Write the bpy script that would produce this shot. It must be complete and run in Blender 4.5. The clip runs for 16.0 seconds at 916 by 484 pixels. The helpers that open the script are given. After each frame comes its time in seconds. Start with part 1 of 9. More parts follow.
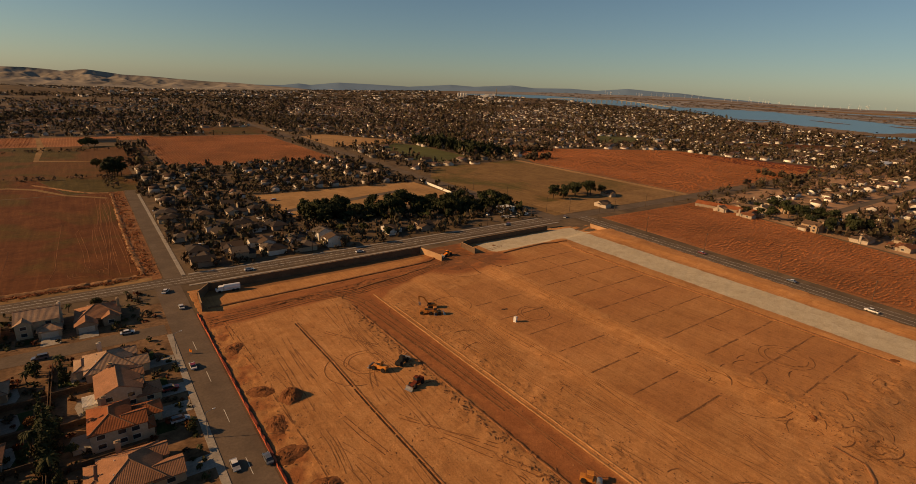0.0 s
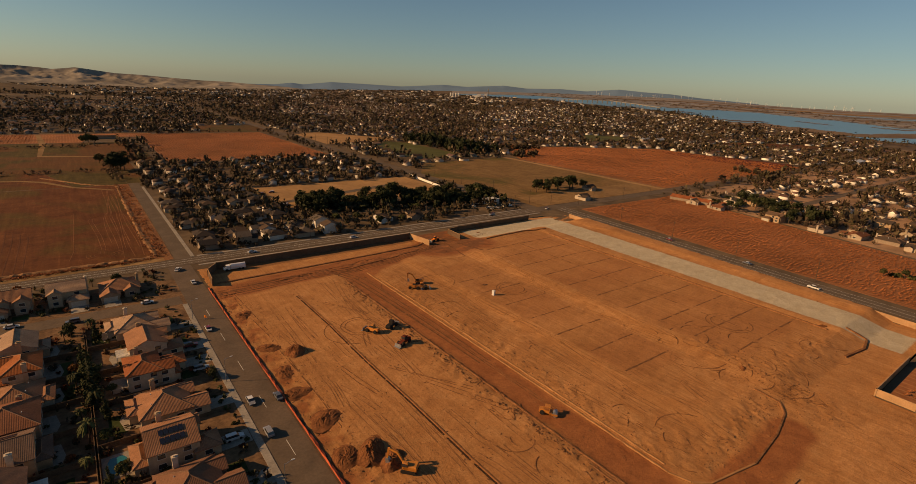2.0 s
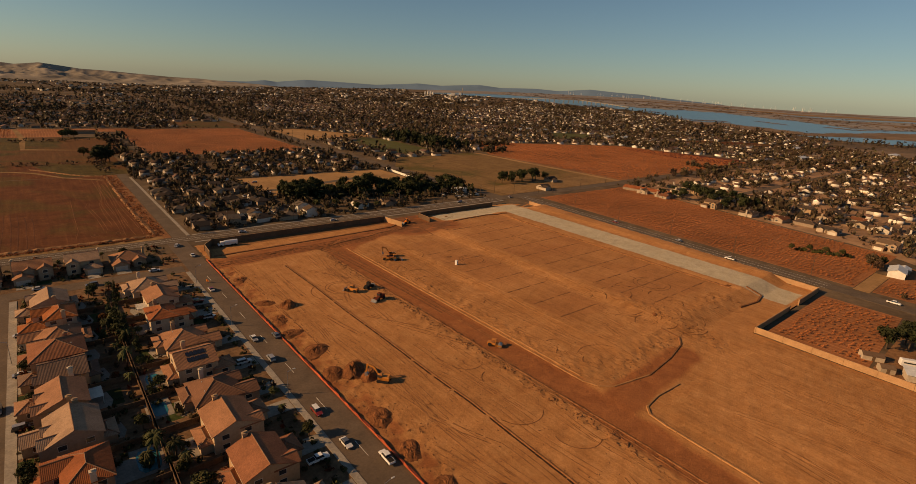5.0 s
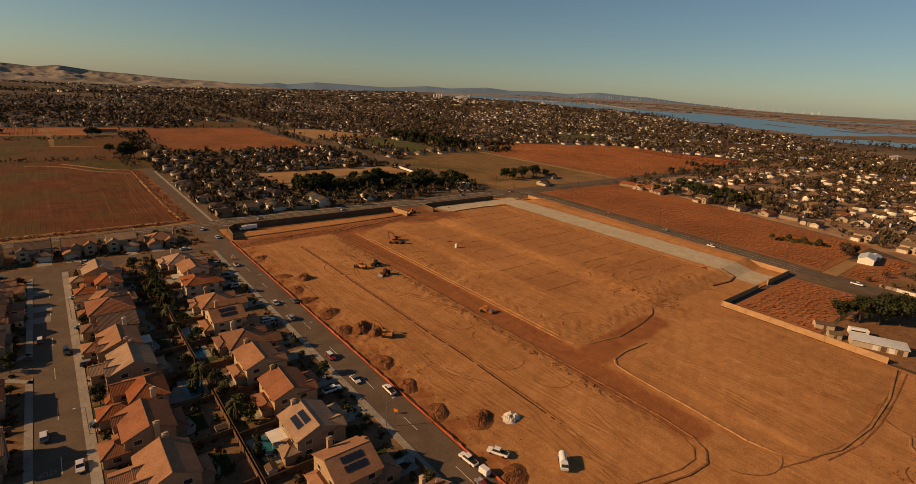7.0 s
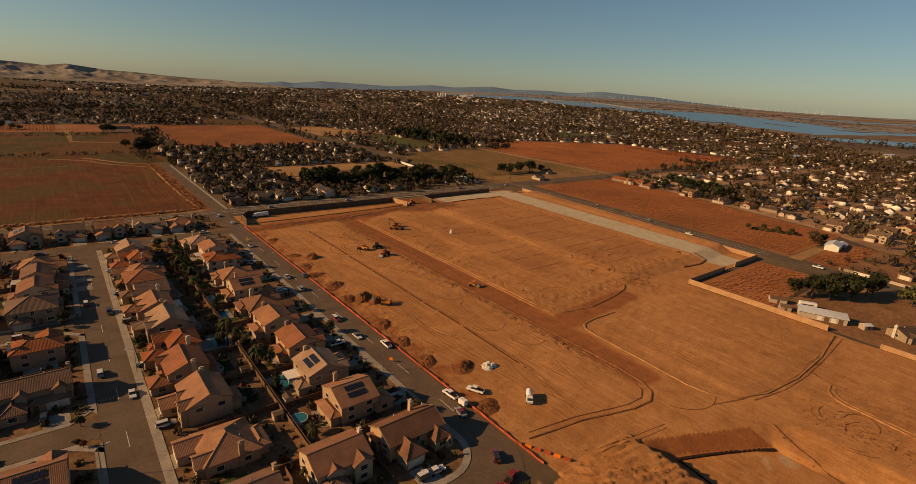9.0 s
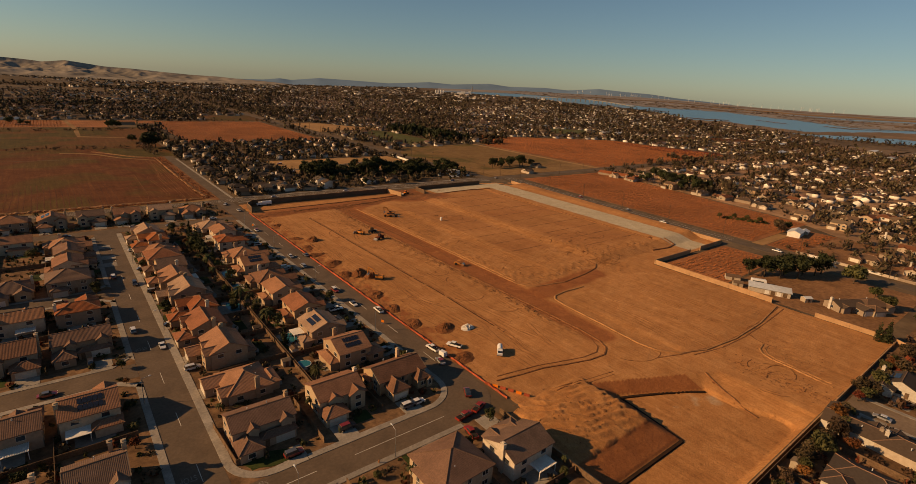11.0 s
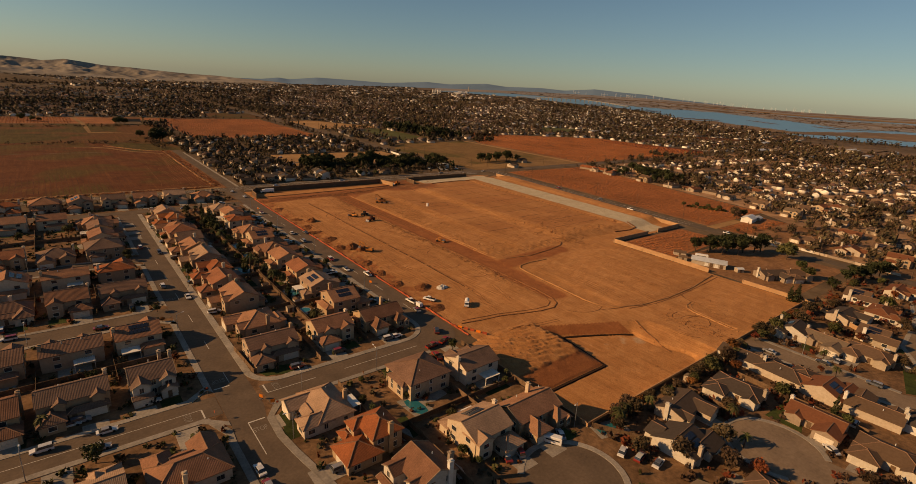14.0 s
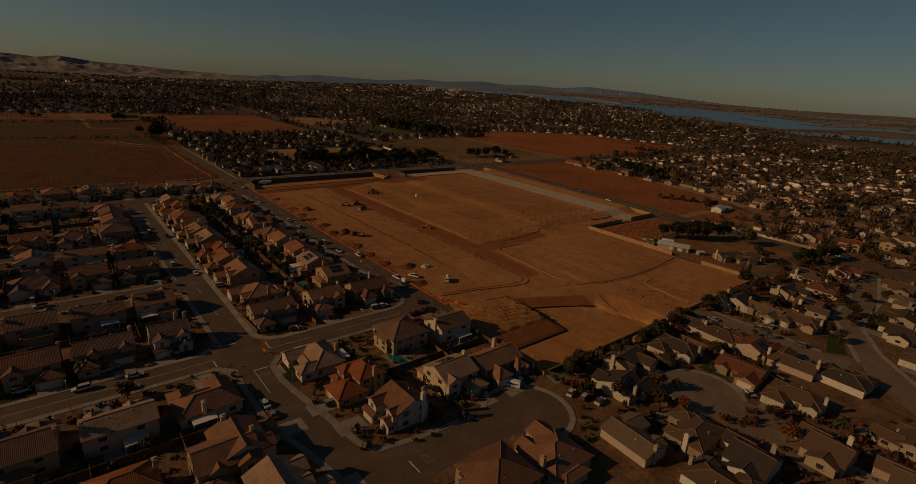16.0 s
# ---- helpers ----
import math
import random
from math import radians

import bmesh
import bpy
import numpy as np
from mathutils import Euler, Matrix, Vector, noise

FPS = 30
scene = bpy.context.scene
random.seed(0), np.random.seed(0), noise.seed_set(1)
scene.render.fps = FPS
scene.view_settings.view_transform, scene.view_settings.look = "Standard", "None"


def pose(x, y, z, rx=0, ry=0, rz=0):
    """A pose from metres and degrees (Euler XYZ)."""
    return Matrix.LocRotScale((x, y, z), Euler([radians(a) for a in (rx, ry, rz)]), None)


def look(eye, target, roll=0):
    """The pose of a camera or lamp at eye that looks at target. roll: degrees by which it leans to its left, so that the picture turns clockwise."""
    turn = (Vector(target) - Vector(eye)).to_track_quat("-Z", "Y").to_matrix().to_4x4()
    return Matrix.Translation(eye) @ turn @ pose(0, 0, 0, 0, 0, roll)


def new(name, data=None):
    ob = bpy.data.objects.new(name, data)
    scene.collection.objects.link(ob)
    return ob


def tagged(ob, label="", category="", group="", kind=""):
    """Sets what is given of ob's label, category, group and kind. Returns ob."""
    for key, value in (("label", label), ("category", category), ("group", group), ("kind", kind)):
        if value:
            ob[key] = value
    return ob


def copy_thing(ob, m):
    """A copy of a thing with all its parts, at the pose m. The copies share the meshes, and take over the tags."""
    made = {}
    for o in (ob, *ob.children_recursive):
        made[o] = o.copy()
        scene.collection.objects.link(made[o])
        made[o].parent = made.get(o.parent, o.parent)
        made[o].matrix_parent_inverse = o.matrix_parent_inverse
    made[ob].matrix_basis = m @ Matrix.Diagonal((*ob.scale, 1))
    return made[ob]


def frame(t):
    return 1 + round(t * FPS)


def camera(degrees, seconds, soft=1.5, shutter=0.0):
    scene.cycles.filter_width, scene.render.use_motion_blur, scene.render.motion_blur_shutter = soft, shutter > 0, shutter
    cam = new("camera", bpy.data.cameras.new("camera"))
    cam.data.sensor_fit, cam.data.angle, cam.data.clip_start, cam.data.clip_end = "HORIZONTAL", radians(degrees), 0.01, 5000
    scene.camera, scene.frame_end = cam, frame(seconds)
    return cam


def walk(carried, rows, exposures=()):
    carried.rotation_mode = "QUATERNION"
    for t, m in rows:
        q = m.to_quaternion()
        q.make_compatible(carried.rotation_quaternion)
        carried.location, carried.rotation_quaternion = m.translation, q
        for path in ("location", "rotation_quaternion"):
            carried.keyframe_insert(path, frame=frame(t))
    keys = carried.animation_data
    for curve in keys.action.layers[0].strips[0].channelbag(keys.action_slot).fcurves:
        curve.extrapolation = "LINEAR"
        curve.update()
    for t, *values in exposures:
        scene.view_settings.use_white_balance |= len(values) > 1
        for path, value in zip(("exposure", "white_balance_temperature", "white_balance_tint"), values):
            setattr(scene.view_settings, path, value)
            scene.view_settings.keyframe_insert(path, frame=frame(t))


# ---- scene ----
cam = camera(84.1, 16.0, soft=0.8)
PATH = [
    (0, (1.14, 0.61, 92.32), (58.31, 77.25, 63.05), 2.41),
    (0.5, (-2.06, -5.26, 92.32), (55.02, 71.45, 63.02), 2.42),
    (1, (-4.94, -10.85, 92.05), (52.17, 65.86, 62.79), 2.45),
    (1.5, (-8.00, -17.01, 92.01), (49.46, 59.44, 62.77), 2.55),
    (2, (-11.20, -23.08, 91.76), (47.10, 52.74, 62.57), 2.66),
    (2.5, (-14.45, -29.14, 91.88), (45.27, 45.59, 62.72), 2.70),
    (3, (-17.67, -34.89, 92.02), (43.58, 38.58, 62.88), 2.79),
    (3.5, (-20.94, -40.51, 92.18), (41.46, 31.97, 62.99), 2.86),
    (4, (-24.73, -46.40, 92.30), (37.65, 26.10, 63.11), 3.02),
    (6.5, (-41.16, -75.73, 90.11), (19.90, -1.98, 61.24), 3.14),
    (7, (-44.94, -82.50, 89.68), (15.80, -8.44, 60.96), 3.21),
    (7.5, (-48.23, -88.37, 89.11), (12.21, -14.03, 60.46), 3.21),
    (8, (-51.49, -94.48, 88.77), (8.73, -19.96, 60.13), 3.20),
    (8.5, (-54.39, -100.83, 89.05), (5.67, -26.22, 60.30), 3.30),
    (9, (-57.23, -107.65, 89.56), (2.86, -33.13, 60.63), 3.30),
    (11.5, (-72.34, -139.24, 90.38), (-12.03, -65.11, 60.95), 3.43),
    (12, (-75.39, -145.54, 90.11), (-15.09, -71.35, 60.78), 3.52),
    (12.5, (-78.22, -151.84, 89.83), (-18.00, -77.56, 60.58), 3.60),
    (13, (-80.89, -157.87, 89.97), (-20.68, -83.62, 60.64), 3.64),
    (13.5, (-83.36, -164.19, 90.00), (-22.98, -90.06, 60.69), 3.63),
    (14, (-85.68, -170.54, 90.24), (-25.11, -96.61, 60.83), 3.58),
    (14.5, (-88.15, -176.74, 90.46), (-27.21, -103.13, 60.98), 3.60),
    (15, (-90.65, -182.91, 90.85), (-29.03, -109.94, 61.22), 3.64),
    (15.5, (-93.33, -188.94, 91.08), (-31.22, -116.42, 61.37), 3.63),
    (16, (-96.22, -194.62, 90.75), (-35.00, -121.38, 60.95), 3.69),
]
EXPOSURE = [(0.0, 0.0, 7850, 6), (15.0, 0.0, 7850, 6), (15.3, -0.3, 7850, 6), (15.6, -0.9, 7850, 6), (16.0, -1.8, 7850, 6)]
walk(cam, [(t, look(eye, target, roll)) for t, eye, target, roll in PATH], EXPOSURE)

# ---- sky and sun ----
SUN_EL, SUN_AZ = 24.5, -63.0  # degrees: height, and turn from +y (negative: to the left)
world = bpy.data.worlds.new("sky")
scene.world = world
world.use_nodes = True
wn = world.node_tree
sky = wn.nodes.new("ShaderNodeTexSky")
sky.sky_type, sky.sun_disc = "NISHITA", False
sky.sun_elevation, sky.sun_rotation = radians(SUN_EL), radians(SUN_AZ)
sky.air_density, sky.dust_density, sky.ozone_density = 1.0, 0.32, 5.0
wn.links.new(sky.outputs[0], wn.nodes["Background"].inputs[0])
wn.nodes["Background"].inputs[1].default_value = 0.066
sun_dir = Vector((math.sin(radians(SUN_AZ)) * math.cos(radians(SUN_EL)), math.cos(radians(SUN_AZ)) * math.cos(radians(SUN_EL)), math.sin(radians(SUN_EL))))
sun = new("sun", bpy.data.lights.new("sun", "SUN"))
sun.data.energy, sun.data.angle, sun.data.color = 5.6, radians(0.55), (1.0, 0.64, 0.37)
sun.matrix_world = look(sun_dir * 500, (0, 0, 0))
# ---- materials ----
def node_mat(name):
    m = bpy.data.materials.new(name)
    m.use_nodes = True
    t = m.node_tree
    return m, t, t.nodes["Principled BSDF"]


def put(t, kind, **values):
    n = t.nodes.new(kind)
    for k, v in values.items():
        n.inputs[k.replace("_", " ")].default_value = v
    return n


def noise_node(t, vec, scale, detail=4.0, rough=0.6, dist=0.0):
    n = put(t, "ShaderNodeTexNoise", Scale=scale, Detail=detail, Roughness=rough, Distortion=dist)
    t.links.new(vec, n.inputs["Vector"])
    return n


def ramp_node(t, fac, stops):
    r = t.nodes.new("ShaderNodeValToRGB")
    el = r.color_ramp.elements
    while len(el) < len(stops):
        el.new(0.5)
    for e, (p, c) in zip(el, stops):
        e.position, e.color = p, (*c, 1)
    t.links.new(fac, r.inputs[0])
    return r


def mix_node(t, kind, fac, a, b):
    n = t.nodes.new("ShaderNodeMix")
    n.data_type, n.blend_type = "RGBA", kind
    for sock, v in ((n.inputs[0], fac), (n.inputs[6], a), (n.inputs[7], b)):
        if isinstance(v, (int, float)):
            sock.default_value = v
        elif isinstance(v, tuple):
            sock.default_value = (*v, 1)
        else:
            t.links.new(v, sock)
    return n.outputs[2]


def math_node(t, op, a, b=0.0):
    n = t.nodes.new("ShaderNodeMath")
    n.operation = op
    for sock, v in ((n.inputs[0], a), (n.inputs[1], b)):
        if isinstance(v, (int, float)):
            sock.default_value = v
        else:
            t.links.new(v, sock)
    return n.outputs[0]


def mottled(name, low, high, scale=1.0, big=0.05, spread=0.35, rough=0.9, bump=0.25, vary=0.0, spec=0.1, metal=0.0, island=0.0, hue=0.0):
    """A matt surface between two colours, uneven at two sizes; vary: change from thing to thing; island: from piece to piece."""
    m, t, b = node_mat(name)
    pos = t.nodes.new("ShaderNodeNewGeometry")
    fine = noise_node(t, pos.outputs["Position"], scale, 5.0, 0.65)
    wide = noise_node(t, pos.outputs["Position"], big, 3.0, 0.6, 0.4)
    col = ramp_node(t, fine.outputs["Fac"], [(0.3, low), (0.7, high)]).outputs[0]
    shade = ramp_node(t, wide.outputs["Fac"], [(0.3, (1 - spread,) * 3), (0.7, (1 + spread * 0.4,) * 3)]).outputs[0]
    col = mix_node(t, "MULTIPLY", 1.0, col, shade)
    if vary or island or hue:
        src = pos.outputs["Random Per Island"] if island else t.nodes.new("ShaderNodeObjectInfo").outputs["Random"]
        amount = island or vary
        hsv = t.nodes.new("ShaderNodeHueSaturation")
        t.links.new(math_node(t, "ADD", math_node(t, "MULTIPLY", src, amount * 2), 1 - amount), hsv.inputs["Value"])
        odd = math_node(t, "FRACT", math_node(t, "MULTIPLY", src, 7.31))
        t.links.new(math_node(t, "ADD", math_node(t, "MULTIPLY", odd, hue * 2), 0.5 - hue), hsv.inputs["Hue"])
        t.links.new(col, hsv.inputs["Color"])
        col = hsv.outputs[0]
    t.links.new(col, b.inputs["Base Color"])
    b.inputs["Roughness"].default_value, b.inputs["Metallic"].default_value = rough, metal
    b.inputs["Specular IOR Level"].default_value = spec
    if bump:
        bp = put(t, "ShaderNodeBump", Strength=bump, Distance=0.1)
        t.links.new(fine.outputs["Fac"], bp.inputs["Height"])
        t.links.new(bp.outputs[0], b.inputs["Normal"])
    return m


def choice_mat(name, colours, rough=0.5, metal=0.0, coat=0.0):
    """One of some colours for each thing, by its random number."""
    m, t, b = node_mat(name)
    info = t.nodes.new("ShaderNodeObjectInfo")
    r = ramp_node(t, info.outputs["Random"], [(i / len(colours), c) for i, c in enumerate(colours)])
    r.color_ramp.interpolation = "CONSTANT"
    pos = t.nodes.new("ShaderNodeNewGeometry")
    n = noise_node(t, pos.outputs["Position"], 1.3, 4.0)
    dirt = ramp_node(t, n.outputs["Fac"], [(0.3, (0.8, 0.78, 0.75)), (0.65, (1.0, 1.0, 1.0))])
    t.links.new(mix_node(t, "MULTIPLY", 1.0, r.outputs[0], dirt.outputs[0]), b.inputs["Base Color"])
    b.inputs["Roughness"].default_value, b.inputs["Metallic"].default_value = rough, metal
    b.inputs["Coat Weight"].default_value = coat
    b.inputs["Specular IOR Level"].default_value = 0.1 if rough > 0.8 else 0.5
    return m


def tile_mat(name, colours, period=0.33):
    """Ribbed clay roof tiles: ribs run down the slope, courses across it."""
    m, t, b = node_mat(name)
    pos = t.nodes.new("ShaderNodeNewGeometry")
    xyz, nrm = t.nodes.new("ShaderNodeSeparateXYZ"), t.nodes.new("ShaderNodeSeparateXYZ")
    t.links.new(pos.outputs["Position"], xyz.inputs[0])
    t.links.new(pos.outputs["Normal"], nrm.inputs[0])
    side = math_node(t, "GREATER_THAN", math_node(t, "ABSOLUTE", nrm.outputs[0]), math_node(t, "ABSOLUTE", nrm.outputs[1]))
    flip = math_node(t, "SUBTRACT", 1.0, side)
    along = math_node(t, "ADD", math_node(t, "MULTIPLY", xyz.outputs[1], side), math_node(t, "MULTIPLY", xyz.outputs[0], flip))
    rib = math_node(t, "SINE", math_node(t, "MULTIPLY", along, 6.2832 / period))
    course = math_node(t, "FRACT", math_node(t, "MULTIPLY", xyz.outputs[2], 6.0))
    info = t.nodes.new("ShaderNodeObjectInfo")
    r = ramp_node(t, info.outputs["Random"], [(i / len(colours), c) for i, c in enumerate(colours)])
    r.color_ramp.interpolation = "CONSTANT"
    n1 = noise_node(t, pos.outputs["Position"], 2.5, 4.0, 0.7)
    n2 = noise_node(t, pos.outputs["Position"], 0.25, 3.0)
    col = mix_node(t, "MULTIPLY", 1.0, r.outputs[0], ramp_node(t, n1.outputs["Fac"], [(0.25, (0.66, 0.64, 0.62)), (0.75, (1.2, 1.15, 1.1))]).outputs[0])
    col = mix_node(t, "MULTIPLY", 1.0, col, ramp_node(t, n2.outputs["Fac"], [(0.3, (0.75, 0.75, 0.75)), (0.7, (1.1, 1.1, 1.1))]).outputs[0])
    gap = math_node(t, "MULTIPLY", math_node(t, "LESS_THAN", rib, -0.55), 0.2)
    col = mix_node(t, "MIX", gap, col, mix_node(t, "MULTIPLY", 1.0, col, (0.42, 0.4, 0.4)))
    t.links.new(col, b.inputs["Base Color"])
    b.inputs["Roughness"].default_value = 0.85
    b.inputs["Specular IOR Level"].default_value = 0.12
    bp = put(t, "ShaderNodeBump", Strength=0.3, Distance=0.05)
    t.links.new(math_node(t, "ADD", rib, math_node(t, "MULTIPLY", course, 0.4)), bp.inputs["Height"])
    t.links.new(bp.outputs[0], b.inputs["Normal"])
    return m


def striped(name, low, high, line, period, axis=0, scale=0.6, big=0.02, width=0.35, strength=0.7):
    """Worked ground with rows or tracks along one axis."""
    m, t, b = node_mat(name)
    pos = t.nodes.new("ShaderNodeNewGeometry")
    xyz = t.nodes.new("ShaderNodeSeparateXYZ")
    t.links.new(pos.outputs["Position"], xyz.inputs[0])
    warp = noise_node(t, pos.outputs["Position"], 0.03, 2.0)
    fine = noise_node(t, pos.outputs["Position"], scale, 5.0, 0.7)
    wide = noise_node(t, pos.outputs["Position"], big, 4.0, 0.6, 0.6)
    along = math_node(t, "ADD", xyz.outputs[axis], math_node(t, "MULTIPLY", warp.outputs["Fac"], period * 1.2))
    s = math_node(t, "ABSOLUTE", math_node(t, "SINE", math_node(t, "MULTIPLY", along, 3.1416 / period)))
    stripe = math_node(t, "MULTIPLY", math_node(t, "LESS_THAN", s, width), math_node(t, "MULTIPLY", fine.outputs["Fac"], strength * 1.6))
    col = ramp_node(t, fine.outputs["Fac"], [(0.3, low), (0.7, high)]).outputs[0]
    col = mix_node(t, "MIX", stripe, col, line)
    col = mix_node(t, "MULTIPLY", 1.0, col, ramp_node(t, wide.outputs["Fac"], [(0.3, (0.6, 0.62, 0.6)), (0.7, (1.2, 1.15, 1.1))]).outputs[0])
    t.links.new(col, b.inputs["Base Color"])
    b.inputs["Roughness"].default_value = 0.95
    b.inputs["Specular IOR Level"].default_value = 0.1
    bp = put(t, "ShaderNodeBump", Strength=0.22, Distance=0.2)
    t.links.new(fine.outputs["Fac"], bp.inputs["Height"])
    t.links.new(bp.outputs[0], b.inputs["Normal"])
    return m


def site_mat():
    """Graded soil: damp red haul roads, pale treated pads, tyre tracks."""
    m, t, b = node_mat("graded_soil")
    pos = t.nodes.new("ShaderNodeNewGeometry")
    P = pos.outputs["Position"]
    zone = t.nodes.new("ShaderNodeVertexColor")
    zone.layer_name = "zone"
    sep = t.nodes.new("ShaderNodeSeparateColor")
    t.links.new(zone.outputs["Color"], sep.inputs[0])
    mp = t.nodes.new("ShaderNodeMapping")
    mp.inputs["Scale"].default_value = (1.0, 0.05, 1.0)
    t.links.new(P, mp.inputs["Vector"])
    fine = noise_node(t, P, 1.6, 6.0, 0.72)
    crumb = noise_node(t, P, 0.62, 7.0, 0.75, 0.3)
    mx = t.nodes.new("ShaderNodeMapping")
    mx.inputs["Scale"].default_value, mx.inputs["Rotation"].default_value = (0.05, 1.0, 1.0), (0, 0, 0.2)
    t.links.new(P, mx.inputs["Vector"])
    mid = noise_node(t, P, 0.16, 5.0, 0.65, 0.8)
    wide = noise_node(t, P, 0.022, 4.0, 0.6, 0.5)
    drag = noise_node(t, mp.outputs[0], 0.9, 5.0, 0.7, 0.6)
    cross = noise_node(t, mx.outputs[0], 1.1, 5.0, 0.7, 0.8)
    col = ramp_node(t, mid.outputs["Fac"], [(0.28, (0.35, 0.157, 0.057)), (0.5, (0.42, 0.199, 0.075)), (0.72, (0.475, 0.241, 0.096))]).outputs[0]
    col = mix_node(t, "MULTIPLY", 0.62, col, ramp_node(t, drag.outputs["Fac"], [(0.3, (0.66, 0.61, 0.56)), (0.62, (1.14, 1.13, 1.12))]).outputs[0])
    col = mix_node(t, "MULTIPLY", 0.12, col, ramp_node(t, cross.outputs["Fac"], [(0.32, (0.66, 0.61, 0.56)), (0.6, (1.1, 1.1, 1.1))]).outputs[0])
    col = mix_node(t, "MULTIPLY", 1.0, col, ramp_node(t, wide.outputs["Fac"], [(0.3, (0.82, 0.8, 0.78)), (0.7, (1.12, 1.12, 1.12))]).outputs[0])
    edge = math_node(t, "MULTIPLY", math_node(t, "SUBTRACT", mid.outputs["Fac"], 0.5), 0.9)
    def zoned(channel, colour_low, colour_high, c):
        f = t.nodes.new("ShaderNodeMapRange")
        f.inputs[1].default_value, f.inputs[2].default_value = 0.25, 0.75
        t.links.new(math_node(t, "ADD", sep.outputs[channel], math_node(t, "MULTIPLY", edge, 0.6)), f.inputs[0])
        own = ramp_node(t, mid.outputs["Fac"], [(0.3, colour_low), (0.7, colour_high)]).outputs[0]
        return mix_node(t, "MIX", f.outputs[0], c, own)
    col = zoned(0, (0.225, 0.078, 0.028), (0.325, 0.124, 0.045), col)
    col = zoned(1, (0.40, 0.325, 0.21), (0.52, 0.435, 0.30), col)
    # Dark channel: dug lines, gate mud, ruts and the rear wall's painted shadow.
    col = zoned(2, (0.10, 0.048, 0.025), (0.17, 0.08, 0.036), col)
    col = mix_node(t, "MULTIPLY", 0.5, col, ramp_node(t, fine.outputs["Fac"], [(0.3, (0.62, 0.6, 0.58)), (0.65, (1.16, 1.16, 1.16))]).outputs[0])
    col = mix_node(t, "MULTIPLY", 0.45, col, ramp_node(t, crumb.outputs["Fac"], [(0.33, (0.42, 0.38, 0.34)), (0.43, (1.0, 1.0, 1.0)), (0.6, (1.0, 1.0, 1.0)), (0.68, (1.28, 1.3, 1.3))]).outputs[0])
    grit = noise_node(t, P, 2.6, 3.0, 0.6, 0.5)
    col = mix_node(t, "MULTIPLY", 0.4, col, ramp_node(t, grit.outputs["Fac"], [(0.34, (0.5, 0.46, 0.42)), (0.44, (1.0, 1.0, 1.0)), (0.6, (1.0, 1.0, 1.0)), (0.7, (1.22, 1.24, 1.24))]).outputs[0])
    t.links.new(col, b.inputs["Base Color"])
    b.inputs["Roughness"].default_value = 0.95
    b.inputs["Specular IOR Level"].default_value = 0.12
    h = math_node(t, "ADD", fine.outputs["Fac"], math_node(t, "MULTIPLY", crumb.outputs["Fac"], 1.2))
    bp = put(t, "ShaderNodeBump", Strength=0.45, Distance=0.3)
    t.links.new(h, bp.inputs["Height"])
    t.links.new(bp.outputs[0], b.inputs["Normal"])
    return m


SOIL = site_mat()
PILE = mottled("loose_red_soil", (0.14, 0.055, 0.022), (0.30, 0.14, 0.06), 0.9, 0.2, 0.3, bump=0.9)
TOWN = mottled("town_soil", (0.085, 0.058, 0.034), (0.17, 0.115, 0.066), 0.12, 0.02, 0.45, bump=0.3)
FAR_LAND = mottled("far_flat_land", (0.175, 0.155, 0.135), (0.255, 0.222, 0.190), 0.012, 0.003, 0.3, bump=0.0)
MARSH = mottled("brown_marsh", (0.135, 0.088, 0.052), (0.215, 0.145, 0.088), 0.03, 0.006, 0.35, bump=0.0)
YARD = mottled("yard_soil", (0.11, 0.062, 0.032), (0.25, 0.142, 0.072), 0.7, 0.12, 0.5, bump=0.4)
DRY = mottled("dry_grass", (0.18, 0.100, 0.040), (0.30, 0.180, 0.076), 0.3, 0.03, 0.35)
TAN = mottled("bare_tan_field", (0.27, 0.15, 0.06), (0.38, 0.22, 0.095), 0.25, 0.03, 0.25)

PARK = mottled("mown_grass", (0.068, 0.070, 0.021), (0.105, 0.100, 0.034), 0.3, 0.02, 0.4)
LAWN = mottled("garden_lawn", (0.026, 0.036, 0.010), (0.052, 0.062, 0.017), 1.5, 0.2, 0.4, vary=0.3)


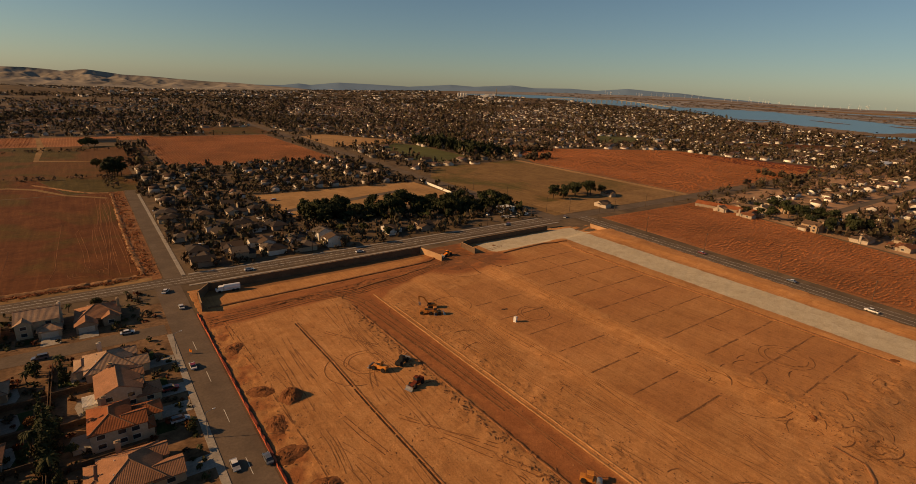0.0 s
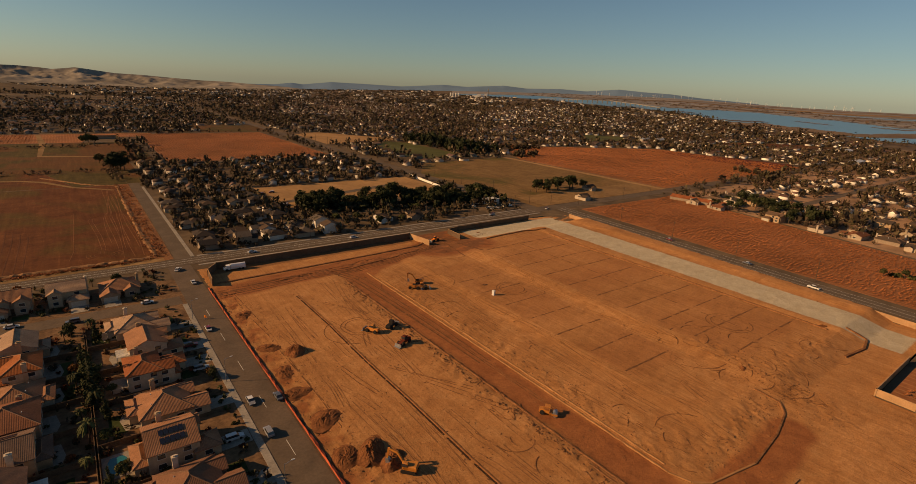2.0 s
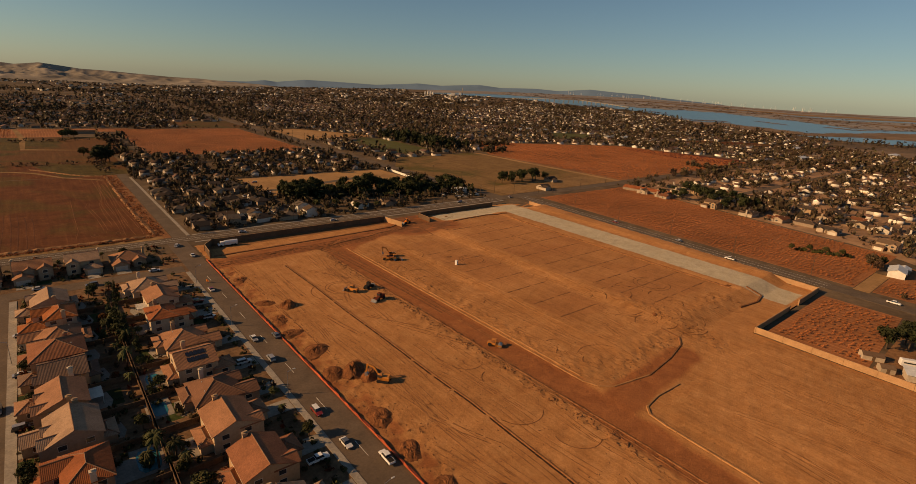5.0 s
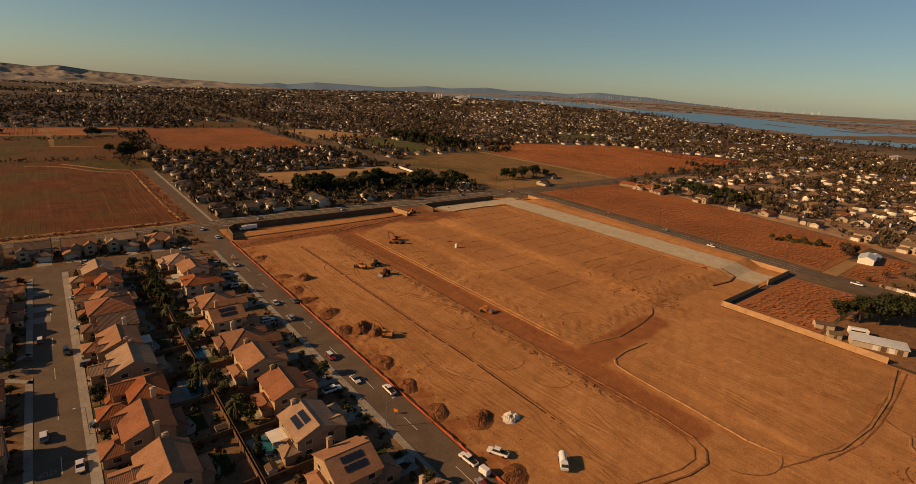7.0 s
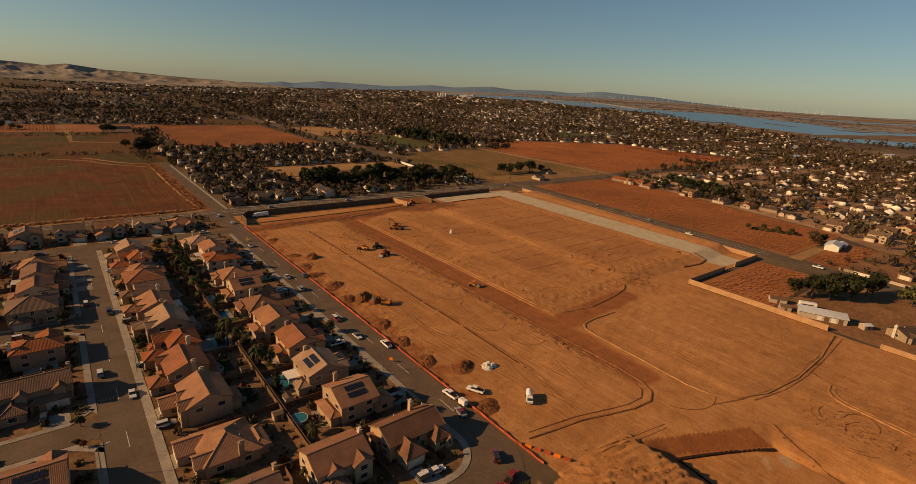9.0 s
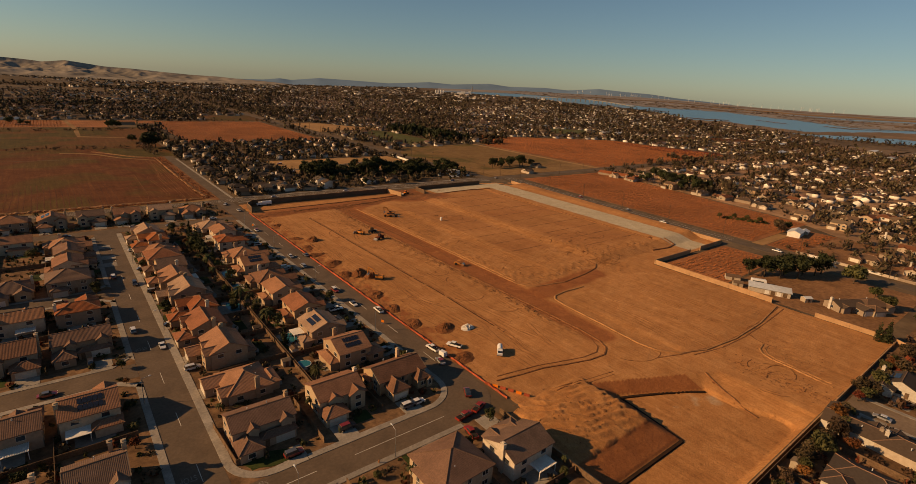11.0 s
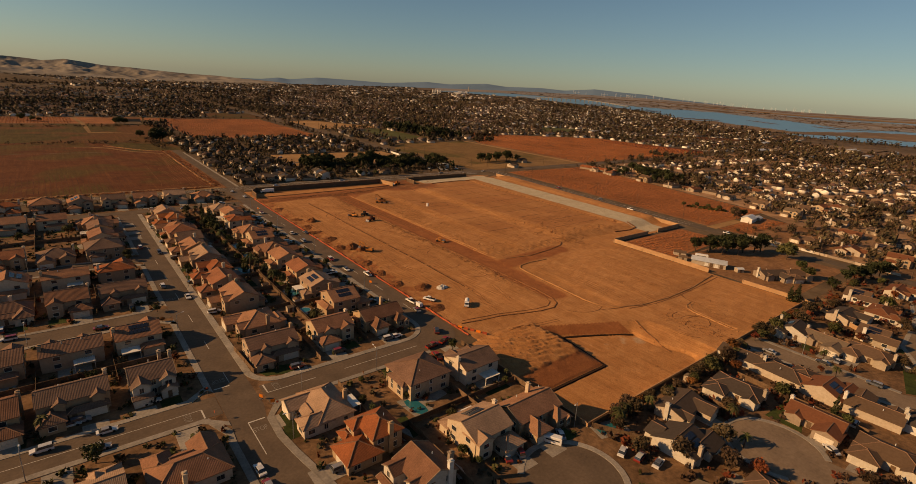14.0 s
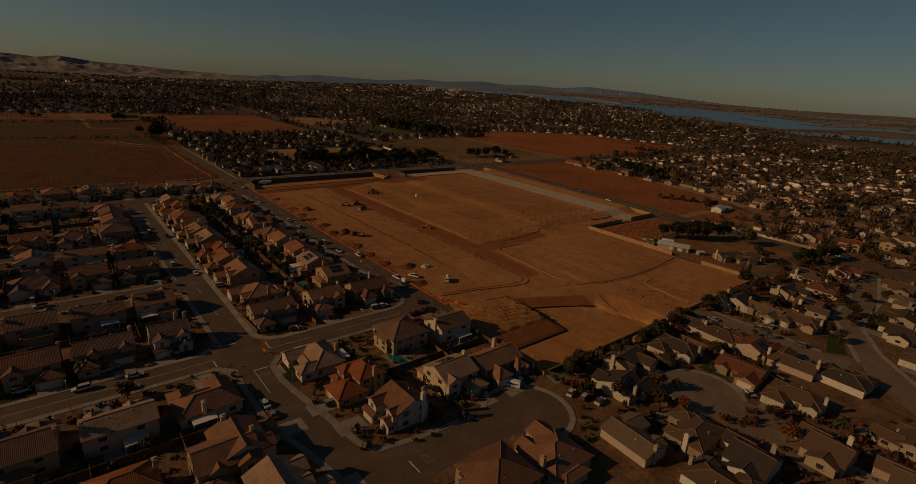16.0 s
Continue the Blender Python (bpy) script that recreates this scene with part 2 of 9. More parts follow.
def field_mat(name="fallow_field", low=(0.082, 0.027, 0.009), high=(0.145, 0.053, 0.018), weed=(0.085, 0.054, 0.014), at=0.50):
    """Fallow field with weed patches and faint wheel tracks."""
    m, t, b = node_mat(name)
    pos = t.nodes.new("ShaderNodeNewGeometry")
    P = pos.outputs["Position"]
    mp = t.nodes.new("ShaderNodeMapping")
    mp.inputs["Scale"].default_value = (1.0, 0.06, 1.0)
    t.links.new(P, mp.inputs["Vector"])
    fine, mid, wide = noise_node(t, P, 0.5, 6.0, 0.7), noise_node(t, P, 0.05, 5.0, 0.65, 1.2), noise_node(t, P, 0.011, 4.0, 0.6, 0.8)
    drag = noise_node(t, mp.outputs[0], 0.35, 4.0, 0.7, 0.5)
    col = ramp_node(t, mid.outputs["Fac"], [(0.3, low), (0.7, high)]).outputs[0]
    col = mix_node(t, "MIX", ramp_node(t, wide.outputs["Fac"], [(at, (0, 0, 0)), (at + 0.11, (0.85, 0.85, 0.85))]).outputs[0], col, weed)
    col = mix_node(t, "MULTIPLY", 0.5, col, ramp_node(t, drag.outputs["Fac"], [(0.3, (0.6, 0.58, 0.56)), (0.55, (1.0, 1.0, 1.0)), (0.72, (1.6, 1.65, 1.65))]).outputs[0])
    col = mix_node(t, "MULTIPLY", 0.8, col, ramp_node(t, fine.outputs["Fac"], [(0.3, (0.7, 0.7, 0.7)), (0.7, (1.2, 1.2, 1.2))]).outputs[0])
    t.links.new(col, b.inputs["Base Color"])
    b.inputs["Roughness"].default_value = 0.95
    b.inputs["Specular IOR Level"].default_value = 0.1
    bp = put(t, "ShaderNodeBump", Strength=0.5, Distance=0.3)
    t.links.new(fine.outputs["Fac"], bp.inputs["Height"])
    t.links.new(bp.outputs[0], b.inputs["Normal"])
    return m


FIELD = field_mat()
WEEDY = field_mat("weedy_tan_field", (0.15, 0.085, 0.032), (0.22, 0.13, 0.052), (0.085, 0.070, 0.020), 0.53)
# Darker copy of the tan block, with the wall's shaded side in its colour.
BLOCK_SHADED = mottled("shaded_brown_block_wall", (0.10, 0.062, 0.038), (0.15, 0.095, 0.058), 2.5, 0.2, 0.25, 0.9, 0.3)
OLIVE = field_mat("olive_weeds", (0.052, 0.038, 0.010), (0.098, 0.066, 0.019), (0.125, 0.052, 0.018), 0.43)
VINE_SOIL = striped("vineyard_soil", (0.205, 0.080, 0.033), (0.305, 0.124, 0.052), (0.375, 0.18, 0.079), 3.2, 0, 0.5, 0.015)
ASPHALT = mottled("asphalt", (0.100, 0.070, 0.045), (0.142, 0.099, 0.064), 1.2, 0.12, 0.25, 0.85, 0.1, spec=0.2)
PASTURE = mottled("dry_pasture", (0.095, 0.066, 0.034), (0.165, 0.110, 0.058), 0.02, 0.004, 0.5)
ASPHALT_OLD = mottled("worn_asphalt", (0.100, 0.073, 0.049), (0.145, 0.106, 0.071), 1.0, 0.1, 0.25, 0.85, 0.1)
CONCRETE = mottled("pale_concrete", (0.22, 0.19, 0.15), (0.33, 0.285, 0.23), 1.5, 0.25, 0.25, 0.85, 0.1, vary=0.12)
PAINT = mottled("road_paint", (0.42, 0.38, 0.31), (0.62, 0.57, 0.48), 2.5, 0.3, 0.2, 0.7, 0.0)
STUCCO = choice_mat("stucco", [(0.37, 0.255, 0.155), (0.44, 0.325, 0.21), (0.31, 0.22, 0.145), (0.50, 0.39, 0.27), (0.36, 0.26, 0.175), (0.42, 0.28, 0.16), (0.54, 0.45, 0.34)], 0.9)
STUCCO_PALE = choice_mat("pale_siding", [(0.50, 0.45, 0.37), (0.36, 0.29, 0.21), (0.60, 0.56, 0.49), (0.28, 0.215, 0.155), (0.44, 0.36, 0.27)], 0.9)
TILE = tile_mat("clay_roof_tile", [(0.34, 0.178, 0.102), (0.21, 0.106, 0.063), (0.285, 0.120, 0.062), (0.37, 0.245, 0.160), (0.20, 0.117, 0.079), (0.265, 0.135, 0.080), (0.18, 0.116, 0.083), (0.33, 0.165, 0.090)])
RIDGE = mottled("ridge_tile", (0.16, 0.088, 0.054), (0.29, 0.17, 0.105), 3.0, 0.4, 0.2, 0.85, 0.2, vary=0.2)
FASCIA = mottled("fascia_paint", (0.20, 0.14, 0.09), (0.30, 0.22, 0.145), 2.0, 0.3, 0.15, 0.7, 0.05, vary=0.25)
TILE_RED = tile_mat("red_clay_roof_tile", [(0.34, 0.115, 0.04), (0.30, 0.10, 0.04)])
SHINGLE = choice_mat("roof_shingle", [(0.12, 0.075, 0.046), (0.15, 0.098, 0.062), (0.085, 0.06, 0.043), (0.17, 0.068, 0.034), (0.165, 0.12, 0.08), (0.125, 0.078, 0.05), (0.065, 0.05, 0.04)], 0.9)
WHITE = mottled("white_paint", (0.62, 0.58, 0.5), (0.74, 0.70, 0.62), 2.0, 0.3, 0.15, 0.6, 0.05)
GARAGE = mottled("garage_door_paint", (0.48, 0.42, 0.33), (0.58, 0.52, 0.42), 2.0, 0.3, 0.15, 0.6, 0.05, vary=0.2)
WOOD = mottled("weathered_fence_wood", (0.10, 0.06, 0.035), (0.19, 0.12, 0.07), 2.0, 0.3, 0.3, 0.9, 0.4, vary=0.15)
BLOCK = mottled("tan_block_wall", (0.34, 0.20, 0.10), (0.44, 0.27, 0.145), 2.5, 0.2, 0.2, 0.9, 0.3)
SILT = mottled("orange_silt_fence", (0.30, 0.06, 0.03), (0.46, 0.11, 0.05), 0.8, 0.1, 0.4, 0.8, 0.2)
LEAF = mottled("green_leaves", (0.032, 0.036, 0.012), (0.090, 0.085, 0.030), 1.2, 0.15, 0.3, 0.75, 0.0, vary=0.4, hue=0.02)
LEAF_BROWN = mottled("dry_brown_leaves", (0.040, 0.027, 0.015), (0.105, 0.068, 0.038), 1.2, 0.15, 0.3, 0.8, 0.0, vary=0.35, hue=0.02)
LEAF_TOWN = mottled("town_foliage", (0.040, 0.031, 0.018), (0.112, 0.080, 0.045), 0.3, 0.008, 0.4, 0.85, 0.0, island=0.45, hue=0.03)
LEAF_DARK = mottled("dark_pine_needles", (0.020, 0.024, 0.010), (0.052, 0.056, 0.022), 1.2, 0.15, 0.3, 0.8, 0.0, vary=0.25)
LEAF_RUST = mottled("autumn_leaves", (0.10, 0.028, 0.012), (0.20, 0.07, 0.025), 1.2, 0.15, 0.3, 0.8, 0.0, vary=0.35, hue=0.02)
LEAF_FAR = mottled("far_foliage", (0.062, 0.042, 0.026), (0.165, 0.105, 0.062), 0.08, 0.012, 0.45, 0.85, 0.0, island=0.4, hue=0.03)
VINE = mottled("rust_vine_leaves", (0.185, 0.064, 0.026), (0.335, 0.124, 0.050), 0.6, 0.02, 0.35, 0.85, 0.0, island=0.2)
BARK = mottled("bark", (0.06, 0.04, 0.025), (0.13, 0.09, 0.06), 3.0, 0.4, 0.3, 0.95, 0.6)
FAR_WALL = mottled("far_house_walls", (0.20, 0.17, 0.13), (0.70, 0.62, 0.52), 0.05, 0.01, 0.3, 0.9, 0.0, island=0.6)
FAR_ROOF = mottled("far_house_roofs", (0.06, 0.043, 0.032), (0.15, 0.095, 0.062), 0.02, 0.01, 0.4, 0.9, 0.0, island=0.6, hue=0.02)
TOWN_ROOF = choice_mat("dark_town_shingle", [(0.045, 0.035, 0.029), (0.062, 0.046, 0.036), (0.038, 0.031, 0.027), (0.085, 0.056, 0.037), (0.055, 0.042, 0.033), (0.11, 0.086, 0.066)], 0.9)
EAST_WALL = mottled("east_house_walls", (0.50, 0.44, 0.35), (0.84, 0.79, 0.69), 0.05, 0.02, 0.25, 0.9, 0.0, island=0.35)
EAST_ROOF = mottled("east_house_roofs", (0.070, 0.046, 0.033), (0.165, 0.102, 0.068), 0.06, 0.02, 0.4, 0.9, 0.0, island=0.5, hue=0.02)
CAR_PAINT = choice_mat("car_paint", [(0.62, 0.60, 0.57), (0.03, 0.03, 0.032), (0.24, 0.24, 0.25), (0.66, 0.64, 0.6), (0.09, 0.1, 0.12), (0.20, 0.02, 0.015), (0.5, 0.5, 0.49)], 0.35, 0.0, 0.6)
TRUCK_WHITE = mottled("white_truck_paint", (0.62, 0.6, 0.56), (0.74, 0.72, 0.68), 2.0, 0.3, 0.1, 0.4, 0.0, spec=0.5)
YELLOW = mottled("machine_yellow", (0.40, 0.14, 0.024), (0.55, 0.215, 0.036), 1.5, 0.4, 0.3, 0.55, 0.1, spec=0.4)
RUBBER = mottled("tyre_rubber", (0.015, 0.014, 0.013), (0.035, 0.03, 0.026), 4.0, 0.5, 0.2, 0.9, 0.2)
STEEL = mottled("galvanised_steel", (0.28, 0.28, 0.28), (0.42, 0.42, 0.42), 2.0, 0.2, 0.2, 0.45, 0.1, metal=0.7)
PANEL = mottled("solar_cells", (0.012, 0.014, 0.022), (0.02, 0.024, 0.036), 3.0, 0.5, 0.1, 0.2, 0.0, spec=0.6)
GREY_METAL = mottled("pale_metal_roof", (0.46, 0.46, 0.44), (0.60, 0.60, 0.57), 0.8, 0.1, 0.2, 0.5, 0.1, spec=0.4)
HILL_TAN = mottled("dry_hills", (0.20, 0.175, 0.142), (0.30, 0.262, 0.212), 0.012, 0.003, 0.35, 1.0, 0.0, spec=0.0)
# Far hills: the blue of the haze is put into the base colour.
HILL_HAZE = mottled("haze_tinted_hills", (0.115, 0.175, 0.245), (0.145, 0.215, 0.295), 0.003, 0.0008, 0.2, 1.0, 0.0, spec=0.0)
ORANGE = mottled("orange_plastic", (0.62, 0.16, 0.02), (0.75, 0.22, 0.03), 3.0, 0.5, 0.1, 0.5, 0.0)
PALE_ROCK = mottled("white_rubble", (0.45, 0.40, 0.33), (0.68, 0.63, 0.54), 1.5, 0.3, 0.3, 0.9, 0.5, island=0.25)


def glass_mat(name, tint, rough=0.06):
    m, t, b = node_mat(name)
    b.inputs["Base Color"].default_value = (*tint, 1)
    b.inputs["Roughness"].default_value = rough
    b.inputs["Specular IOR Level"].default_value = 0.8
    return m


def water_mat(name, tint, scale, strength, rough=0.12, spec=0.5):
    m, t, b = node_mat(name)
    b.inputs["Base Color"].default_value = (*tint, 1)
    b.inputs["Roughness"].default_value, b.inputs["Specular IOR Level"].default_value = rough, spec
    pos = t.nodes.new("ShaderNodeNewGeometry")
    n = noise_node(t, pos.outputs["Position"], scale, 4.0)
    bp = put(t, "ShaderNodeBump", Strength=strength, Distance=0.4)
    t.links.new(n.outputs["Fac"], bp.inputs["Height"])
    t.links.new(bp.outputs[0], b.inputs["Normal"])
    return m


GLASS = glass_mat("window_glass", (0.03, 0.033, 0.036))
WATER = water_mat("river_water", (0.085, 0.160, 0.205), 0.02, 0.35, 0.28, 0.28)
POOL_WATER = water_mat("pool_water", (0.02, 0.13, 0.15), 1.2, 0.2)
# ---- mesh kit ----
class Kit:
    """Collects corners and faces of one mesh."""

    def __init__(self):
        self.v, self.f = [], []

    def add(self, verts, faces):
        n = len(self.v)
        self.v += [tuple(p) for p in verts]
        self.f += [tuple(i + n for i in f) for f in faces]
        return self

    def box(self, x0, x1, y0, y1, z0, z1):
        return self.add([(x0, y0, z0), (x1, y0, z0), (x1, y1, z0), (x0, y1, z0), (x0, y0, z1), (x1, y0, z1), (x1, y1, z1), (x0, y1, z1)],
                        [(0, 3, 2, 1), (4, 5, 6, 7), (0, 1, 5, 4), (1, 2, 6, 5), (2, 3, 7, 6), (3, 0, 4, 7)])

    def soft_box(self, x0, x1, y0, y1, z0, z1, e):
        """A box whose top edges are chamfered by e."""
        r = [(x0, y0), (x1, y0), (x1, y1), (x0, y1)]
        s = [(x0 + e, y0 + e), (x1 - e, y0 + e), (x1 - e, y1 - e), (x0 + e, y1 - e)]
        v = [(*p, z0) for p in r] + [(*p, z1 - e) for p in r] + [(*p, z1) for p in s]
        f = [(0, 3, 2, 1), (8, 9, 10, 11)]
        for k in (0, 4):
            f += [(k + i, k + (i + 1) % 4, k + 4 + (i + 1) % 4, k + 4 + i) for i in range(4)]
        return self.add(v, f)

    def prism(self, poly, z0, z1):
        n = len(poly)
        return self.add([(*p, z0) for p in poly] + [(*p, z1) for p in poly],
                        [tuple(range(n))[::-1], tuple(range(n, 2 * n))] + [(i, (i + 1) % n, n + (i + 1) % n, n + i) for i in range(n)])

    def side(self, prof, y0, y1, inset=0.0, z_in=1e9):
        """A profile of x and z, drawn out along y; corners above z_in are pulled in by inset."""
        n = len(prof)
        a = [(x, y0 + (inset if z > z_in else 0), z) for x, z in prof]
        b = [(x, y1 - (inset if z > z_in else 0), z) for x, z in prof]
        return self.add(a + b, [tuple(range(n)), tuple(range(n, 2 * n))[::-1]] + [(i, n + i, n + (i + 1) % n, (i + 1) % n) for i in range(n)])

    def tube(self, p, q, r0, r1=None, n=8):
        p, q = Vector(p), Vector(q)
        r1 = r0 if r1 is None else r1
        turn = (q - p).to_track_quat("Z", "Y").to_matrix()
        ring = [turn @ Vector((math.cos(6.2832 * i / n), math.sin(6.2832 * i / n), 0)) for i in range(n)]
        return self.add([p + r0 * d for d in ring] + [q + r1 * d for d in ring],
                        [tuple(range(n))[::-1], tuple(range(n, 2 * n))] + [(i, (i + 1) % n, n + (i + 1) % n, n + i) for i in range(n)])

    def gable_roof(self, x0, x1, y0, y1, z, pitch, axis, over=0.5, thick=0.2):
        """Two slopes with a ridge along the axis; z is the top of the walls."""
        if axis == "x":
            lo, hi, mid, half = x0 - over * 0.6, x1 + over * 0.6, (y0 + y1) / 2, (y1 - y0) / 2
        else:
            lo, hi, mid, half = y0 - over * 0.6, y1 + over * 0.6, (x0 + x1) / 2, (x1 - x0) / 2
        ze, zr, h = z - over * pitch, z + half * pitch, half + over
        sec = [(-h, ze), (0, zr), (h, ze), (h, ze + thick), (0, zr + thick), (-h, ze + thick)]
        pts = [(lo if k == 0 else hi, mid + s, zz) for k in (0, 1) for s, zz in sec]
        if axis != "x":
            pts = [(b, a, c) for a, b, c in pts]
        f = [(i, (i + 1) % 6, 6 + (i + 1) % 6, 6 + i) for i in range(6)] + [(0, 5, 4, 1), (1, 4, 3, 2), (6, 7, 10, 11), (7, 8, 9, 10)]
        return self.add(pts, f if axis == "x" else [g[::-1] for g in f])

    def hip_roof(self, x0, x1, y0, y1, z, pitch, over=0.5, thick=0.2):
        x0, x1, y0, y1, z = x0 - over, x1 + over, y0 - over, y1 + over, z - over * pitch
        half = min(x1 - x0, y1 - y0) / 2
        zr = z + thick + half * pitch
        if x1 - x0 >= y1 - y0:
            a, b = (x0 + half, (y0 + y1) / 2, zr), (x1 - half, (y0 + y1) / 2, zr)
            top = [(4, 5, 9, 8), (5, 6, 9), (6, 7, 8, 9), (7, 4, 8)]
        else:
            a, b = ((x0 + x1) / 2, y0 + half, zr), ((x0 + x1) / 2, y1 - half, zr)
            top = [(4, 5, 8), (5, 6, 9, 8), (6, 7, 9), (7, 4, 8, 9)]
        r = [(x0, y0), (x1, y0), (x1, y1), (x0, y1)]
        return self.add([(*p, z) for p in r] + [(*p, z + thick) for p in r] + [a, b],
                        [(0, 3, 2, 1), (0, 1, 5, 4), (1, 2, 6, 5), (2, 3, 7, 6), (3, 0, 4, 7)] + top)

    def gable_end(self, x0, x1, y0, y1, z, pitch, axis):
        """The wall under a gable roof, above the eaves."""
        if axis == "x":
            m, zr = (y0 + y1) / 2, z + (y1 - y0) / 2 * pitch
            p = [(x0, y0, z), (x0, y1, z), (x0, m, zr), (x1, y0, z), (x1, y1, z), (x1, m, zr)]
        else:
            m, zr = (x0 + x1) / 2, z + (x1 - x0) / 2 * pitch
            p = [(x0, y0, z), (x1, y0, z), (m, y0, zr), (x0, y1, z), (x1, y1, z), (m, y1, zr)]
        return self.add(p, [(0, 1, 2), (3, 5, 4)])

    def chevron(self, u, mid, half, over, z, pitch, axis):
        """A bent board along both rakes of one gable."""
        t, pts = 0.09, []
        for s, zz in ((mid - half - over, z - over * pitch), (mid, z + half * pitch), (mid + half + over, z - over * pitch)):
            pts += [(u - t, s, zz), (u + t, s, zz), (u + t, s, zz + 0.24), (u - t, s, zz + 0.24)]
        if axis == "y":
            pts = [(b, a, c) for a, b, c in pts]
        f = [(0, 1, 2, 3), (11, 10, 9, 8)]
        for k in (0, 4):
            f += [(k + a, k + 4 + a, k + 4 + (a + 1) % 4, k + (a + 1) % 4) for a in range(4)]
        return self.add(pts, f)

    def blob(self, centre, size, rng, rings=4, seg=7, rough=0.25):
        """A lumpy mound or stone."""
        cx, cy, cz = centre
        v = []
        for i in range(rings):
            a = math.pi / 2 * i / rings
            for k in range(seg):
                b = 6.2832 * (k + 0.5 * (i % 2)) / seg
                s = 1 + rng.uniform(-rough, rough)
                v.append((cx + size[0] * math.cos(a) * math.cos(b) * s, cy + size[1] * math.cos(a) * math.sin(b) * s, cz + size[2] * math.sin(a) * (1 + rng.uniform(-rough, rough))))
        v.append((cx, cy, cz + size[2] * (1 + rng.uniform(-rough, rough))))
        f = [(i * seg + k, i * seg + (k + 1) % seg, (i + 1) * seg + (k + 1) % seg, (i + 1) * seg + k) for i in range(rings - 1) for k in range(seg)]
        f += [((rings - 1) * seg + k, (rings - 1) * seg + (k + 1) % seg, rings * seg) for k in range(seg)]
        return self.add(v, f)

    def mesh(self, name, material):
        me = bpy.data.meshes.new(name)
        me.from_pydata(self.v, [], self.f)
        me.materials.append(material)
        return me


def part(name, kit, material, parent=None, label=""):
    ob = new(name, kit.mesh(name, material))
    if parent is not None:
        ob.parent = parent
    if label:
        ob["label"] = label
    return ob


def thing(name, m, label, category, group=""):
    ob = new(name)
    ob.empty_display_size = 0.5
    ob.matrix_basis = m
    return tagged(ob, label, category, group)


def setting(name, kit, material, label="", category=""):
    return tagged(part(name, kit, material), label, category, "", "structure")


def patch(name, poly, z, material, label, category):
    """A sheet of ground with a thin edge."""
    return setting(name, Kit().prism(poly, z - 0.4, z), material, label, category)


def rect(x0, x1, y0, y1):
    return [(x0, y0), (x1, y0), (x1, y1), (x0, y1)]


def mass(name, base_v, base_f, places, sizes, turns, material, label, category, jitter=0.0):
    """Many alike pieces in one mesh, each moved, scaled and turned about the vertical."""
    bv = np.array(base_v, float)
    n, k = len(places), len(bv)
    s = np.asarray(sizes, float).reshape(n, 1, -1) * np.ones((n, 1, 3))
    p = bv[None] * s
    if jitter:
        p = p * (1 + np.random.uniform(-jitter, jitter, (n, k, 1)))
    ca, sa = np.cos(turns)[:, None], np.sin(turns)[:, None]
    out = np.stack([p[..., 0] * ca - p[..., 1] * sa, p[..., 0] * sa + p[..., 1] * ca, p[..., 2]], -1) + np.asarray(places, float)[:, None]
    faces = [f for f in base_f]
    loops = np.concatenate([np.array([i for f in faces for i in f])[None] + (np.arange(n) * k)[:, None]]).ravel()
    counts = np.tile([len(f) for f in faces], n)
    me = bpy.data.meshes.new(name)
    me.vertices.add(n * k)
    me.vertices.foreach_set("co", out.ravel())
    me.loops.add(len(loops))
    me.loops.foreach_set("vertex_index", loops)
    me.polygons.add(len(counts))
    me.polygons.foreach_set("loop_start", np.concatenate([[0], np.cumsum(counts)[:-1]]))
    me.polygons.foreach_set("loop_total", counts)
    me.update(calc_edges=True)
    me.materials.append(material)
    return tagged(new(name, me), label, category, "", "stuff")


def inside(poly, x, y):
    """Which of the points lie in the polygon."""
    hit = np.zeros(np.shape(x), bool)
    for (ax, ay), (bx, by) in zip(poly, poly[1:] + poly[:1]):
        if ay != by:
            hit ^= ((ay > y) != (by > y)) & (x < (bx - ax) * (y - ay) / (by - ay) + ax)
    return hit


def wavy(x, y, size, seed):
    """Smooth unevenness between -1 and 1 over an array of places."""
    g = np.random.default_rng(seed)
    out = np.zeros(np.shape(x))
    for k in range(5):
        a = g.uniform(0, 6.2832, 2)
        w = 6.2832 / size * (0.6 + 0.35 * k)
        out += np.sin((x * math.cos(a[0]) + y * math.sin(a[0])) * w + a[1]) / (1 + 0.4 * k)
    return out / 2.5
# ---- ground ----
SITE_X0, SITE_X1, SITE_Y0, SITE_Y1 = 23.6, 290.0, -100.0, 240.0
SITE = [(23.4, -100.3), (190, -100.3), (190, 9), (271, 9), (289, 232), (250, 240), (29.2, 240), (29.2, -46), (23.4, -46)]

ground = Kit()
OUT = 6000
outer = [(-OUT, -OUT), (OUT, -OUT), (OUT, OUT), (-OUT, OUT)]
ground.add([(x, y, 0) for x, y in outer] + [(24.2, -99.6, 0), (189.5, -99.6, 0), (189.5, 8.5, 0), (270.5, 8.5, 0), (270.5, 239.0, 0), (30.2, 239.0, 0), (30.2, -46.8, 0), (24.2, -46.8, 0)],
           [(0, 1, 5, 4), (1, 7, 6, 5), (1, 2, 8, 7), (2, 3, 9, 8), (3, 0, 11, 10, 9), (0, 4, 11)])
setting("ground", ground, TOWN, "dark brown town soil with dry weeds", "ground")

# The graded site: pads, haul roads, basin.
STEP = 0.7
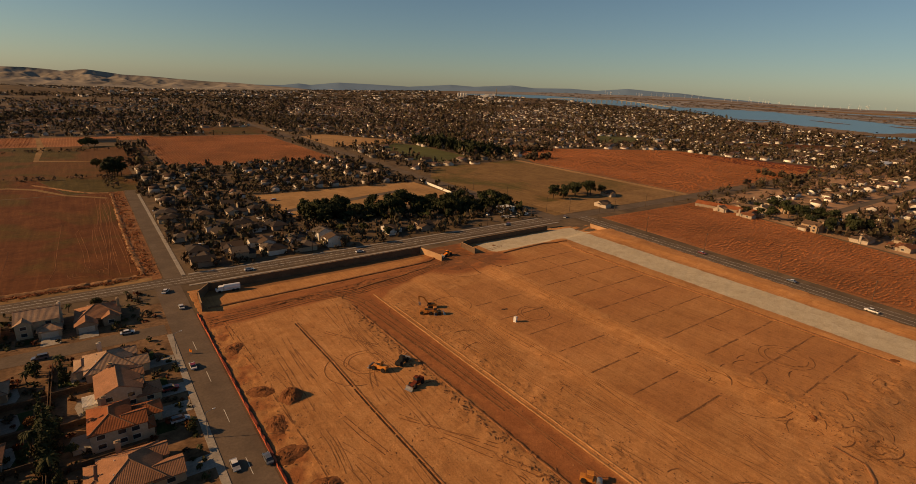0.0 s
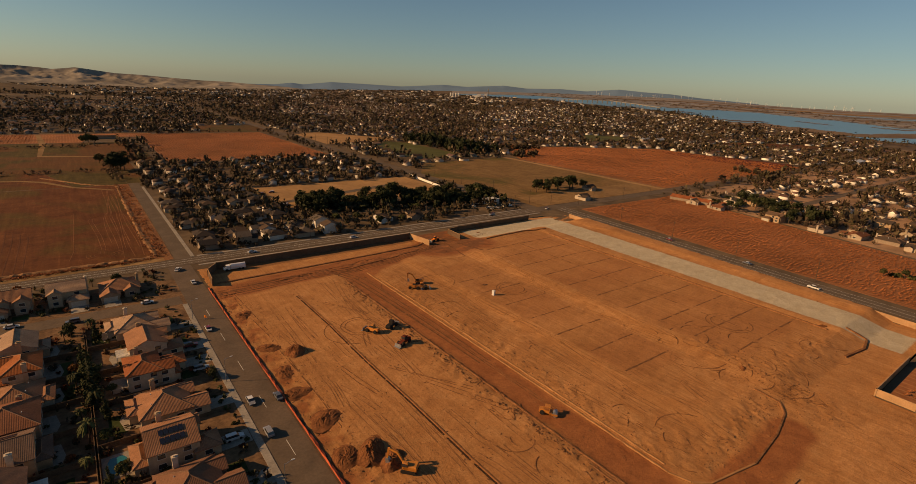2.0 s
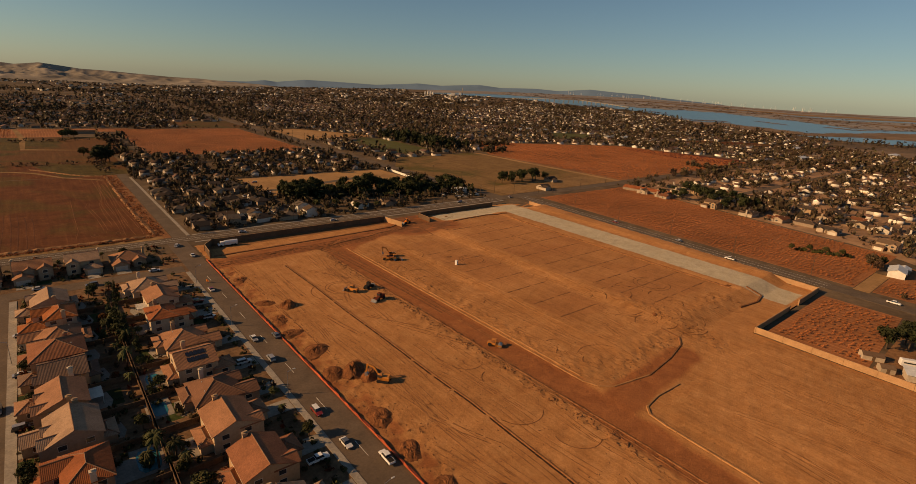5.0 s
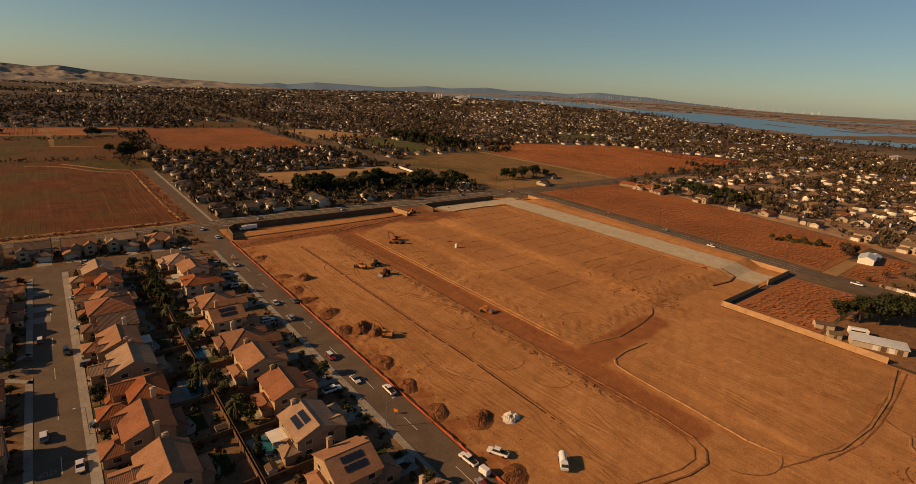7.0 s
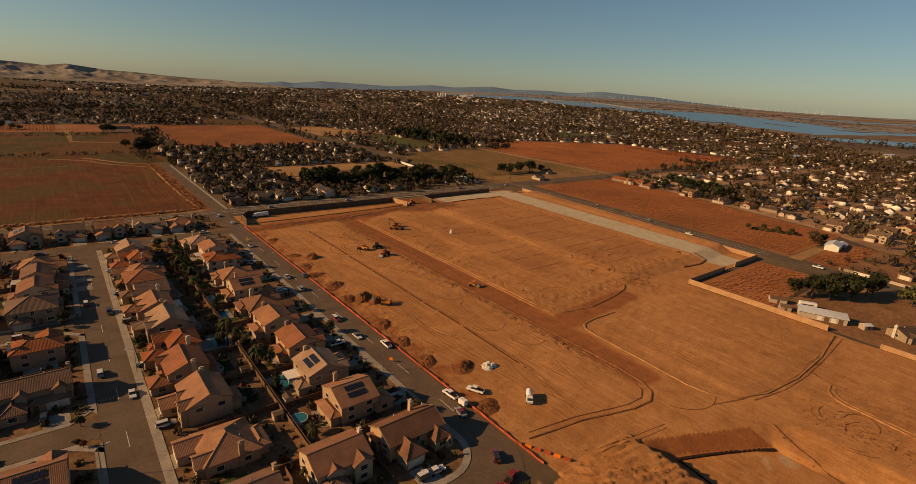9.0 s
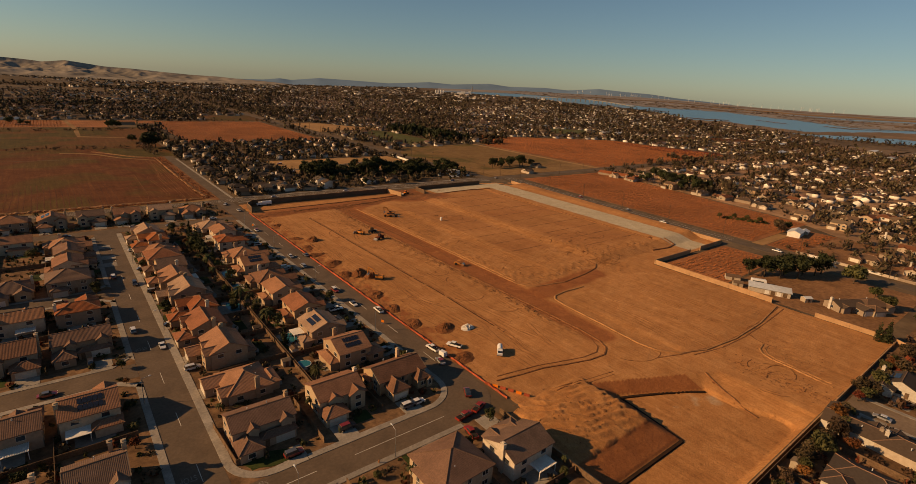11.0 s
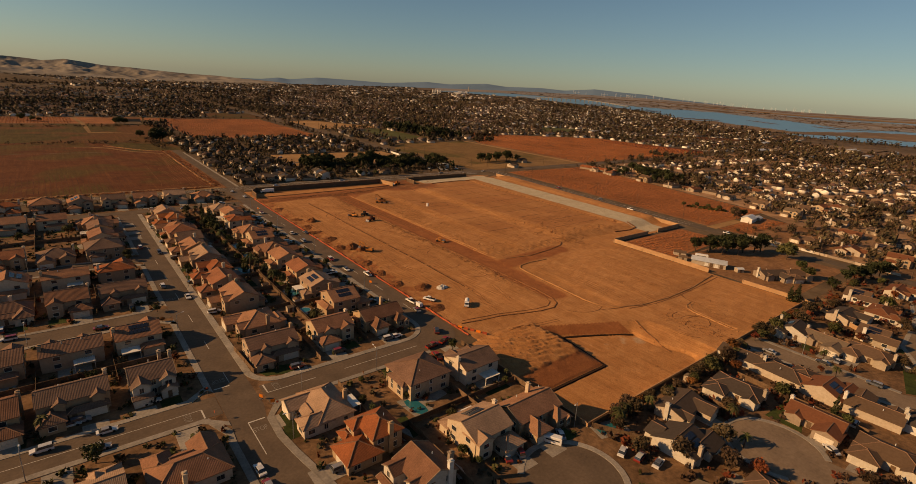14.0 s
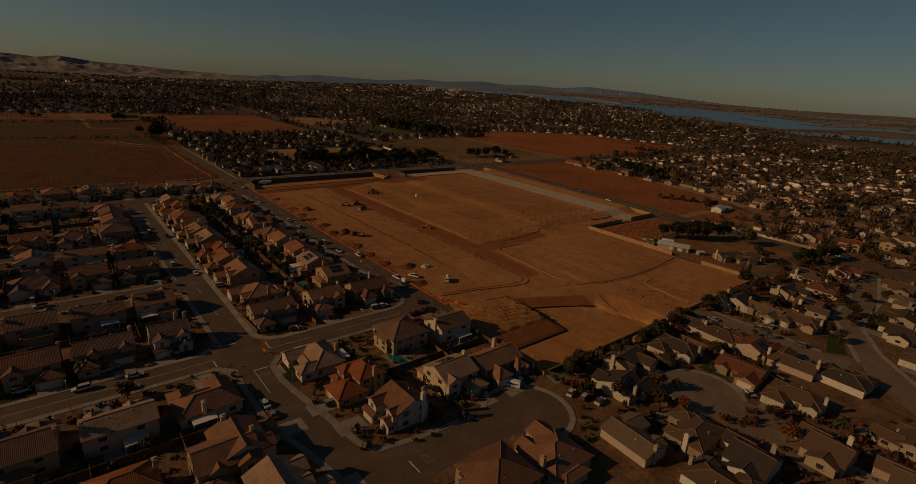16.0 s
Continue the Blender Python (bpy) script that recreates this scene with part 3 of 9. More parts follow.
gx, gy = np.meshgrid(np.arange(SITE_X0, SITE_X1 + 0.1, STEP), np.arange(SITE_Y0, SITE_Y1 + 0.1, STEP))


def band(v, lo, hi, soft=1.0):
    return np.clip((v - lo) / soft + 0.5, 0, 1) * np.clip((hi - v) / soft + 0.5, 0, 1)


def near_line(x, y, pts, width):
    """1 on a line through the points, falling to 0 at the width."""
    best = np.full(np.shape(x), 1e9)
    for (ax, ay), (bx, by) in zip(pts, pts[1:]):
        dx, dy = bx - ax, by - ay
        s = np.clip(((x - ax) * dx + (y - ay) * dy) / (dx * dx + dy * dy), 0, 1)
        best = np.minimum(best, np.hypot(x - ax - s * dx, y - ay - s * dy))
    return np.clip(1 - best / width, 0, 1)


BASIN_DEEP = 3.0
RIM = [(57, -48), (97.5, -66.5), (103.5, -69.5), (104.5, -85), (104, -100.6), (23.2, -100.6), (23.2, -71), (57, -71)]
FLOOR = [(63, -55.5), (91.5, -70.5), (91.5, -80), (96.5, -93.5), (94, -97.4), (24, -97.4), (24, -79), (60.2, -79)]


def outline_gap(poly, x, y):
    """Distance to the polygon's outline."""
    best = np.full(np.shape(x), 1e9)
    for (ax, ay), (bx, by) in zip(poly, poly[1:] + poly[:1]):
        dx, dy = bx - ax, by - ay
        s = np.clip(((x - ax) * dx + (y - ay) * dy) / (dx * dx + dy * dy), 0, 1)
        best = np.minimum(best, np.hypot(x - ax - s * dx, y - ay - s * dy))
    return best


wob = wavy(gx, gy, 14, 3) * 0.9
WET_ROAD = [(93, 200), (93, 30), (91, 5), (89.5, -28)]
BRANCH = [(95, 13), (146, 17)]
HAUL = [(33, 203), (60, 207), (100, 209), (135, 212), (158, 222), (165, 232)]
CROSS_HAUL = [(160, 222), (120, 206), (105, 200), (96, 192)]
wet = np.maximum.reduce([near_line(gx + wob, gy, WET_ROAD, 9.0), near_line(gx, gy + wob, BRANCH, 8.5), 1.0 * near_line(gx, gy + wob, HAUL, 11.0),
                         0.9 * near_line(gx, gy + wob, CROSS_HAUL, 8.0)])
wet = np.clip(np.maximum(wet, 0.9 * near_line(gx, gy + wob, [(166, 238), (163, 222), (150, 210), (176, 206)], 20)) * 2.2, 0, 1) * (0.75 + 0.25 * np.clip(wavy(gx, gy, 30, 9) + 0.5, 0, 1))
wet = np.maximum(wet, 0.8 * (0.6 + 0.4 * np.clip(wavy(gx, gy, 7, 61) * 2, -1, 1)) * np.clip(1.6 * near_line(gx, gy + wob, [(33, 213), (33, 30), (33, -15)], 7), 0, 1))
pale = np.maximum(band(gx - (gy - 10) * 0.03 + wob * 0.4, 236, 259) * band(gy, 12, 228), band(gy + wob * 0.5, 213, 233) * band(gx, 188, 272))
pale = np.clip(pale, 0, 1) * 0.95
LOT_Y = [48, 63.5, 79.3, 95.2, 111, 127, 143, 159, 175, 190]
lots = np.zeros_like(gx)
for x0, x1, ys in ((130, 158, LOT_Y[1:8]), (173, 229, LOT_Y)):
    for yy in ys:
        lots = np.maximum(lots, np.clip(1.3 * band(gx, x0, x1, 3) * (1 - np.abs(gy - yy + wavy(gx, gy, 9, 5) * 0.3) / 0.9), 0, 1))
lots = np.maximum(lots, np.clip(1 - np.abs(gx - 200.5 + wavy(gx, gy, 9, 6) * 0.3) / 0.8, 0, 1) * band(gy, 48, 190) * (wavy(gx, gy, 12, 8) > -0.2))
lots *= 0.55 + 0.45 * np.clip(wavy(gx, gy, 25, 12) + 0.6, 0, 1)
# the worked pads are a shade darker than the slopes between them
worked = np.maximum(band(gx + wob * 0.4, 129.5, 158.5, 2) * band(gy + wob * 0.5, 56, 182, 6), band(gx + wob * 0.4, 172, 229.5, 2) * band(gy + wob * 0.5, 42, 200, 6))
trench = np.clip(1.4 - np.abs(gx - 59.6 + wavy(gx, gy, 40, 7) * 0.25) / 0.75, 0, 1) * band(gy, -8, 185)
gate_mud = np.clip(2.4 * near_line(gx, gy, [(165, 238), (163, 222), (155, 212), (172, 208)], 18) * (0.9 + wavy(gx, gy, 6, 14)), 0, 1)
dark = np.maximum.reduce([0.5 * lots, 0.3 * trench, 0.55 * gate_mud, 0.55 * np.clip(near_line(gx, gy + wob, HAUL, 4.0) * 1.5, 0, 1) * (wavy(gx, gy, 4, 15) > 0)])
wet = np.maximum(wet, worked * (0.36 + 0.12 * wavy(gx, gy, 45, 71)))
# Rear wall's cast shadow, widened by a dark strip in the soil colour.
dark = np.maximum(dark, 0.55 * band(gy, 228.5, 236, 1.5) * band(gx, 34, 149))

def ramp_up(v, lo, hi):
    u = np.clip((v - lo) / (hi - lo), 0, 1)
    return u * u * (3 - 2 * u)


pads = 0.25 * band(gx, 102, 300, 5) + 0.55 * ramp_up(gx + wob * 0.3, 121, 130) + 1.0 * ramp_up(gx + wob * 0.3, 158.5, 171) + 0.5 * ramp_up(gx, 230.5, 235.5) + 0.9 * ramp_up(gx - (gy - 10) * 0.045, 259, 268) + 0.15 * band(gx, 36, 84, 3)
pads = pads * band(gy, 28, 214, 9) + 0.3 * band(gx, 106, 187, 4) * band(gy, -56, 4, 4)
soil_z = pads + 0.07 * wavy(gx, gy, 11, 1) + 0.05 * wavy(gx, gy, 3.3, 2) 
soil_z -= 0.25 * np.clip(near_line(gx, gy, WET_ROAD, 8) * 2.5, 0, 1)
rough_zone = np.maximum.reduce([near_line(gx, gy, [(102, 40), (118, 26), (150, 28)], 14), near_line(gx, gy, [(33, 200), (37, 20)], 7), near_line(gx, gy, [(84, 190), (83, -20)], 6), near_line(gx, gy, [(104, 175), (106, 110), (104, 40)], 6),
                                near_line(gx, gy, [(172, 58), (174, 33), (165, 14)], 13), near_line(gx, gy, [(174, 34), (215, 34)], 10), near_line(gx, gy, [(34, -52), (52, -62)], 15), near_line(gx, gy, [(60, 205), (150, 214)], 5)])
rng_s = np.random.default_rng(4)
soil_z += rough_zone * (0.17 * wavy(gx, gy, 4.2, 21) + 0.14 * wavy(gx, gy, 2.6, 22) + 0.05 * rng_s.normal(size=gx.shape))
mound = near_line(gx, gy, [(32, -58), (52, -58)], 16)
soil_z += 1.3 * np.clip(mound * 1.5, 0, 1) * inside(rect(26, 58, -74, -44), gx, gy)
top_rough = np.maximum.reduce([inside(rect(26, 58, -73, -46), gx, gy), 0.8 * near_line(gx, gy, [(116, -74), (117, -97)], 7), 0.45 * near_line(gx, gy, [(128, -76), (128, -96), (150, -70)], 5)])
top_rough = top_rough * ~(inside(RIM, gx, gy) & (gx > 60))
soil_z += top_rough * (0.34 * np.sin(2 * np.pi * (gy * 0.93 + gx * 0.36 + 1.6 * wavy(gx, gy, 18, 51)) / 2.9) + 0.12 * wavy(gx, gy, 2.4, 52) + 0.05 * rng_s.normal(size=gx.shape))
in_rim, in_floor = inside(RIM, gx, gy), inside(FLOOR, gx, gy)
to_rim, to_floor = outline_gap(RIM, gx, gy), outline_gap(FLOOR, gx, gy)
deep = np.where(in_rim, np.where(in_floor, 1.0, 0.78 * to_rim / (to_rim + to_floor + 1e-6)), 0.0)
soil_z = np.where(in_rim, np.minimum(soil_z, 0.05) * (1 - deep) ** 2 - BASIN_DEEP * deep + 0.04 * wavy(gx, gy, 6, 33), soil_z)
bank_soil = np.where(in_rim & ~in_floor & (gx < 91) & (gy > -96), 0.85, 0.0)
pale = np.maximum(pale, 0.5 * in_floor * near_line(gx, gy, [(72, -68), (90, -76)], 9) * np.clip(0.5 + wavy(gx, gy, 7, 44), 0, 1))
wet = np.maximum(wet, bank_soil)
wet = np.maximum(wet, 0.35 * inside(rect(27, 58, -72, -45), gx, gy) * np.clip(0.6 + wavy(gx, gy, 8, 41), 0, 1))
toe = np.maximum(near_line(gx, gy, [(24, -79.4), (60.6, -79.4), (63.4, -56), (92, -70)], 1.5), 0.7 * near_line(gx, gy, [(98.5, -67), (91, -86.5)], 1.4))
toe = np.clip(toe * 1.8, 0, 1)
soil_z = np.where(inside(SITE, gx, gy), soil_z, -0.3)
cols = gx.shape[1]
idx = np.arange(gx.size).reshape(gx.shape)
quads = np.stack([idx[:-1, :-1], idx[:-1, 1:], idx[1:, 1:], idx[1:, :-1]], -1).reshape(-1, 4)
mid_x, mid_y = gx.ravel()[quads].mean(1), gy.ravel()[quads].mean(1)
quads = quads[inside(SITE, mid_x, mid_y)]
me = bpy.data.meshes.new("graded_site")
me.from_pydata(np.stack([gx.ravel(), gy.ravel(), soil_z.ravel()], 1).tolist(), [], quads.tolist())
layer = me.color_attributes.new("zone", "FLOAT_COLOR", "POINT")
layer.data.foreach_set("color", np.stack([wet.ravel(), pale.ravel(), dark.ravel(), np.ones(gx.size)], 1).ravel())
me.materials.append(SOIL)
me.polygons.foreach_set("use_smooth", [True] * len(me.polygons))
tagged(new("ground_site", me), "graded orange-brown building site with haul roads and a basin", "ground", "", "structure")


def soil_at(x, y):
    """Height of the site's soil."""
    i, j = int(round((y - SITE_Y0) / STEP)), int(round((x - SITE_X0) / STEP))
    if 0 <= i < gx.shape[0] and 0 <= j < cols and inside(SITE, np.array([x]), np.array([y]))[0]:
        return float(soil_z[i, j])
    return 0.0


# Fields and open land round the site.
patch("ground_field_west", rect(-900, 14.5, 266, 486), 0.06, FIELD, "ploughed red-brown field with faint furrows", "field")
patch("ground_field_west_verge", rect(14.5, 23, 262, 487.5), 0.05, PILE, "rugged red-brown dirt verge beside the road", "ground")
patch("ground_field_west_front", rect(-900, 19, 260.5, 266), 0.07, DRY, "dry grass strip along the road", "ground")
patch("ground_field_upper", [(-900, 488), (-14, 488), (-34, 560), (-60, 576), (-900, 576)], 0.05, FIELD, "red-brown fallow field", "field")
patch("ground_weeds_upper", [(-900, 576.5), (-59.8, 576.5), (-33.5, 560.5), (-13.4, 488.4), (22.5, 488.4), (22.5, 622), (60, 622), (60, 808), (-900, 808)], 0.055, OLIVE, "olive weedy pasture", "field")
patch("ground_farm_track", [(-50, 924), (-45, 924), (-36, 800), (-38, 690), (8, 671), (8, 668), (-42, 681), (-43, 800)], 0.09, DRY, "pale dirt farm track", "track")
patch("ground_curved_track", [(-64, 536), (-50, 533), (-33, 521), (-14, 488), (9, 468), (13, 463), (10, 463), (-15, 484), (-35, 516), (-51, 529), (-64, 531)], 0.1, DRY, "pale worn wheel track over the field", "track")
patch("ground_field_far_west", [(-900, 812), (0, 812), (12, 872), (86, 872), (92, 926), (-900, 926)], 0.05, VINE_SOIL, "rust-red vineyard soil", "field")
patch("ground_vineyard_north", rect(71, 257, 600, 912), 0.06, VINE_SOIL, "rust-red vineyard soil in rows", "field")
patch("ground_weeds_north", rect(166, 284, 926, 1060), 0.05, OLIVE, "olive weedy plot", "field")
patch("ground_bare_plot", rect(110, 262, 346, 428), 0.06, TAN, "bare tan plot between houses", "field")
patch("ground_park", [(345, 560), (372, 525), (432, 560), (434, 700), (412, 735), (352, 672)], 0.07, PARK, "mown green sports field", "field")
patch("ground_tan_north", [(300, 720), (356, 720), (452, 752), (356, 898), (305, 872)], 0.06, TAN, "bare tan field", "field")
patch("ground_orchard_weeds", [(290, 263), (455, 263), (471, 268), (471, 372), (466, 510), (330, 500), (290, 440)], 0.05, WEEDY, "olive and tan weedy field", "field")
patch("ground_orchard_front", rect(300, 470, 263, 300), 0.08, DRY, "dry grass field edge", "field")
patch("ground_track_east", rect(470, 478, 263, 520), 0.1, TAN, "pale dirt farm track", "track")
patch("ground_vineyard_far_east", [(480, 264), (850, 268), (835, 500), (620, 600), (590, 655), (482, 487)], 0.06, VINE_SOIL, "rust-red vineyard soil in rows", "field")
patch("ground_vineyard_east", [(318, 241), (446, 238), (436, 182), (400, 18), (398, 0), (298, 0)], 0.06, VINE_SOIL, "rust-red vineyard soil in rows", "field")
patch("ground_vine_patch", [(195, 6), (268, 6), (268, -26), (197, -29)], 0.06, VINE_SOIL, "small neglected vineyard plot", "field")
patch("ground_vine_strip", rect(298, 372, -28, -8), 0.06, VINE_SOIL, "strip of old vineyard", "field")
patch("ground_dirt_lane", rect(295, 340, -7.6, -0.4), 0.07, TAN, "dirt lane between vine plots", "track")
RED_DIRT = mottled("dry_red_dirt", (0.15, 0.075, 0.035), (0.30, 0.155, 0.072), 0.5, 0.06, 0.4, bump=0.4)
patch("ground_farm_yard", rect(192, 270, -95, -30), 0.04, RED_DIRT, "dry bare farm yard", "ground")
patch("ground_dry_lot", rect(298, 372, -75, -28), 0.05, RED_DIRT, "dry open lot behind a white fence", "ground")
patch("ground_yards", rect(-220, 22, -220, 232), 0.03, YARD, "mixed garden soil and gravel yards", "ground")
patch("ground_yards_south", rect(22.2, 330, -260, -101.5), 0.03, YARD, "mixed garden soil and gravel yards", "ground")

patch("ground_dark_vineyard", [(787, 262), (872, 293), (846, 405), (814, 481), (788, 457), (772, 365)], 0.08, mottled("dark_red_vineyard", (0.09, 0.022, 0.012), (0.15, 0.04, 0.018), 0.3, 0.03, 0.3), "dark red vineyard strip", "field")
patch("ground_east_town", [(404, 18), (440, 182), (448, 238), (1280, 262), (1300, -300), (300, -300), (300, -30), (372, -30)], 0.02, mottled("east_town_soil", (0.23, 0.132, 0.072), (0.41, 0.245, 0.134), 0.08, 0.02, 0.4), "brown yards and gravel of the eastern town", "ground")
patch("ground_east_plot", [(1040, 508), (1120, 545), (1290, 462), (1375, 350), (1272, 316), (1182, 424)], 0.05, FIELD, "bare reddish field in the town", "field")
patch("ground_green_plot", [(781, 615), (887, 610), (999, 683), (925, 752)], 0.06, PARK, "green sports ground with a hedge", "field")
patch("ground_shore_flat", [(1420, -500), (1700, -500), (1640, 229), (1590, 369), (1420, 330), (1330, 190)], 0.05, MARSH, "flat brown grassland near the river", "field")

# The land rises gently towards the horizon; the river and the hills lie on it. Bearings are taken about one middle point.
FAR_X, FAR_Y = -45.0, -92.0
RISE_AZ = [-30, 7, 11.2, 15.8, 21.1, 26.8, 33.1, 39, 46.3, 52.4, 58.3, 62.4, 68.7, 73.3, 77.4, 80, 98]
RISE_TOP = [0, 0, 5, 8, 17, 32, 49, 61, 74, 78, 80, 72, 55, 51, 53, 57, 60]


def rise(r, az):
    """Height of the far land at a distance and bearing (radians from +y to the right)."""
    return np.interp(np.degrees(az), RISE_AZ, RISE_TOP) * np.clip((r - 1500) / 3100, 0, 1) ** 1.25


def polar_sheet(name, az0, az1, r0, r1, height, material, label, category, n=150, rows=26):
    """A sheet over a range of bearings; r0 and r1 may change with the bearing (degrees)."""
    deg = np.linspace(az0, az1, n)
    near_r, far_r = (r0(deg) if callable(r0) else np.full(n, r0)), (r1(deg) if callable(r1) else np.full(n, r1))
    u = np.linspace(0, 1, rows)[:, None]
    r = near_r * (1 - u) + far_r * u
    az = np.radians(deg) + 0 * r
    v = np.stack([FAR_X + r * np.sin(az), FAR_Y + r * np.cos(az), height(r, az)], -1).reshape(-1, 3)
    f = [(i * n + k, i * n + k + 1, (i + 1) * n + k + 1, (i + 1) * n + k) for i in range(rows - 1) for k in range(n - 1)]
    ob = setting(name, Kit().add(v.tolist(), f), material, label, category)
    ob.data.polygons.foreach_set("use_smooth", [True] * len(ob.data.polygons))
    return ob


def shore(points, wobble, seed):
    """A shoreline: distance by bearing, with small inlets."""
    az, r = [p[0] for p in points], [p[1] for p in points]
    return lambda deg: np.interp(deg, az, r) + wobble * (np.sin(deg * 2.1 + seed) + 0.6 * np.sin(deg * 5.3 + 2 * seed) + 0.4 * np.sin(deg * 11.7))


NEAR_SHORE = shore([(34, 3900), (39.9, 3663), (43.1, 3523), (46.2, 3404), (49.2, 3112), (52.2, 2936), (55.1, 2901), (58, 2707), (60.7, 2490), (63.2, 2240), (65.8, 2330), (68.2, 2225), (70.5, 2174), (72.7, 2080), (74.9, 2181), (77, 2344), (79.6, 2510), (96, 2600)], 16, 1)
FAR_SHORE = shore([(34, 3920), (39.9, 3990), (43.1, 4020), (46.2, 3872), (49.3, 3685), (52.3, 3580), (55.2, 3302), (58, 3080), (60.8, 3093), (63.5, 3200), (66.1, 3234), (68.5, 3103), (70.8, 2991), (73, 2888), (75.1, 2679), (77, 2610), (79.7, 2681), (96, 2720)], 22, 2)
CHANNEL_NEAR = shore([(72, 1935), (73.7, 1862), (74.7, 1827), (79.3, 1832), (96, 1840)], 9, 3)
CHANNEL_FAR = shore([(72, 1940), (73.5, 1926), (74.8, 1990), (76.8, 2041), (79.4, 2065), (96, 2080)], 12, 4)
polar_sheet("ground_far_rise", -30, 98, 1500, 4640, lambda r, az: rise(r, az) - 0.6, TOWN, "dark wooded land rising to the horizon", "land", 220)
polar_sheet("water_river", 36, 96, NEAR_SHORE, FAR_SHORE, lambda r, az: rise(r, az) + 0.6, WATER, "wide blue river", "river", 300, 14)
polar_sheet("ground_far_shore", 36, 98, lambda d: FAR_SHORE(d) + 4, 4660, lambda r, az: rise(r, az) + 0.9, FAR_LAND, "flat grey-brown plain beyond the river", "land", 200, 14)
polar_sheet("ground_marsh", 72.6, 96, lambda d: CHANNEL_FAR(d) + 3, lambda d: NEAR_SHORE(d) - 4, lambda r, az: rise(r, az) + 0.9, MARSH, "flat brown marsh between channels", "marsh", 90, 8)
polar_sheet("ground_shore_marsh", 61.5, 74, lambda d: NEAR_SHORE(d) - 30 - 230 * np.sin(np.pi * np.clip((d - 61.5) / 12.5, 0, 1)) ** 0.7, lambda d: NEAR_SHORE(d) - 4, lambda r, az: rise(r, az) + 0.7, MARSH, "brown marsh along the near bank", "marsh", 70, 8)
polar_sheet("water_channel", 72, 96, CHANNEL_NEAR, CHANNEL_FAR, lambda r, az: rise(r, az) + 0.7, WATER, "narrow blue side channel", "river", 90, 6)
for k, (a0, a1, u0, u1) in enumerate(((62.3, 66.6, 0.06, 0.13), (68.5, 71.5, 0.46, 0.52), (74, 79, 0.62, 0.78), (52.5, 56, 0.12, 0.2), (58.5, 60.5, 0.3, 0.38))):
    thin = lambda d, a0=a0, a1=a1: np.sin(np.pi * np.clip((d - a0) / (a1 - a0), 0, 1)) ** 0.6
    polar_sheet("ground_shoal_%d" % (k + 1), a0, a1, lambda d: NEAR_SHORE(d) + u0 * (FAR_SHORE(d) - NEAR_SHORE(d)), lambda d: NEAR_SHORE(d) + (u0 + (u1 - u0) * thin(d)) * (FAR_SHORE(d) - NEAR_SHORE(d)), lambda r, az: rise(r, az) + 1.2, MARSH, "low brown shoal in the river", "marsh", 40, 4)
# Strips of crops and a flooded pan on the plain beyond.
for k, (a0, a1, r0, r1, m) in enumerate(((70, 96, 3480, 3600, WATER), (58, 75, 3420, 3560, MARSH), (64, 96, 3760, 3980, DRY), (50, 66, 3900, 4080, MARSH), (72, 96, 3100, 3240, MARSH), (60, 90, 4200, 4330, MARSH))):
    bend = lambda d, a0=a0, a1=a1, r=r0: r + 60 * np.sin(d * 0.9 + r) + (r1 - r0) * 0.5 * (1 - np.sin(np.pi * np.clip((d - a0) / (a1 - a0), 0, 1)) ** 0.3)
    bend_far = lambda d, a0=a0, a1=a1, r=r0, q=r1: q + 60 * np.sin(d * 0.9 + r) - (q - r) * 0.5 * (1 - np.sin(np.pi * np.clip((d - a0) / (a1 - a0), 0, 1)) ** 0.3)
    polar_sheet("ground_plain_strip_%d" % (k + 1), a0, a1, bend, bend_far, lambda r, az: rise(r, az) + 1.6, m, "long low strip on the plain beyond the river", "field", 60, 3)


def ridge(az_list, tops, r0, r1, seed, folds):
    """Hills whose crest follows the tops by bearing, with soft gullies down to the foot."""
    def height(r, az):
        u = np.clip((r - r0) / (r1 - r0), 0, 1)
        deg = np.degrees(az)
        prof = np.interp(deg, az_list, tops)
        x, y = r * np.sin(az), r * np.cos(az)
        gully = np.abs(wavy(x, y, 420, seed)) + 0.7 * np.abs(wavy(x, y, 190, seed + 1)) + 0.4 * np.abs(wavy(x, y, 90, seed + 2))
        foot = rise(np.full_like(r, r0), az) - 3
        return foot + (prof - foot) * u ** 0.9 * (1 - folds * gully * np.sin(np.pi * np.clip(u, 0, 1)) ** 0.5)
    return height


polar_sheet("backdrop_hills_west", -30, 22, 3950, 4600, ridge([-30, -12, -6, -4, -2.4, -1.4, -0.7, 0, 0.8, 1.6, 2.7, 4.4, 6.5, 8.8, 11.2, 13.6, 16.2, 18.9, 22], [118, 112, 106, 98, 100, 96, 92, 86, 94, 104, 94, 77, 73, 62, 52, 50, 38, 30, 10], 3950, 4600, 5, 0.42), HILL_TAN, "dry tan folded hills on the horizon", "hills", 420, 40)
polar_sheet("ground_low_hill", -12, 3.4, 2650, 3300, lambda r, az: rise(r, az) - 2 + 26 * np.sin(np.pi * (r - 2650) / 650) * np.clip(1 - np.abs(np.degrees(az) + 3.5) / 6.5, 0, 1) ** 0.7, PASTURE, "low tan-brown hill before the ridge", "hills", 60, 16)
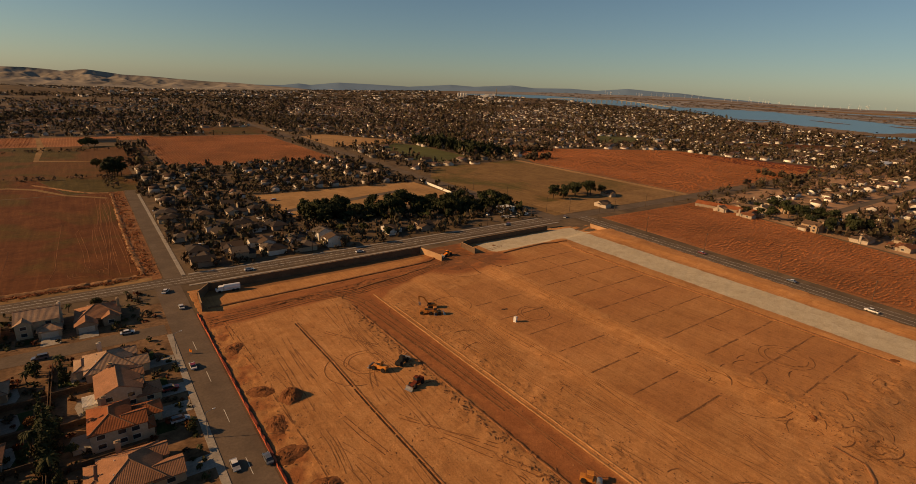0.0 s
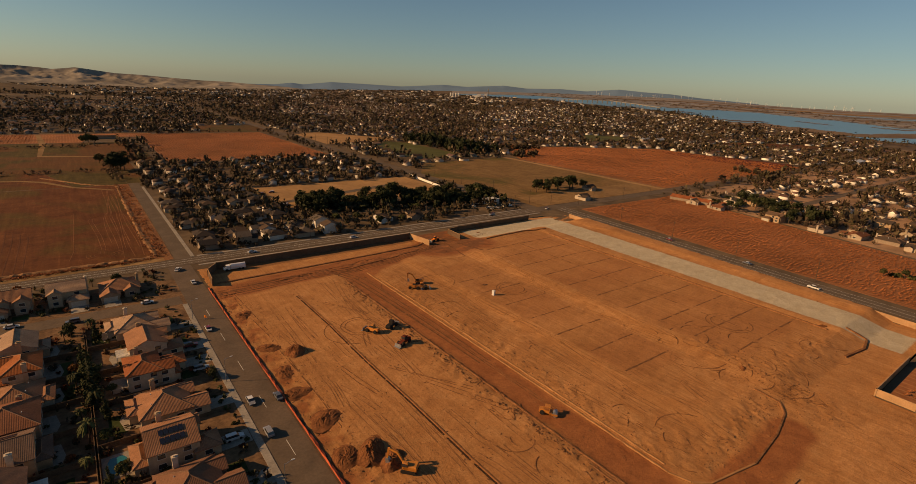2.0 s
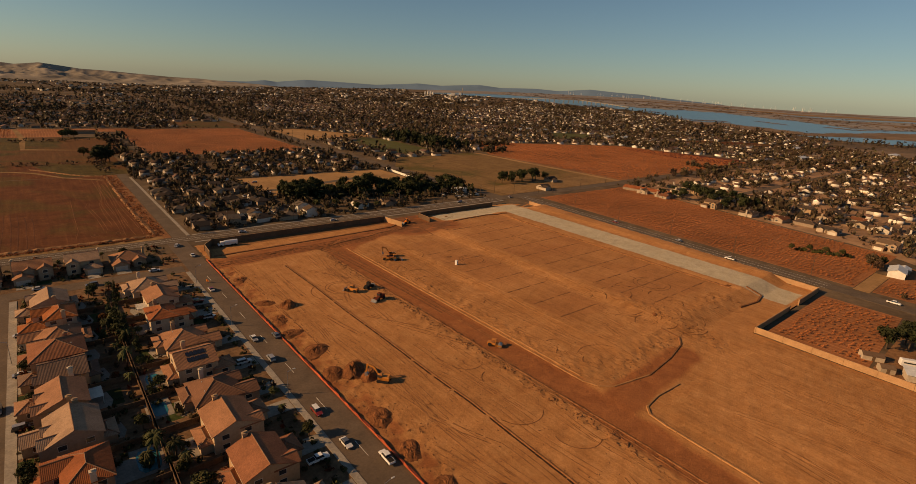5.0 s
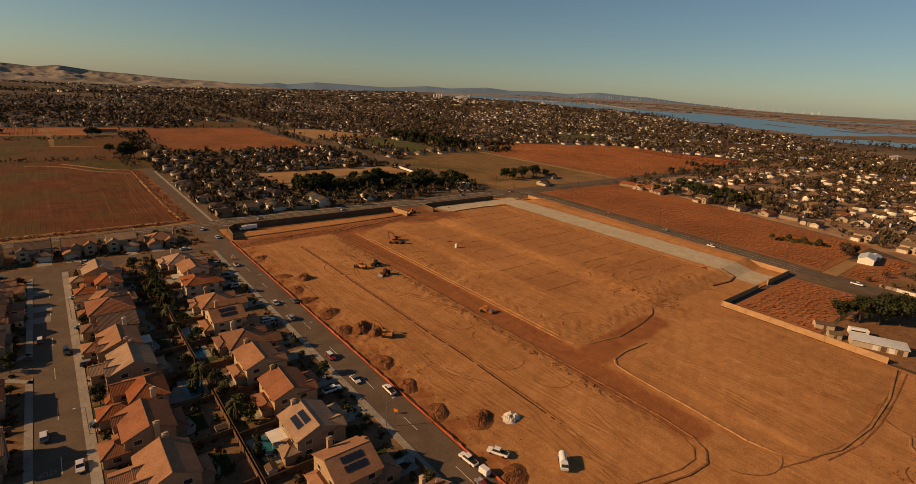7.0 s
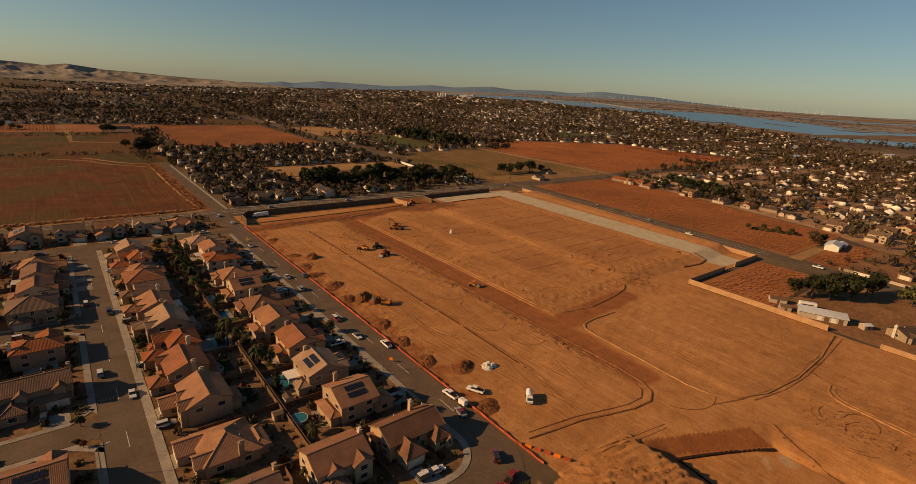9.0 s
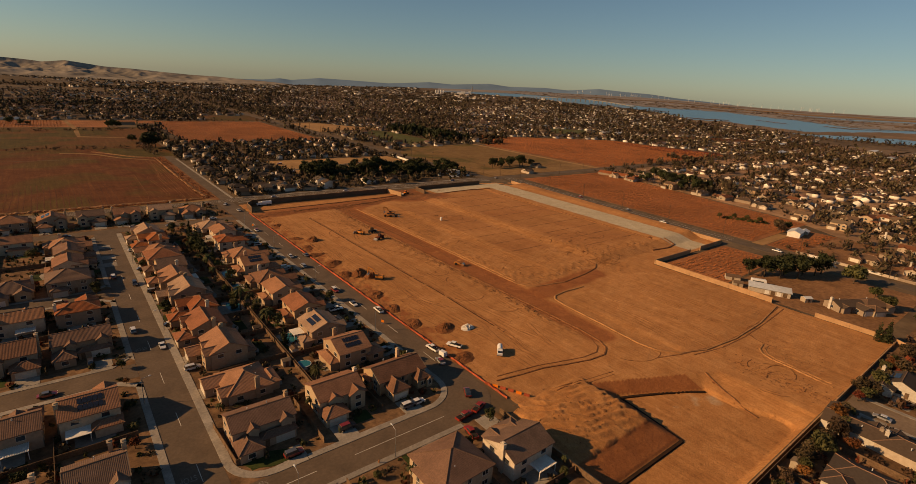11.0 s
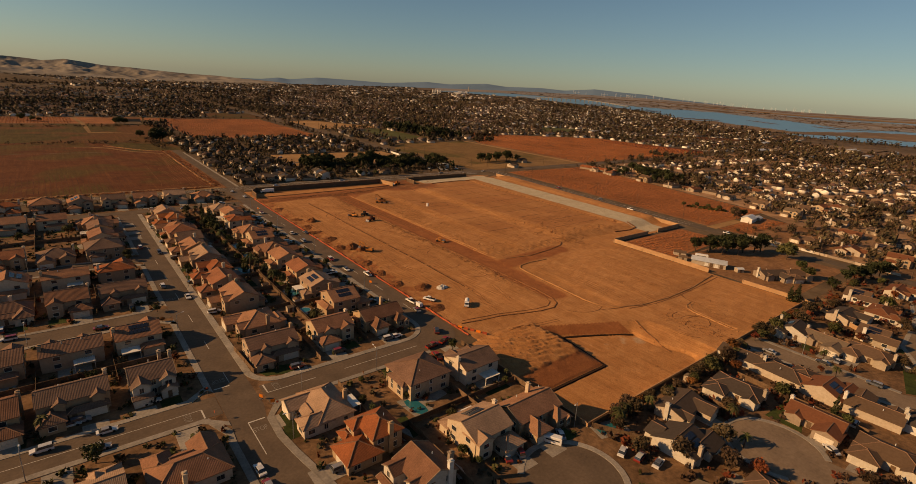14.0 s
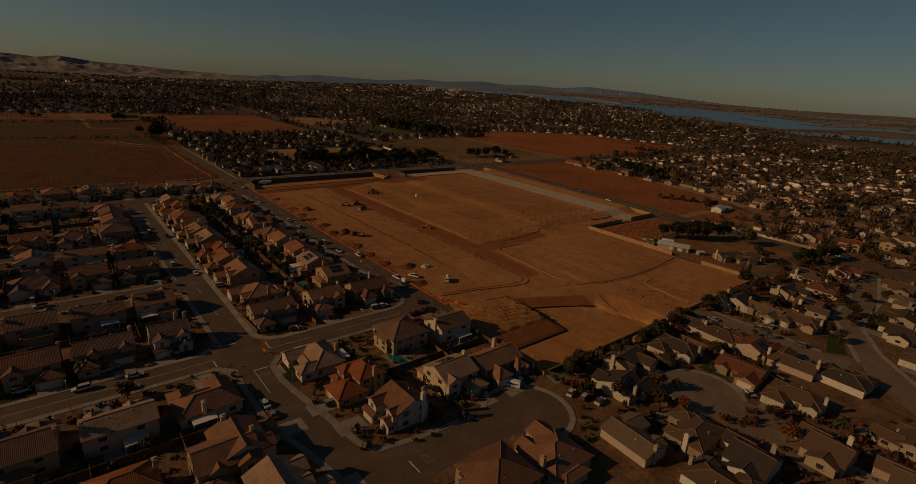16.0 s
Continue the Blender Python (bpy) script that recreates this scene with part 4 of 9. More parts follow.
polar_sheet("ground_far_pasture", -14, 4.6, 2150, 2420, lambda r, az: rise(r, az) + 0.4, PASTURE, "pale dry pastures before the hills", "field", 50, 8)
# Northern hills, tinted blue in their colour to stand for haze.
polar_sheet("backdrop_hills_north", 12, 66, 4640, 4790, ridge([12, 16.2, 17.8, 19.5, 20.6, 23.4, 26.4, 30.6, 33.7, 35, 37.5, 41.5, 43.8, 47.5, 50, 53.2, 55.9, 58.2, 61, 66], [38, 41, 44, 63, 54, 83, 80, 73, 94, 104, 95, 120, 104, 113, 103, 130, 117, 111, 90, 66], 4640, 4790, 9, 0.03), HILL_HAZE, "hills on the horizon, blue haze put into their colour", "hills", 300, 10)

# ---- roads ----
Z_ROAD = 0.05


def arc(cx, cy, r, a0, a1, n=10):
    return [(cx + r * math.cos(radians(a0 + (a1 - a0) * i / n)), cy + r * math.sin(radians(a0 + (a1 - a0) * i / n))) for i in range(n + 1)]


BLEACHED = mottled("sun_bleached_asphalt", (0.165, 0.118, 0.078), (0.235, 0.170, 0.114), 1.0, 0.1, 0.22, 0.85, 0.1)


def road(name, poly, material=None, z=Z_ROAD, label="grey-brown asphalt street"):
    return patch(name, poly, z, material or ASPHALT, label, "road")


road("road_rear", rect(-900, 900, 249.5, 261), z=0.09, material=ASPHALT_OLD, label="two-lane asphalt road behind the site")
road("road_site_street", [(18.5, 249.5)] + [(18.5, -18)] + arc(7, -20, 11.5, 0, -90)[1:] + [(-46, -31.5), (-46, -41.5)] + [(16, -41.5)] + arc(15, -29, 13, -80, 0) + [(28.6, -18), (28.6, 249.5)], label="asphalt street along the building site")
road("road_inner_street", [(-57.8, 206), (-57.8, -46), (-58.4, -54), (-58.2, -77), (-56.8, -83), (-54.7, -89), (-50, -112), (-44, -150), (-34, -150), (-40.6, -114), (-43.8, -96), (-45.4, -84), (-47.0, -74), (-48.5, -65), (-49.4, -57), (-49.0, -48), (-47.6, -41), (-47.6, 206)], z=0.06)
road("road_top_cross", rect(-240, 17, 200, 209), z=0.07)
road("road_first_cross", rect(-240, -58, 101.5, 111), z=0.07)
road("road_second_cross", rect(-240, -58, 31, 40), z=0.07)
road("road_third_cross", rect(-240, -58, -39.5, -30), z=0.07)
CUL = (4.2, -111.4)
road("road_cul_de_sac", [(-42, -117), (-30, -116)] + arc(*CUL, 12.2, 205, 500, 26) + [(-11, -105), (-30, -103.6), (-44, -101)], z=0.07, label="round asphalt cul-de-sac")
road("road_south_court", [(46, -172), (48, -150)] + arc(60, -136, 12.0, 215, -60, 20) + [(68, -160), (66, -172)], z=0.08, material=BLEACHED, label="round asphalt cul-de-sac")
road("road_south_lane", [(117, -160), (117, -102.5), (127.5, -102.5), (127.5, -150), (134, -160)], z=0.07, material=BLEACHED)
road("road_south_east", [(210, -139), (260, -128), (262, -138), (212, -149), (170, -152), (146, -164), (120, -185), (108, -240), (94, -240), (100, -190), (118, -168), (149, -154), (174, -142)], z=0.09, material=BLEACHED, label="wide curving asphalt street")
road("road_east", [(298, 250), (281.5, 9), (277, -60), (272, -300), (283, -300), (288, -60), (293, 9), (310, 250)], ASPHALT_OLD, 0.08, "asphalt road along the vineyard")
road("road_north_main", [(276, 261), (288, 261), (298, 1600), (286, 1600)], ASPHALT_OLD, 0.08, "long straight main road")
patch("ground_west_street_end", rect(22.8, 36, 490.5, 621), 0.04, OLIVE, "olive weeds beyond the road's end", "ground")
setting("pavement_west_street", Kit().prism([(31, 261.5), (32.8, 261.5), (32.8, 470), (31, 470)], 0, 0.17), CONCRETE, "pale concrete pavement with kerb", "pavement")
road("road_west_street", rect(23.6, 31, 261, 490), ASPHALT_OLD, 0.08, "asphalt road past the field")
road("road_plot_street", [(118, 362), (228, 392), (228, 400), (118, 370)], ASPHALT_OLD, 0.1, "paved stub street")
road("road_east_far", rect(470, 2000, 150, 158), ASPHALT_OLD, 0.05)


# Pavements: raised slabs with a kerb edge.
def pavement(name, poly, z=0.17):
    return setting(name, Kit().prism(poly, 0, z), CONCRETE, "pale concrete pavement with kerb", "pavement")


pavement("pavement_site_street", [(16.6, 199)] + [(16.6, -18)] + arc(7, -20, 9.6, 0, -90)[1:] + [(-29.8, -29.6), (-29.8, -31.5)] + [(7, -31.5)] + arc(7, -20, 11.5, -90, 0)[1:] + [(18.5, -18), (18.5, 199)])
pavement("pavement_inner_east", [(-47.6, 198)] + [(-47.6, -22)] + arc(-38, -22, 9.6, 180, 270, 6) + [(-30, -31.6), (-30, -29.2), (-37, -29.2)] + arc(-38, -22, 7.4, 270, 180, 6) + [(-45.2, 198)])
for k, (y0, y1) in enumerate(((113, 196), (42.5, 99), (-28, 28.5))):
    pavement("pavement_inner_west_%d" % (k + 1), [(-59.6, y0 + 3), (-57.8, y0), (-57.8, y1), (-59.6, y1 - 3)])
for k, y in enumerate((111, 40, -30)):
    pavement("pavement_cross_north_%d" % (k + 1), [(-200, y), (-64, y), (-58, y + 5), (-59.6, y + 6), (-65, y + 1.7), (-200, y + 1.7)])
    pavement("pavement_cross_south_%d" % (k + 1), [(-200, y - 11.4), (-64, y - 11.2), (-57.8, y - 16), (-57.8, y - 14), (-63, y - 9.4), (-200, y - 9.4)])
pavement("pavement_south_corner", [(-44.5, -41.5), (10, -41.5), (10, -43.2), (-43, -43.2), (-47, -48), (-47.4, -57), (-46.5, -65), (-45.0, -74), (-43.4, -84), (-41.8, -96), (-39.5, -100), (-30, -101.8), (-11, -103.2), (-11, -105), (-30, -103.6), (-41, -101.8), (-43.8, -96), (-45.4, -84), (-47.0, -74), (-48.5, -65), (-49.4, -57), (-49.0, -48)])
pavement("pavement_cul_de_sac", arc(*CUL, 12.2, 215, 500, 26) + arc(*CUL, 13.9, 500, 215, 26))
pavement("pavement_south_court", arc(60, -136, 12.0, 215, -60, 20) + arc(60, -136, 13.6, -60, 215, 20))
pavement("pavement_inner_southwest", [(-58.0, -48), (-58.4, -54), (-58.2, -77), (-56.8, -83), (-54.7, -89), (-50, -112), (-51.8, -112), (-56.5, -89), (-58.6, -83), (-60.0, -77), (-60.2, -54), (-60, -49), (-63, -41), (-62, -39.6)], 0.18)
pavement("pavement_south_lane_west", rect(115.2, 117, -160, -102.5))
pavement("pavement_south_lane_east", rect(127.5, 129.3, -150, -102.5))
pavement("pavement_south_east_north", [(210, -137.4), (260, -126.4), (260, -128), (210, -139), (174, -142), (149, -154), (132, -162), (131, -160.6), (148.6, -152.4), (173.6, -140.4)])
pavement("pavement_south_east_south", [(262, -138), (212, -149), (170, -152), (146, -164), (120, -185), (108, -240), (110, -240), (121.6, -186), (147, -165.6), (170.4, -153.7), (212.4, -150.7), (262.4, -139.6)])
pavement("pavement_rear_town", rect(34, 270, 261.2, 263))
pavement("pavement_rear_site", rect(32, 276, 246, 247.6))
for k, (x0, y0, x1, y1, w) in enumerate(((-52.6, 185, -52.6, -25, 0), (23.6, 190, 23.6, -10, 0))):
    marks = Kit()
    for yy in np.arange(y1, y0, 24.0):
        marks.box(x0 - 0.08, x0 + 0.08, yy, yy + 7, 0.05, 0.075)
    setting("trim_centre_line_%d" % (k + 1), marks, PAINT, "worn painted lane dashes", "road marking")
marks = Kit()
for y in (252.0, 255.1, 255.5, 258.6):
    marks.box(-300, 276, y - 0.07, y + 0.07, 0.09, 0.105)
setting("trim_rear_road_lines", marks, PAINT, "painted road lines", "road marking")
marks = Kit()
marks.add([(282.6, 9, 0.095), (282.8, 9, 0.095), (299.2, 250, 0.095), (299.0, 250, 0.095)], [(0, 1, 2, 3)])
marks.add([(287.1, 9, 0.095), (287.4, 9, 0.095), (304.2, 250, 0.095), (303.9, 250, 0.095)], [(0, 1, 2, 3)])
marks.add([(291.9, 9, 0.095), (292.1, 9, 0.095), (309, 250, 0.095), (308.8, 250, 0.095)], [(0, 1, 2, 3)])
setting("trim_east_road_lines", marks, PAINT, "painted road lines", "road marking")
# ---- houses ----
def window_meshes(w, h):
    f = Kit()
    for x0, x1, z0, z1 in ((-w / 2 - 0.1, w / 2 + 0.1, h, h + 0.12), (-w / 2 - 0.1, w / 2 + 0.1, -0.14, 0), (-w / 2 - 0.1, -w / 2, 0, h), (w / 2, w / 2 + 0.1, 0, h), (-0.03, 0.03, 0, h)):
        f.box(x0, x1, -0.09, 0.05, z0, z1)
    return f.mesh("window_frame", GARAGE), Kit().box(-w / 2, w / 2, -0.03, 0.04, 0, h).mesh("pane", GLASS)


WIN = {"wide": window_meshes(1.7, 1.25), "tall": window_meshes(1.0, 1.5), "slider": window_meshes(2.3, 2.0)}


PLAIN_WIN = Kit().box(-0.95, 0.95, -0.07, 0.05, -0.14, 0).box(-0.95, 0.95, -0.07, 0.05, 1.25, 1.37).box(-0.95, -0.85, -0.07, 0.05, 0, 1.25).box(0.85, 0.95, -0.07, 0.05, 0, 1.25).box(-0.85, 0.85, -0.03, 0.04, 0, 1.25).mesh("window", GARAGE)
PLAIN_WIN.materials.append(GLASS)
PLAIN_WIN.polygons.foreach_set("material_index", [0] * 24 + [1] * 6)


def add_window(house, kind, x, y, z, rz, plain=False):
    if plain:
        ob = new("window", PLAIN_WIN)
        ob.parent, ob.matrix_basis = house, pose(x, y, z, 0, 0, rz)
        return
    frame_ob = new("window", WIN[kind][0])
    frame_ob.parent = house
    frame_ob.matrix_basis = pose(x, y, z, 0, 0, rz)
    pane = new("pane", WIN[kind][1])
    pane.parent = frame_ob


def garage_door(house, x, y, w):
    k = Kit()
    for i in range(4):
        k.soft_box(x - w / 2, x + w / 2, y - 0.07, y + 0.05, 0.06 + i * 0.55, 0.58 + i * 0.55, 0.03)
    part("garage_door", k, GARAGE, house, "pale panelled garage door")


def house(w, d, h, roof, wing, bay, pitch=0.42, back=True, chimney=1, solar=0, patio=False, tile=None, wall=None, windows=True, label="", group="", simple=False):
    """A house at the origin, its front to -y. wing: side of the garage wing (-1, 1, 0); bay: side of the tall front gable."""
    tile, wall = tile or TILE, wall or STUCCO
    root = thing("house", Matrix(), label, "house", group)
    walls, roofs, low_roof, bay_roof, rear_roof = Kit(), Kit(), Kit(), Kit(), Kit()
    x0, x1, y0, y1 = -w / 2, w / 2, -d / 2, d / 2
    walls.box(x0, x1, y0, y1, 0, h)
    if roof == "hip":
        roofs.hip_roof(x0, x1, y0, y1, h, pitch)
    else:
        roofs.gable_roof(x0, x1, y0, y1, h, pitch, roof)
        walls.gable_end(x0, x1, y0, y1, h, pitch, roof)
    front = y0
    if wing:
        g0, g1 = (x1 - 6.4, x1 + 0.4) if wing > 0 else (x0 - 0.4, x0 + 6.4)
        front = y0 - 4.2
        walls.box(g0, g1, front, y0 + 1, 0, 2.9)
        if roof == "hip" and not bay:
            low_roof.hip_roof(g0, g1, front, y0 + 4, 2.9, pitch, 0.45)
        else:
            low_roof.gable_roof(g0, g1, front, y0 + (3 if h > 4 else d / 2), 2.9, pitch, "y", 0.45)
            walls.gable_end(g0, g1, front, y0 + 1, 2.9, pitch, "y")
        part("garage_roof", low_roof, tile, root)
        if windows:
            garage_door(root, (g0 + g1) / 2, front, 4.9)
    if bay:
        b0, b1 = (x1 - 4.6, x1 - 0.2) if bay > 0 else (x0 + 0.2, x0 + 4.6)
        walls.box(b0, b1, y0 - 1.3, y0 + 1, 0, h - 0.1)
        bay_roof.gable_roof(b0, b1, y0 - 1.3, 0, h - 0.1, pitch * 1.15, "y", 0.4)
        walls.gable_end(b0, b1, y0 - 1.3, y0 + 1, h - 0.1, pitch * 1.15, "y")
        part("bay_roof", bay_roof, tile, root)
        if h > 4:
            c0, c1 = (x0 + 1.2, x0 + 4.6) if bay > 0 else (x1 - 4.6, x1 - 1.2)
            walls.box(c0, c1, y0 - 0.6, y0 + 1, 2.9, h - 0.2)
            walls.gable_end(c0, c1, y0 - 0.6, y0 + 1, h - 0.2, pitch * 1.1, "y")
            part("small_gable_roof", Kit().gable_roof(c0, c1, y0 - 0.6, 0, h - 0.2, pitch * 1.1, "y", 0.35), tile, root)
        if windows:
            add_window(root, "wide", (b0 + b1) / 2, y0 - 1.3, h - 1.9, 0)
    if back:
        walls.box(x0 + 1, x0 + w * 0.6, y1 - 1, y1 + 3.0, 0, 2.8)
        rear_roof.hip_roof(x0 + 1, x0 + w * 0.6, y1 - 2.5, y1 + 3.0, 2.8, pitch * 0.9, 0.4)
        part("rear_roof", rear_roof, tile, root)
    part("wall", walls, wall, root, "painted stucco walls")
    part("roof", roofs, tile, root)
    if windows and not simple and roof != "hip":
        for u in ((x0 - 0.3, x1 + 0.3) if roof == "x" else (y0 - 0.3, y1 + 0.3)):
            part("rake_board", Kit().chevron(u, 0, (d if roof == "x" else w) / 2, 0.5, h, pitch, roof), FASCIA, root, "tan gable board")
    if chimney:
        cx = x1 + 0.25 if chimney > 0 else x0 - 0.25
        top = h + min(w, d) * 0.5 * pitch * 0.75 + 0.9
        part("chimney", Kit().box(cx - 0.45, cx + 0.45, 0.6, 2.0, 0, top).box(cx - 0.55, cx + 0.55, 0.5, 2.1, top, top + 0.18).box(cx - 0.25, cx + 0.25, 0.9, 1.7, top + 0.18, top + 0.5), wall, root)
    if windows:
        low, high = 0.95, h - 1.9
        if simple:
            for x, y, rz in ((x0 + w * 0.3 * (1 if wing >= 0 else 2.3), y0, 0), (x1, 0.0, 90), (x0, -1.8, -90), (x0, 2.4, -90), (w * 0.3, y1, 180)):
                add_window(root, "wide", x, y, low, rz, True)
        else:
            part("front_door", Kit().soft_box(-0.55, 0.55, y0 - 0.06, y0 + 0.04, 0.1, 2.2, 0.02), WOOD, root, "brown front door").location.x = 0.6 if wing < 0 else -0.6
            spots = [("wide", -w * 0.28, y1, 180), ("wide", w * 0.3, y1, 180), ("tall", x1, -d * 0.28, 90), ("wide", x0, d * 0.05, -90)]
            for kind, x, y, rz in spots:
                add_window(root, kind, x, y, high if h > 4 else low, rz)
            if h > 4:
                for kind, x, y, rz in (("tall", x1, d * 0.25, 90), ("slider", w * 0.32, y1, 180), ("tall", x0, -d * 0.3, -90), ("wide", -w * 0.05, y0, 0)):
                    add_window(root, kind, x, y, 0.5 if kind == "slider" else (high if y == y0 else low), rz)
    if solar and roof != "hip":
        # rows of panels on the slope towards the given side
        ang, mid_z = math.degrees(math.atan(pitch)), None
        for i in range(4):
            for j in range(2):
                if roof == "y":
                    u = (w / 4) * (0.75 + 0.62 * j)
                    pz = h + (w / 2 - u) * pitch + 0.28
                    m = pose(solar * u, -2.2 + i * 1.25, pz, 0, solar * ang, 0)
                    k = Kit().box(-0.8, 0.8, -0.6, 0.6, 0, 0.05)
                else:
                    u = (d / 4) * (0.75 + 0.62 * j)
                    pz = h + (d / 2 - u) * pitch + 0.28
                    m = pose(-2.2 + i * 1.25, solar * u, pz, -solar * ang, 0, 0)
                    k = Kit().box(-0.6, 0.6, -0.8, 0.8, 0, 0.05)
                part("solar_panel", k, PANEL, root, "dark solar panel").matrix_basis = m
    if patio:
        k = Kit().box(-w * 0.1 - 0.1, -w * 0.1 + 4.7, y1, y1 + 3.8, 2.6, 2.7)
        cover = part("patio_cover", k, WHITE, root, "white patio cover")
        for px in (-w * 0.1, -w * 0.1 + 4.5):
            part("post", Kit().box(px, px + 0.15, y1 + 3.5, y1 + 3.65, 0, 2.6), WHITE, cover)
    return root


def roof_lines(x0, x1, y0, y1, h, kind, pitch, over=0.5, thick=0.2):
    """Ridge and hips of a roof, as pairs of points."""
    if kind != "hip":
        half = (y1 - y0) / 2 if kind == "x" else (x1 - x0) / 2
        z = h + half * pitch + thick
        m = (y0 + y1) / 2 if kind == "x" else (x0 + x1) / 2
        return [((x0 - 0.3, m, z), (x1 + 0.3, m, z))] if kind == "x" else [((m, y0 - 0.3, z), (m, y1, z))]
    x0, x1, y0, y1, ze = x0 - over, x1 + over, y0 - over, y1 + over, h - over * pitch + thick
    half = min(x1 - x0, y1 - y0) / 2
    zr = ze + half * pitch
    if x1 - x0 >= y1 - y0:
        a, b = (x0 + half, (y0 + y1) / 2, zr), (x1 - half, (y0 + y1) / 2, zr)
        near_a, near_b = ((x0, y0, ze), (x0, y1, ze)), ((x1, y0, ze), (x1, y1, ze))
    else:
        a, b = ((x0 + x1) / 2, y0 + half, zr), ((x0 + x1) / 2, y1 - half, zr)
        near_a, near_b = ((x0, y0, ze), (x1, y0, ze)), ((x0, y1, ze), (x1, y1, ze))
    return [(a, b)] + [(a, q) for q in near_a] + [(b, q) for q in near_b]


STREET = "houses of the estate beside the site"
RANCH = "single-storey houses south and east of the site"


def block_house(blocks, label, group, tile=None, wall=None, garage=None, door=0.0, chimney=(), solar=(), cover=None, fine=False, extra=()):
    """A house out of blocks (x0, x1, y0, y1, wall height, roof kind, pitch), its front to -y; chimney: places; solar: (block, side, along, rows, columns)."""
    tile, wall = tile or TILE, wall or STUCCO
    root = thing("house", Matrix(), label, "house", group)
    walls, roofs, caps = Kit(), Kit(), Kit()
    for x0, x1, y0, y1, h, kind, pitch in blocks:
        walls.box(x0, x1, y0, y1, 0, h)
        if kind == "hip":
            roofs.hip_roof(x0, x1, y0, y1, h, pitch)
        else:
            roofs.gable_roof(x0, x1, y0, y1, h, pitch, kind)
            walls.gable_end(x0, x1, y0, y1, h, pitch, kind)
            if fine:
                for u in ((y0 - 0.3,) if kind == "y" else (x0 - 0.3, x1 + 0.3)):
                    part("rake_board", Kit().chevron(u, (x0 + x1) / 2 if kind == "y" else (y0 + y1) / 2, ((x1 - x0) if kind == "y" else (y1 - y0)) / 2, 0.5, h, pitch, kind), FASCIA, root, "painted gable board")
        for a, b in roof_lines(x0, x1, y0, y1, h, kind, pitch):
            caps.tube(a, b, 0.13, 0.13, 5)
    part("wall", walls, wall, root, "painted stucco walls")
    part("roof", roofs, tile, root)
    part("ridge_tiles", caps, RIDGE, root, "rounded ridge tiles")

    def clear(x, y, z, own):
        return not any(i != own and q[0] - 0.1 < x < q[1] + 0.1 and q[2] - 0.1 < y < q[3] + 0.1 and z < q[4] + 0.4 for i, q in enumerate(blocks))

    for i, (x0, x1, y0, y1, h, kind, pitch) in enumerate(blocks):
        sides = [((x0 + x1) / 2, y0, 0, x1 - x0, 1, 0), ((x0 + x1) / 2, y1, 180, x1 - x0, 1, 0), (x1, (y0 + y1) / 2, 90, y1 - y0, 0, 1), (x0, (y0 + y1) / 2, -90, y1 - y0, 0, 1)]
        for cx, cy, rz, length, ux, uy in sides:
            n = 1 if length < (7 if fine else 9) or group == RANCH else (2 if length < 11 or not fine else 3)
            if not fine and (length < 4 or rz == 180 and h < 4):
                continue
            for j in range(n):
                off = (j - (n - 1) / 2) * length / n
                x, y = cx + ux * off, cy + uy * off
                nx, ny = x + 0.5 * math.sin(radians(rz)), y - 0.5 * math.cos(radians(rz))
                for z in ((0.95, h - 1.9) if h > 4 and (fine or rz != 90) else (h - 1.9 if h > 4 else 0.95,)):
                    if garage and rz == 0 and abs(y - garage[1]) < 0.3 and z < 2:
                        continue
                    if clear(nx, ny, z, i) and (z > 2 or not (rz == 0 and abs(x - door) < 1.4)):
                        add_window(root, "wide" if (j + i) % 2 == 0 else "tall", x, y, z, rz, not fine)
    if garage:
        garage_door(root, garage[0], garage[1], garage[2])
    front = min(q[2] for q in blocks if q[0] < door < q[1])
    part("front_door", Kit().soft_box(door - 0.55, door + 0.55, front - 0.06, front + 0.04, 0.1, 2.2, 0.02), WOOD, root, "brown front door")
    for cx, cy, top in chimney:
        part("chimney", Kit().box(cx - 0.45, cx + 0.45, cy - 0.6, cy + 0.6, 0, top).box(cx - 0.56, cx + 0.56, cy - 0.72, cy + 0.72, top, top + 0.18).box(cx - 0.25, cx + 0.25, cy - 0.35, cy + 0.35, top + 0.18, top + 0.5), wall, root)
    for bi, side, along, rows, cols in solar:
        x0, x1, y0, y1, h, kind, pitch = blocks[bi]
        ang = math.degrees(math.atan(pitch))
        for i in range(cols):
            for j in range(rows):
                if kind == "y":
                    u = (x1 - x0) / 2 * (0.28 + 0.34 * j)
                    m = pose((x0 + x1) / 2 + side * u, along + i * 1.1, h + ((x1 - x0) / 2 - u) * pitch + 0.3, 0, side * ang, 0)
                    k = Kit().box(-0.82, 0.82, -0.5, 0.5, 0, 0.05)
                else:
                    u = (y1 - y0) / 2 * (0.28 + 0.34 * j)
                    m = pose(along + i * 1.1, (y0 + y1) / 2 + side * u, h + ((y1 - y0) / 2 - u) * pitch + 0.3, -side * ang, 0, 0)
                    k = Kit().box(-0.5, 0.5, -0.82, 0.82, 0, 0.05)
                part("solar_panel", k, PANEL, root, "dark solar panel").matrix_basis = m
    if cover:
        x0, x1, y0, y1, kind = cover
        slats = Kit()
        if kind == "slats":
            prof = [(x1, 2.46), (x0, 2.46)]
            for i in range(int((x1 - x0) / 0.45)):
                u = x0 + i * 0.45
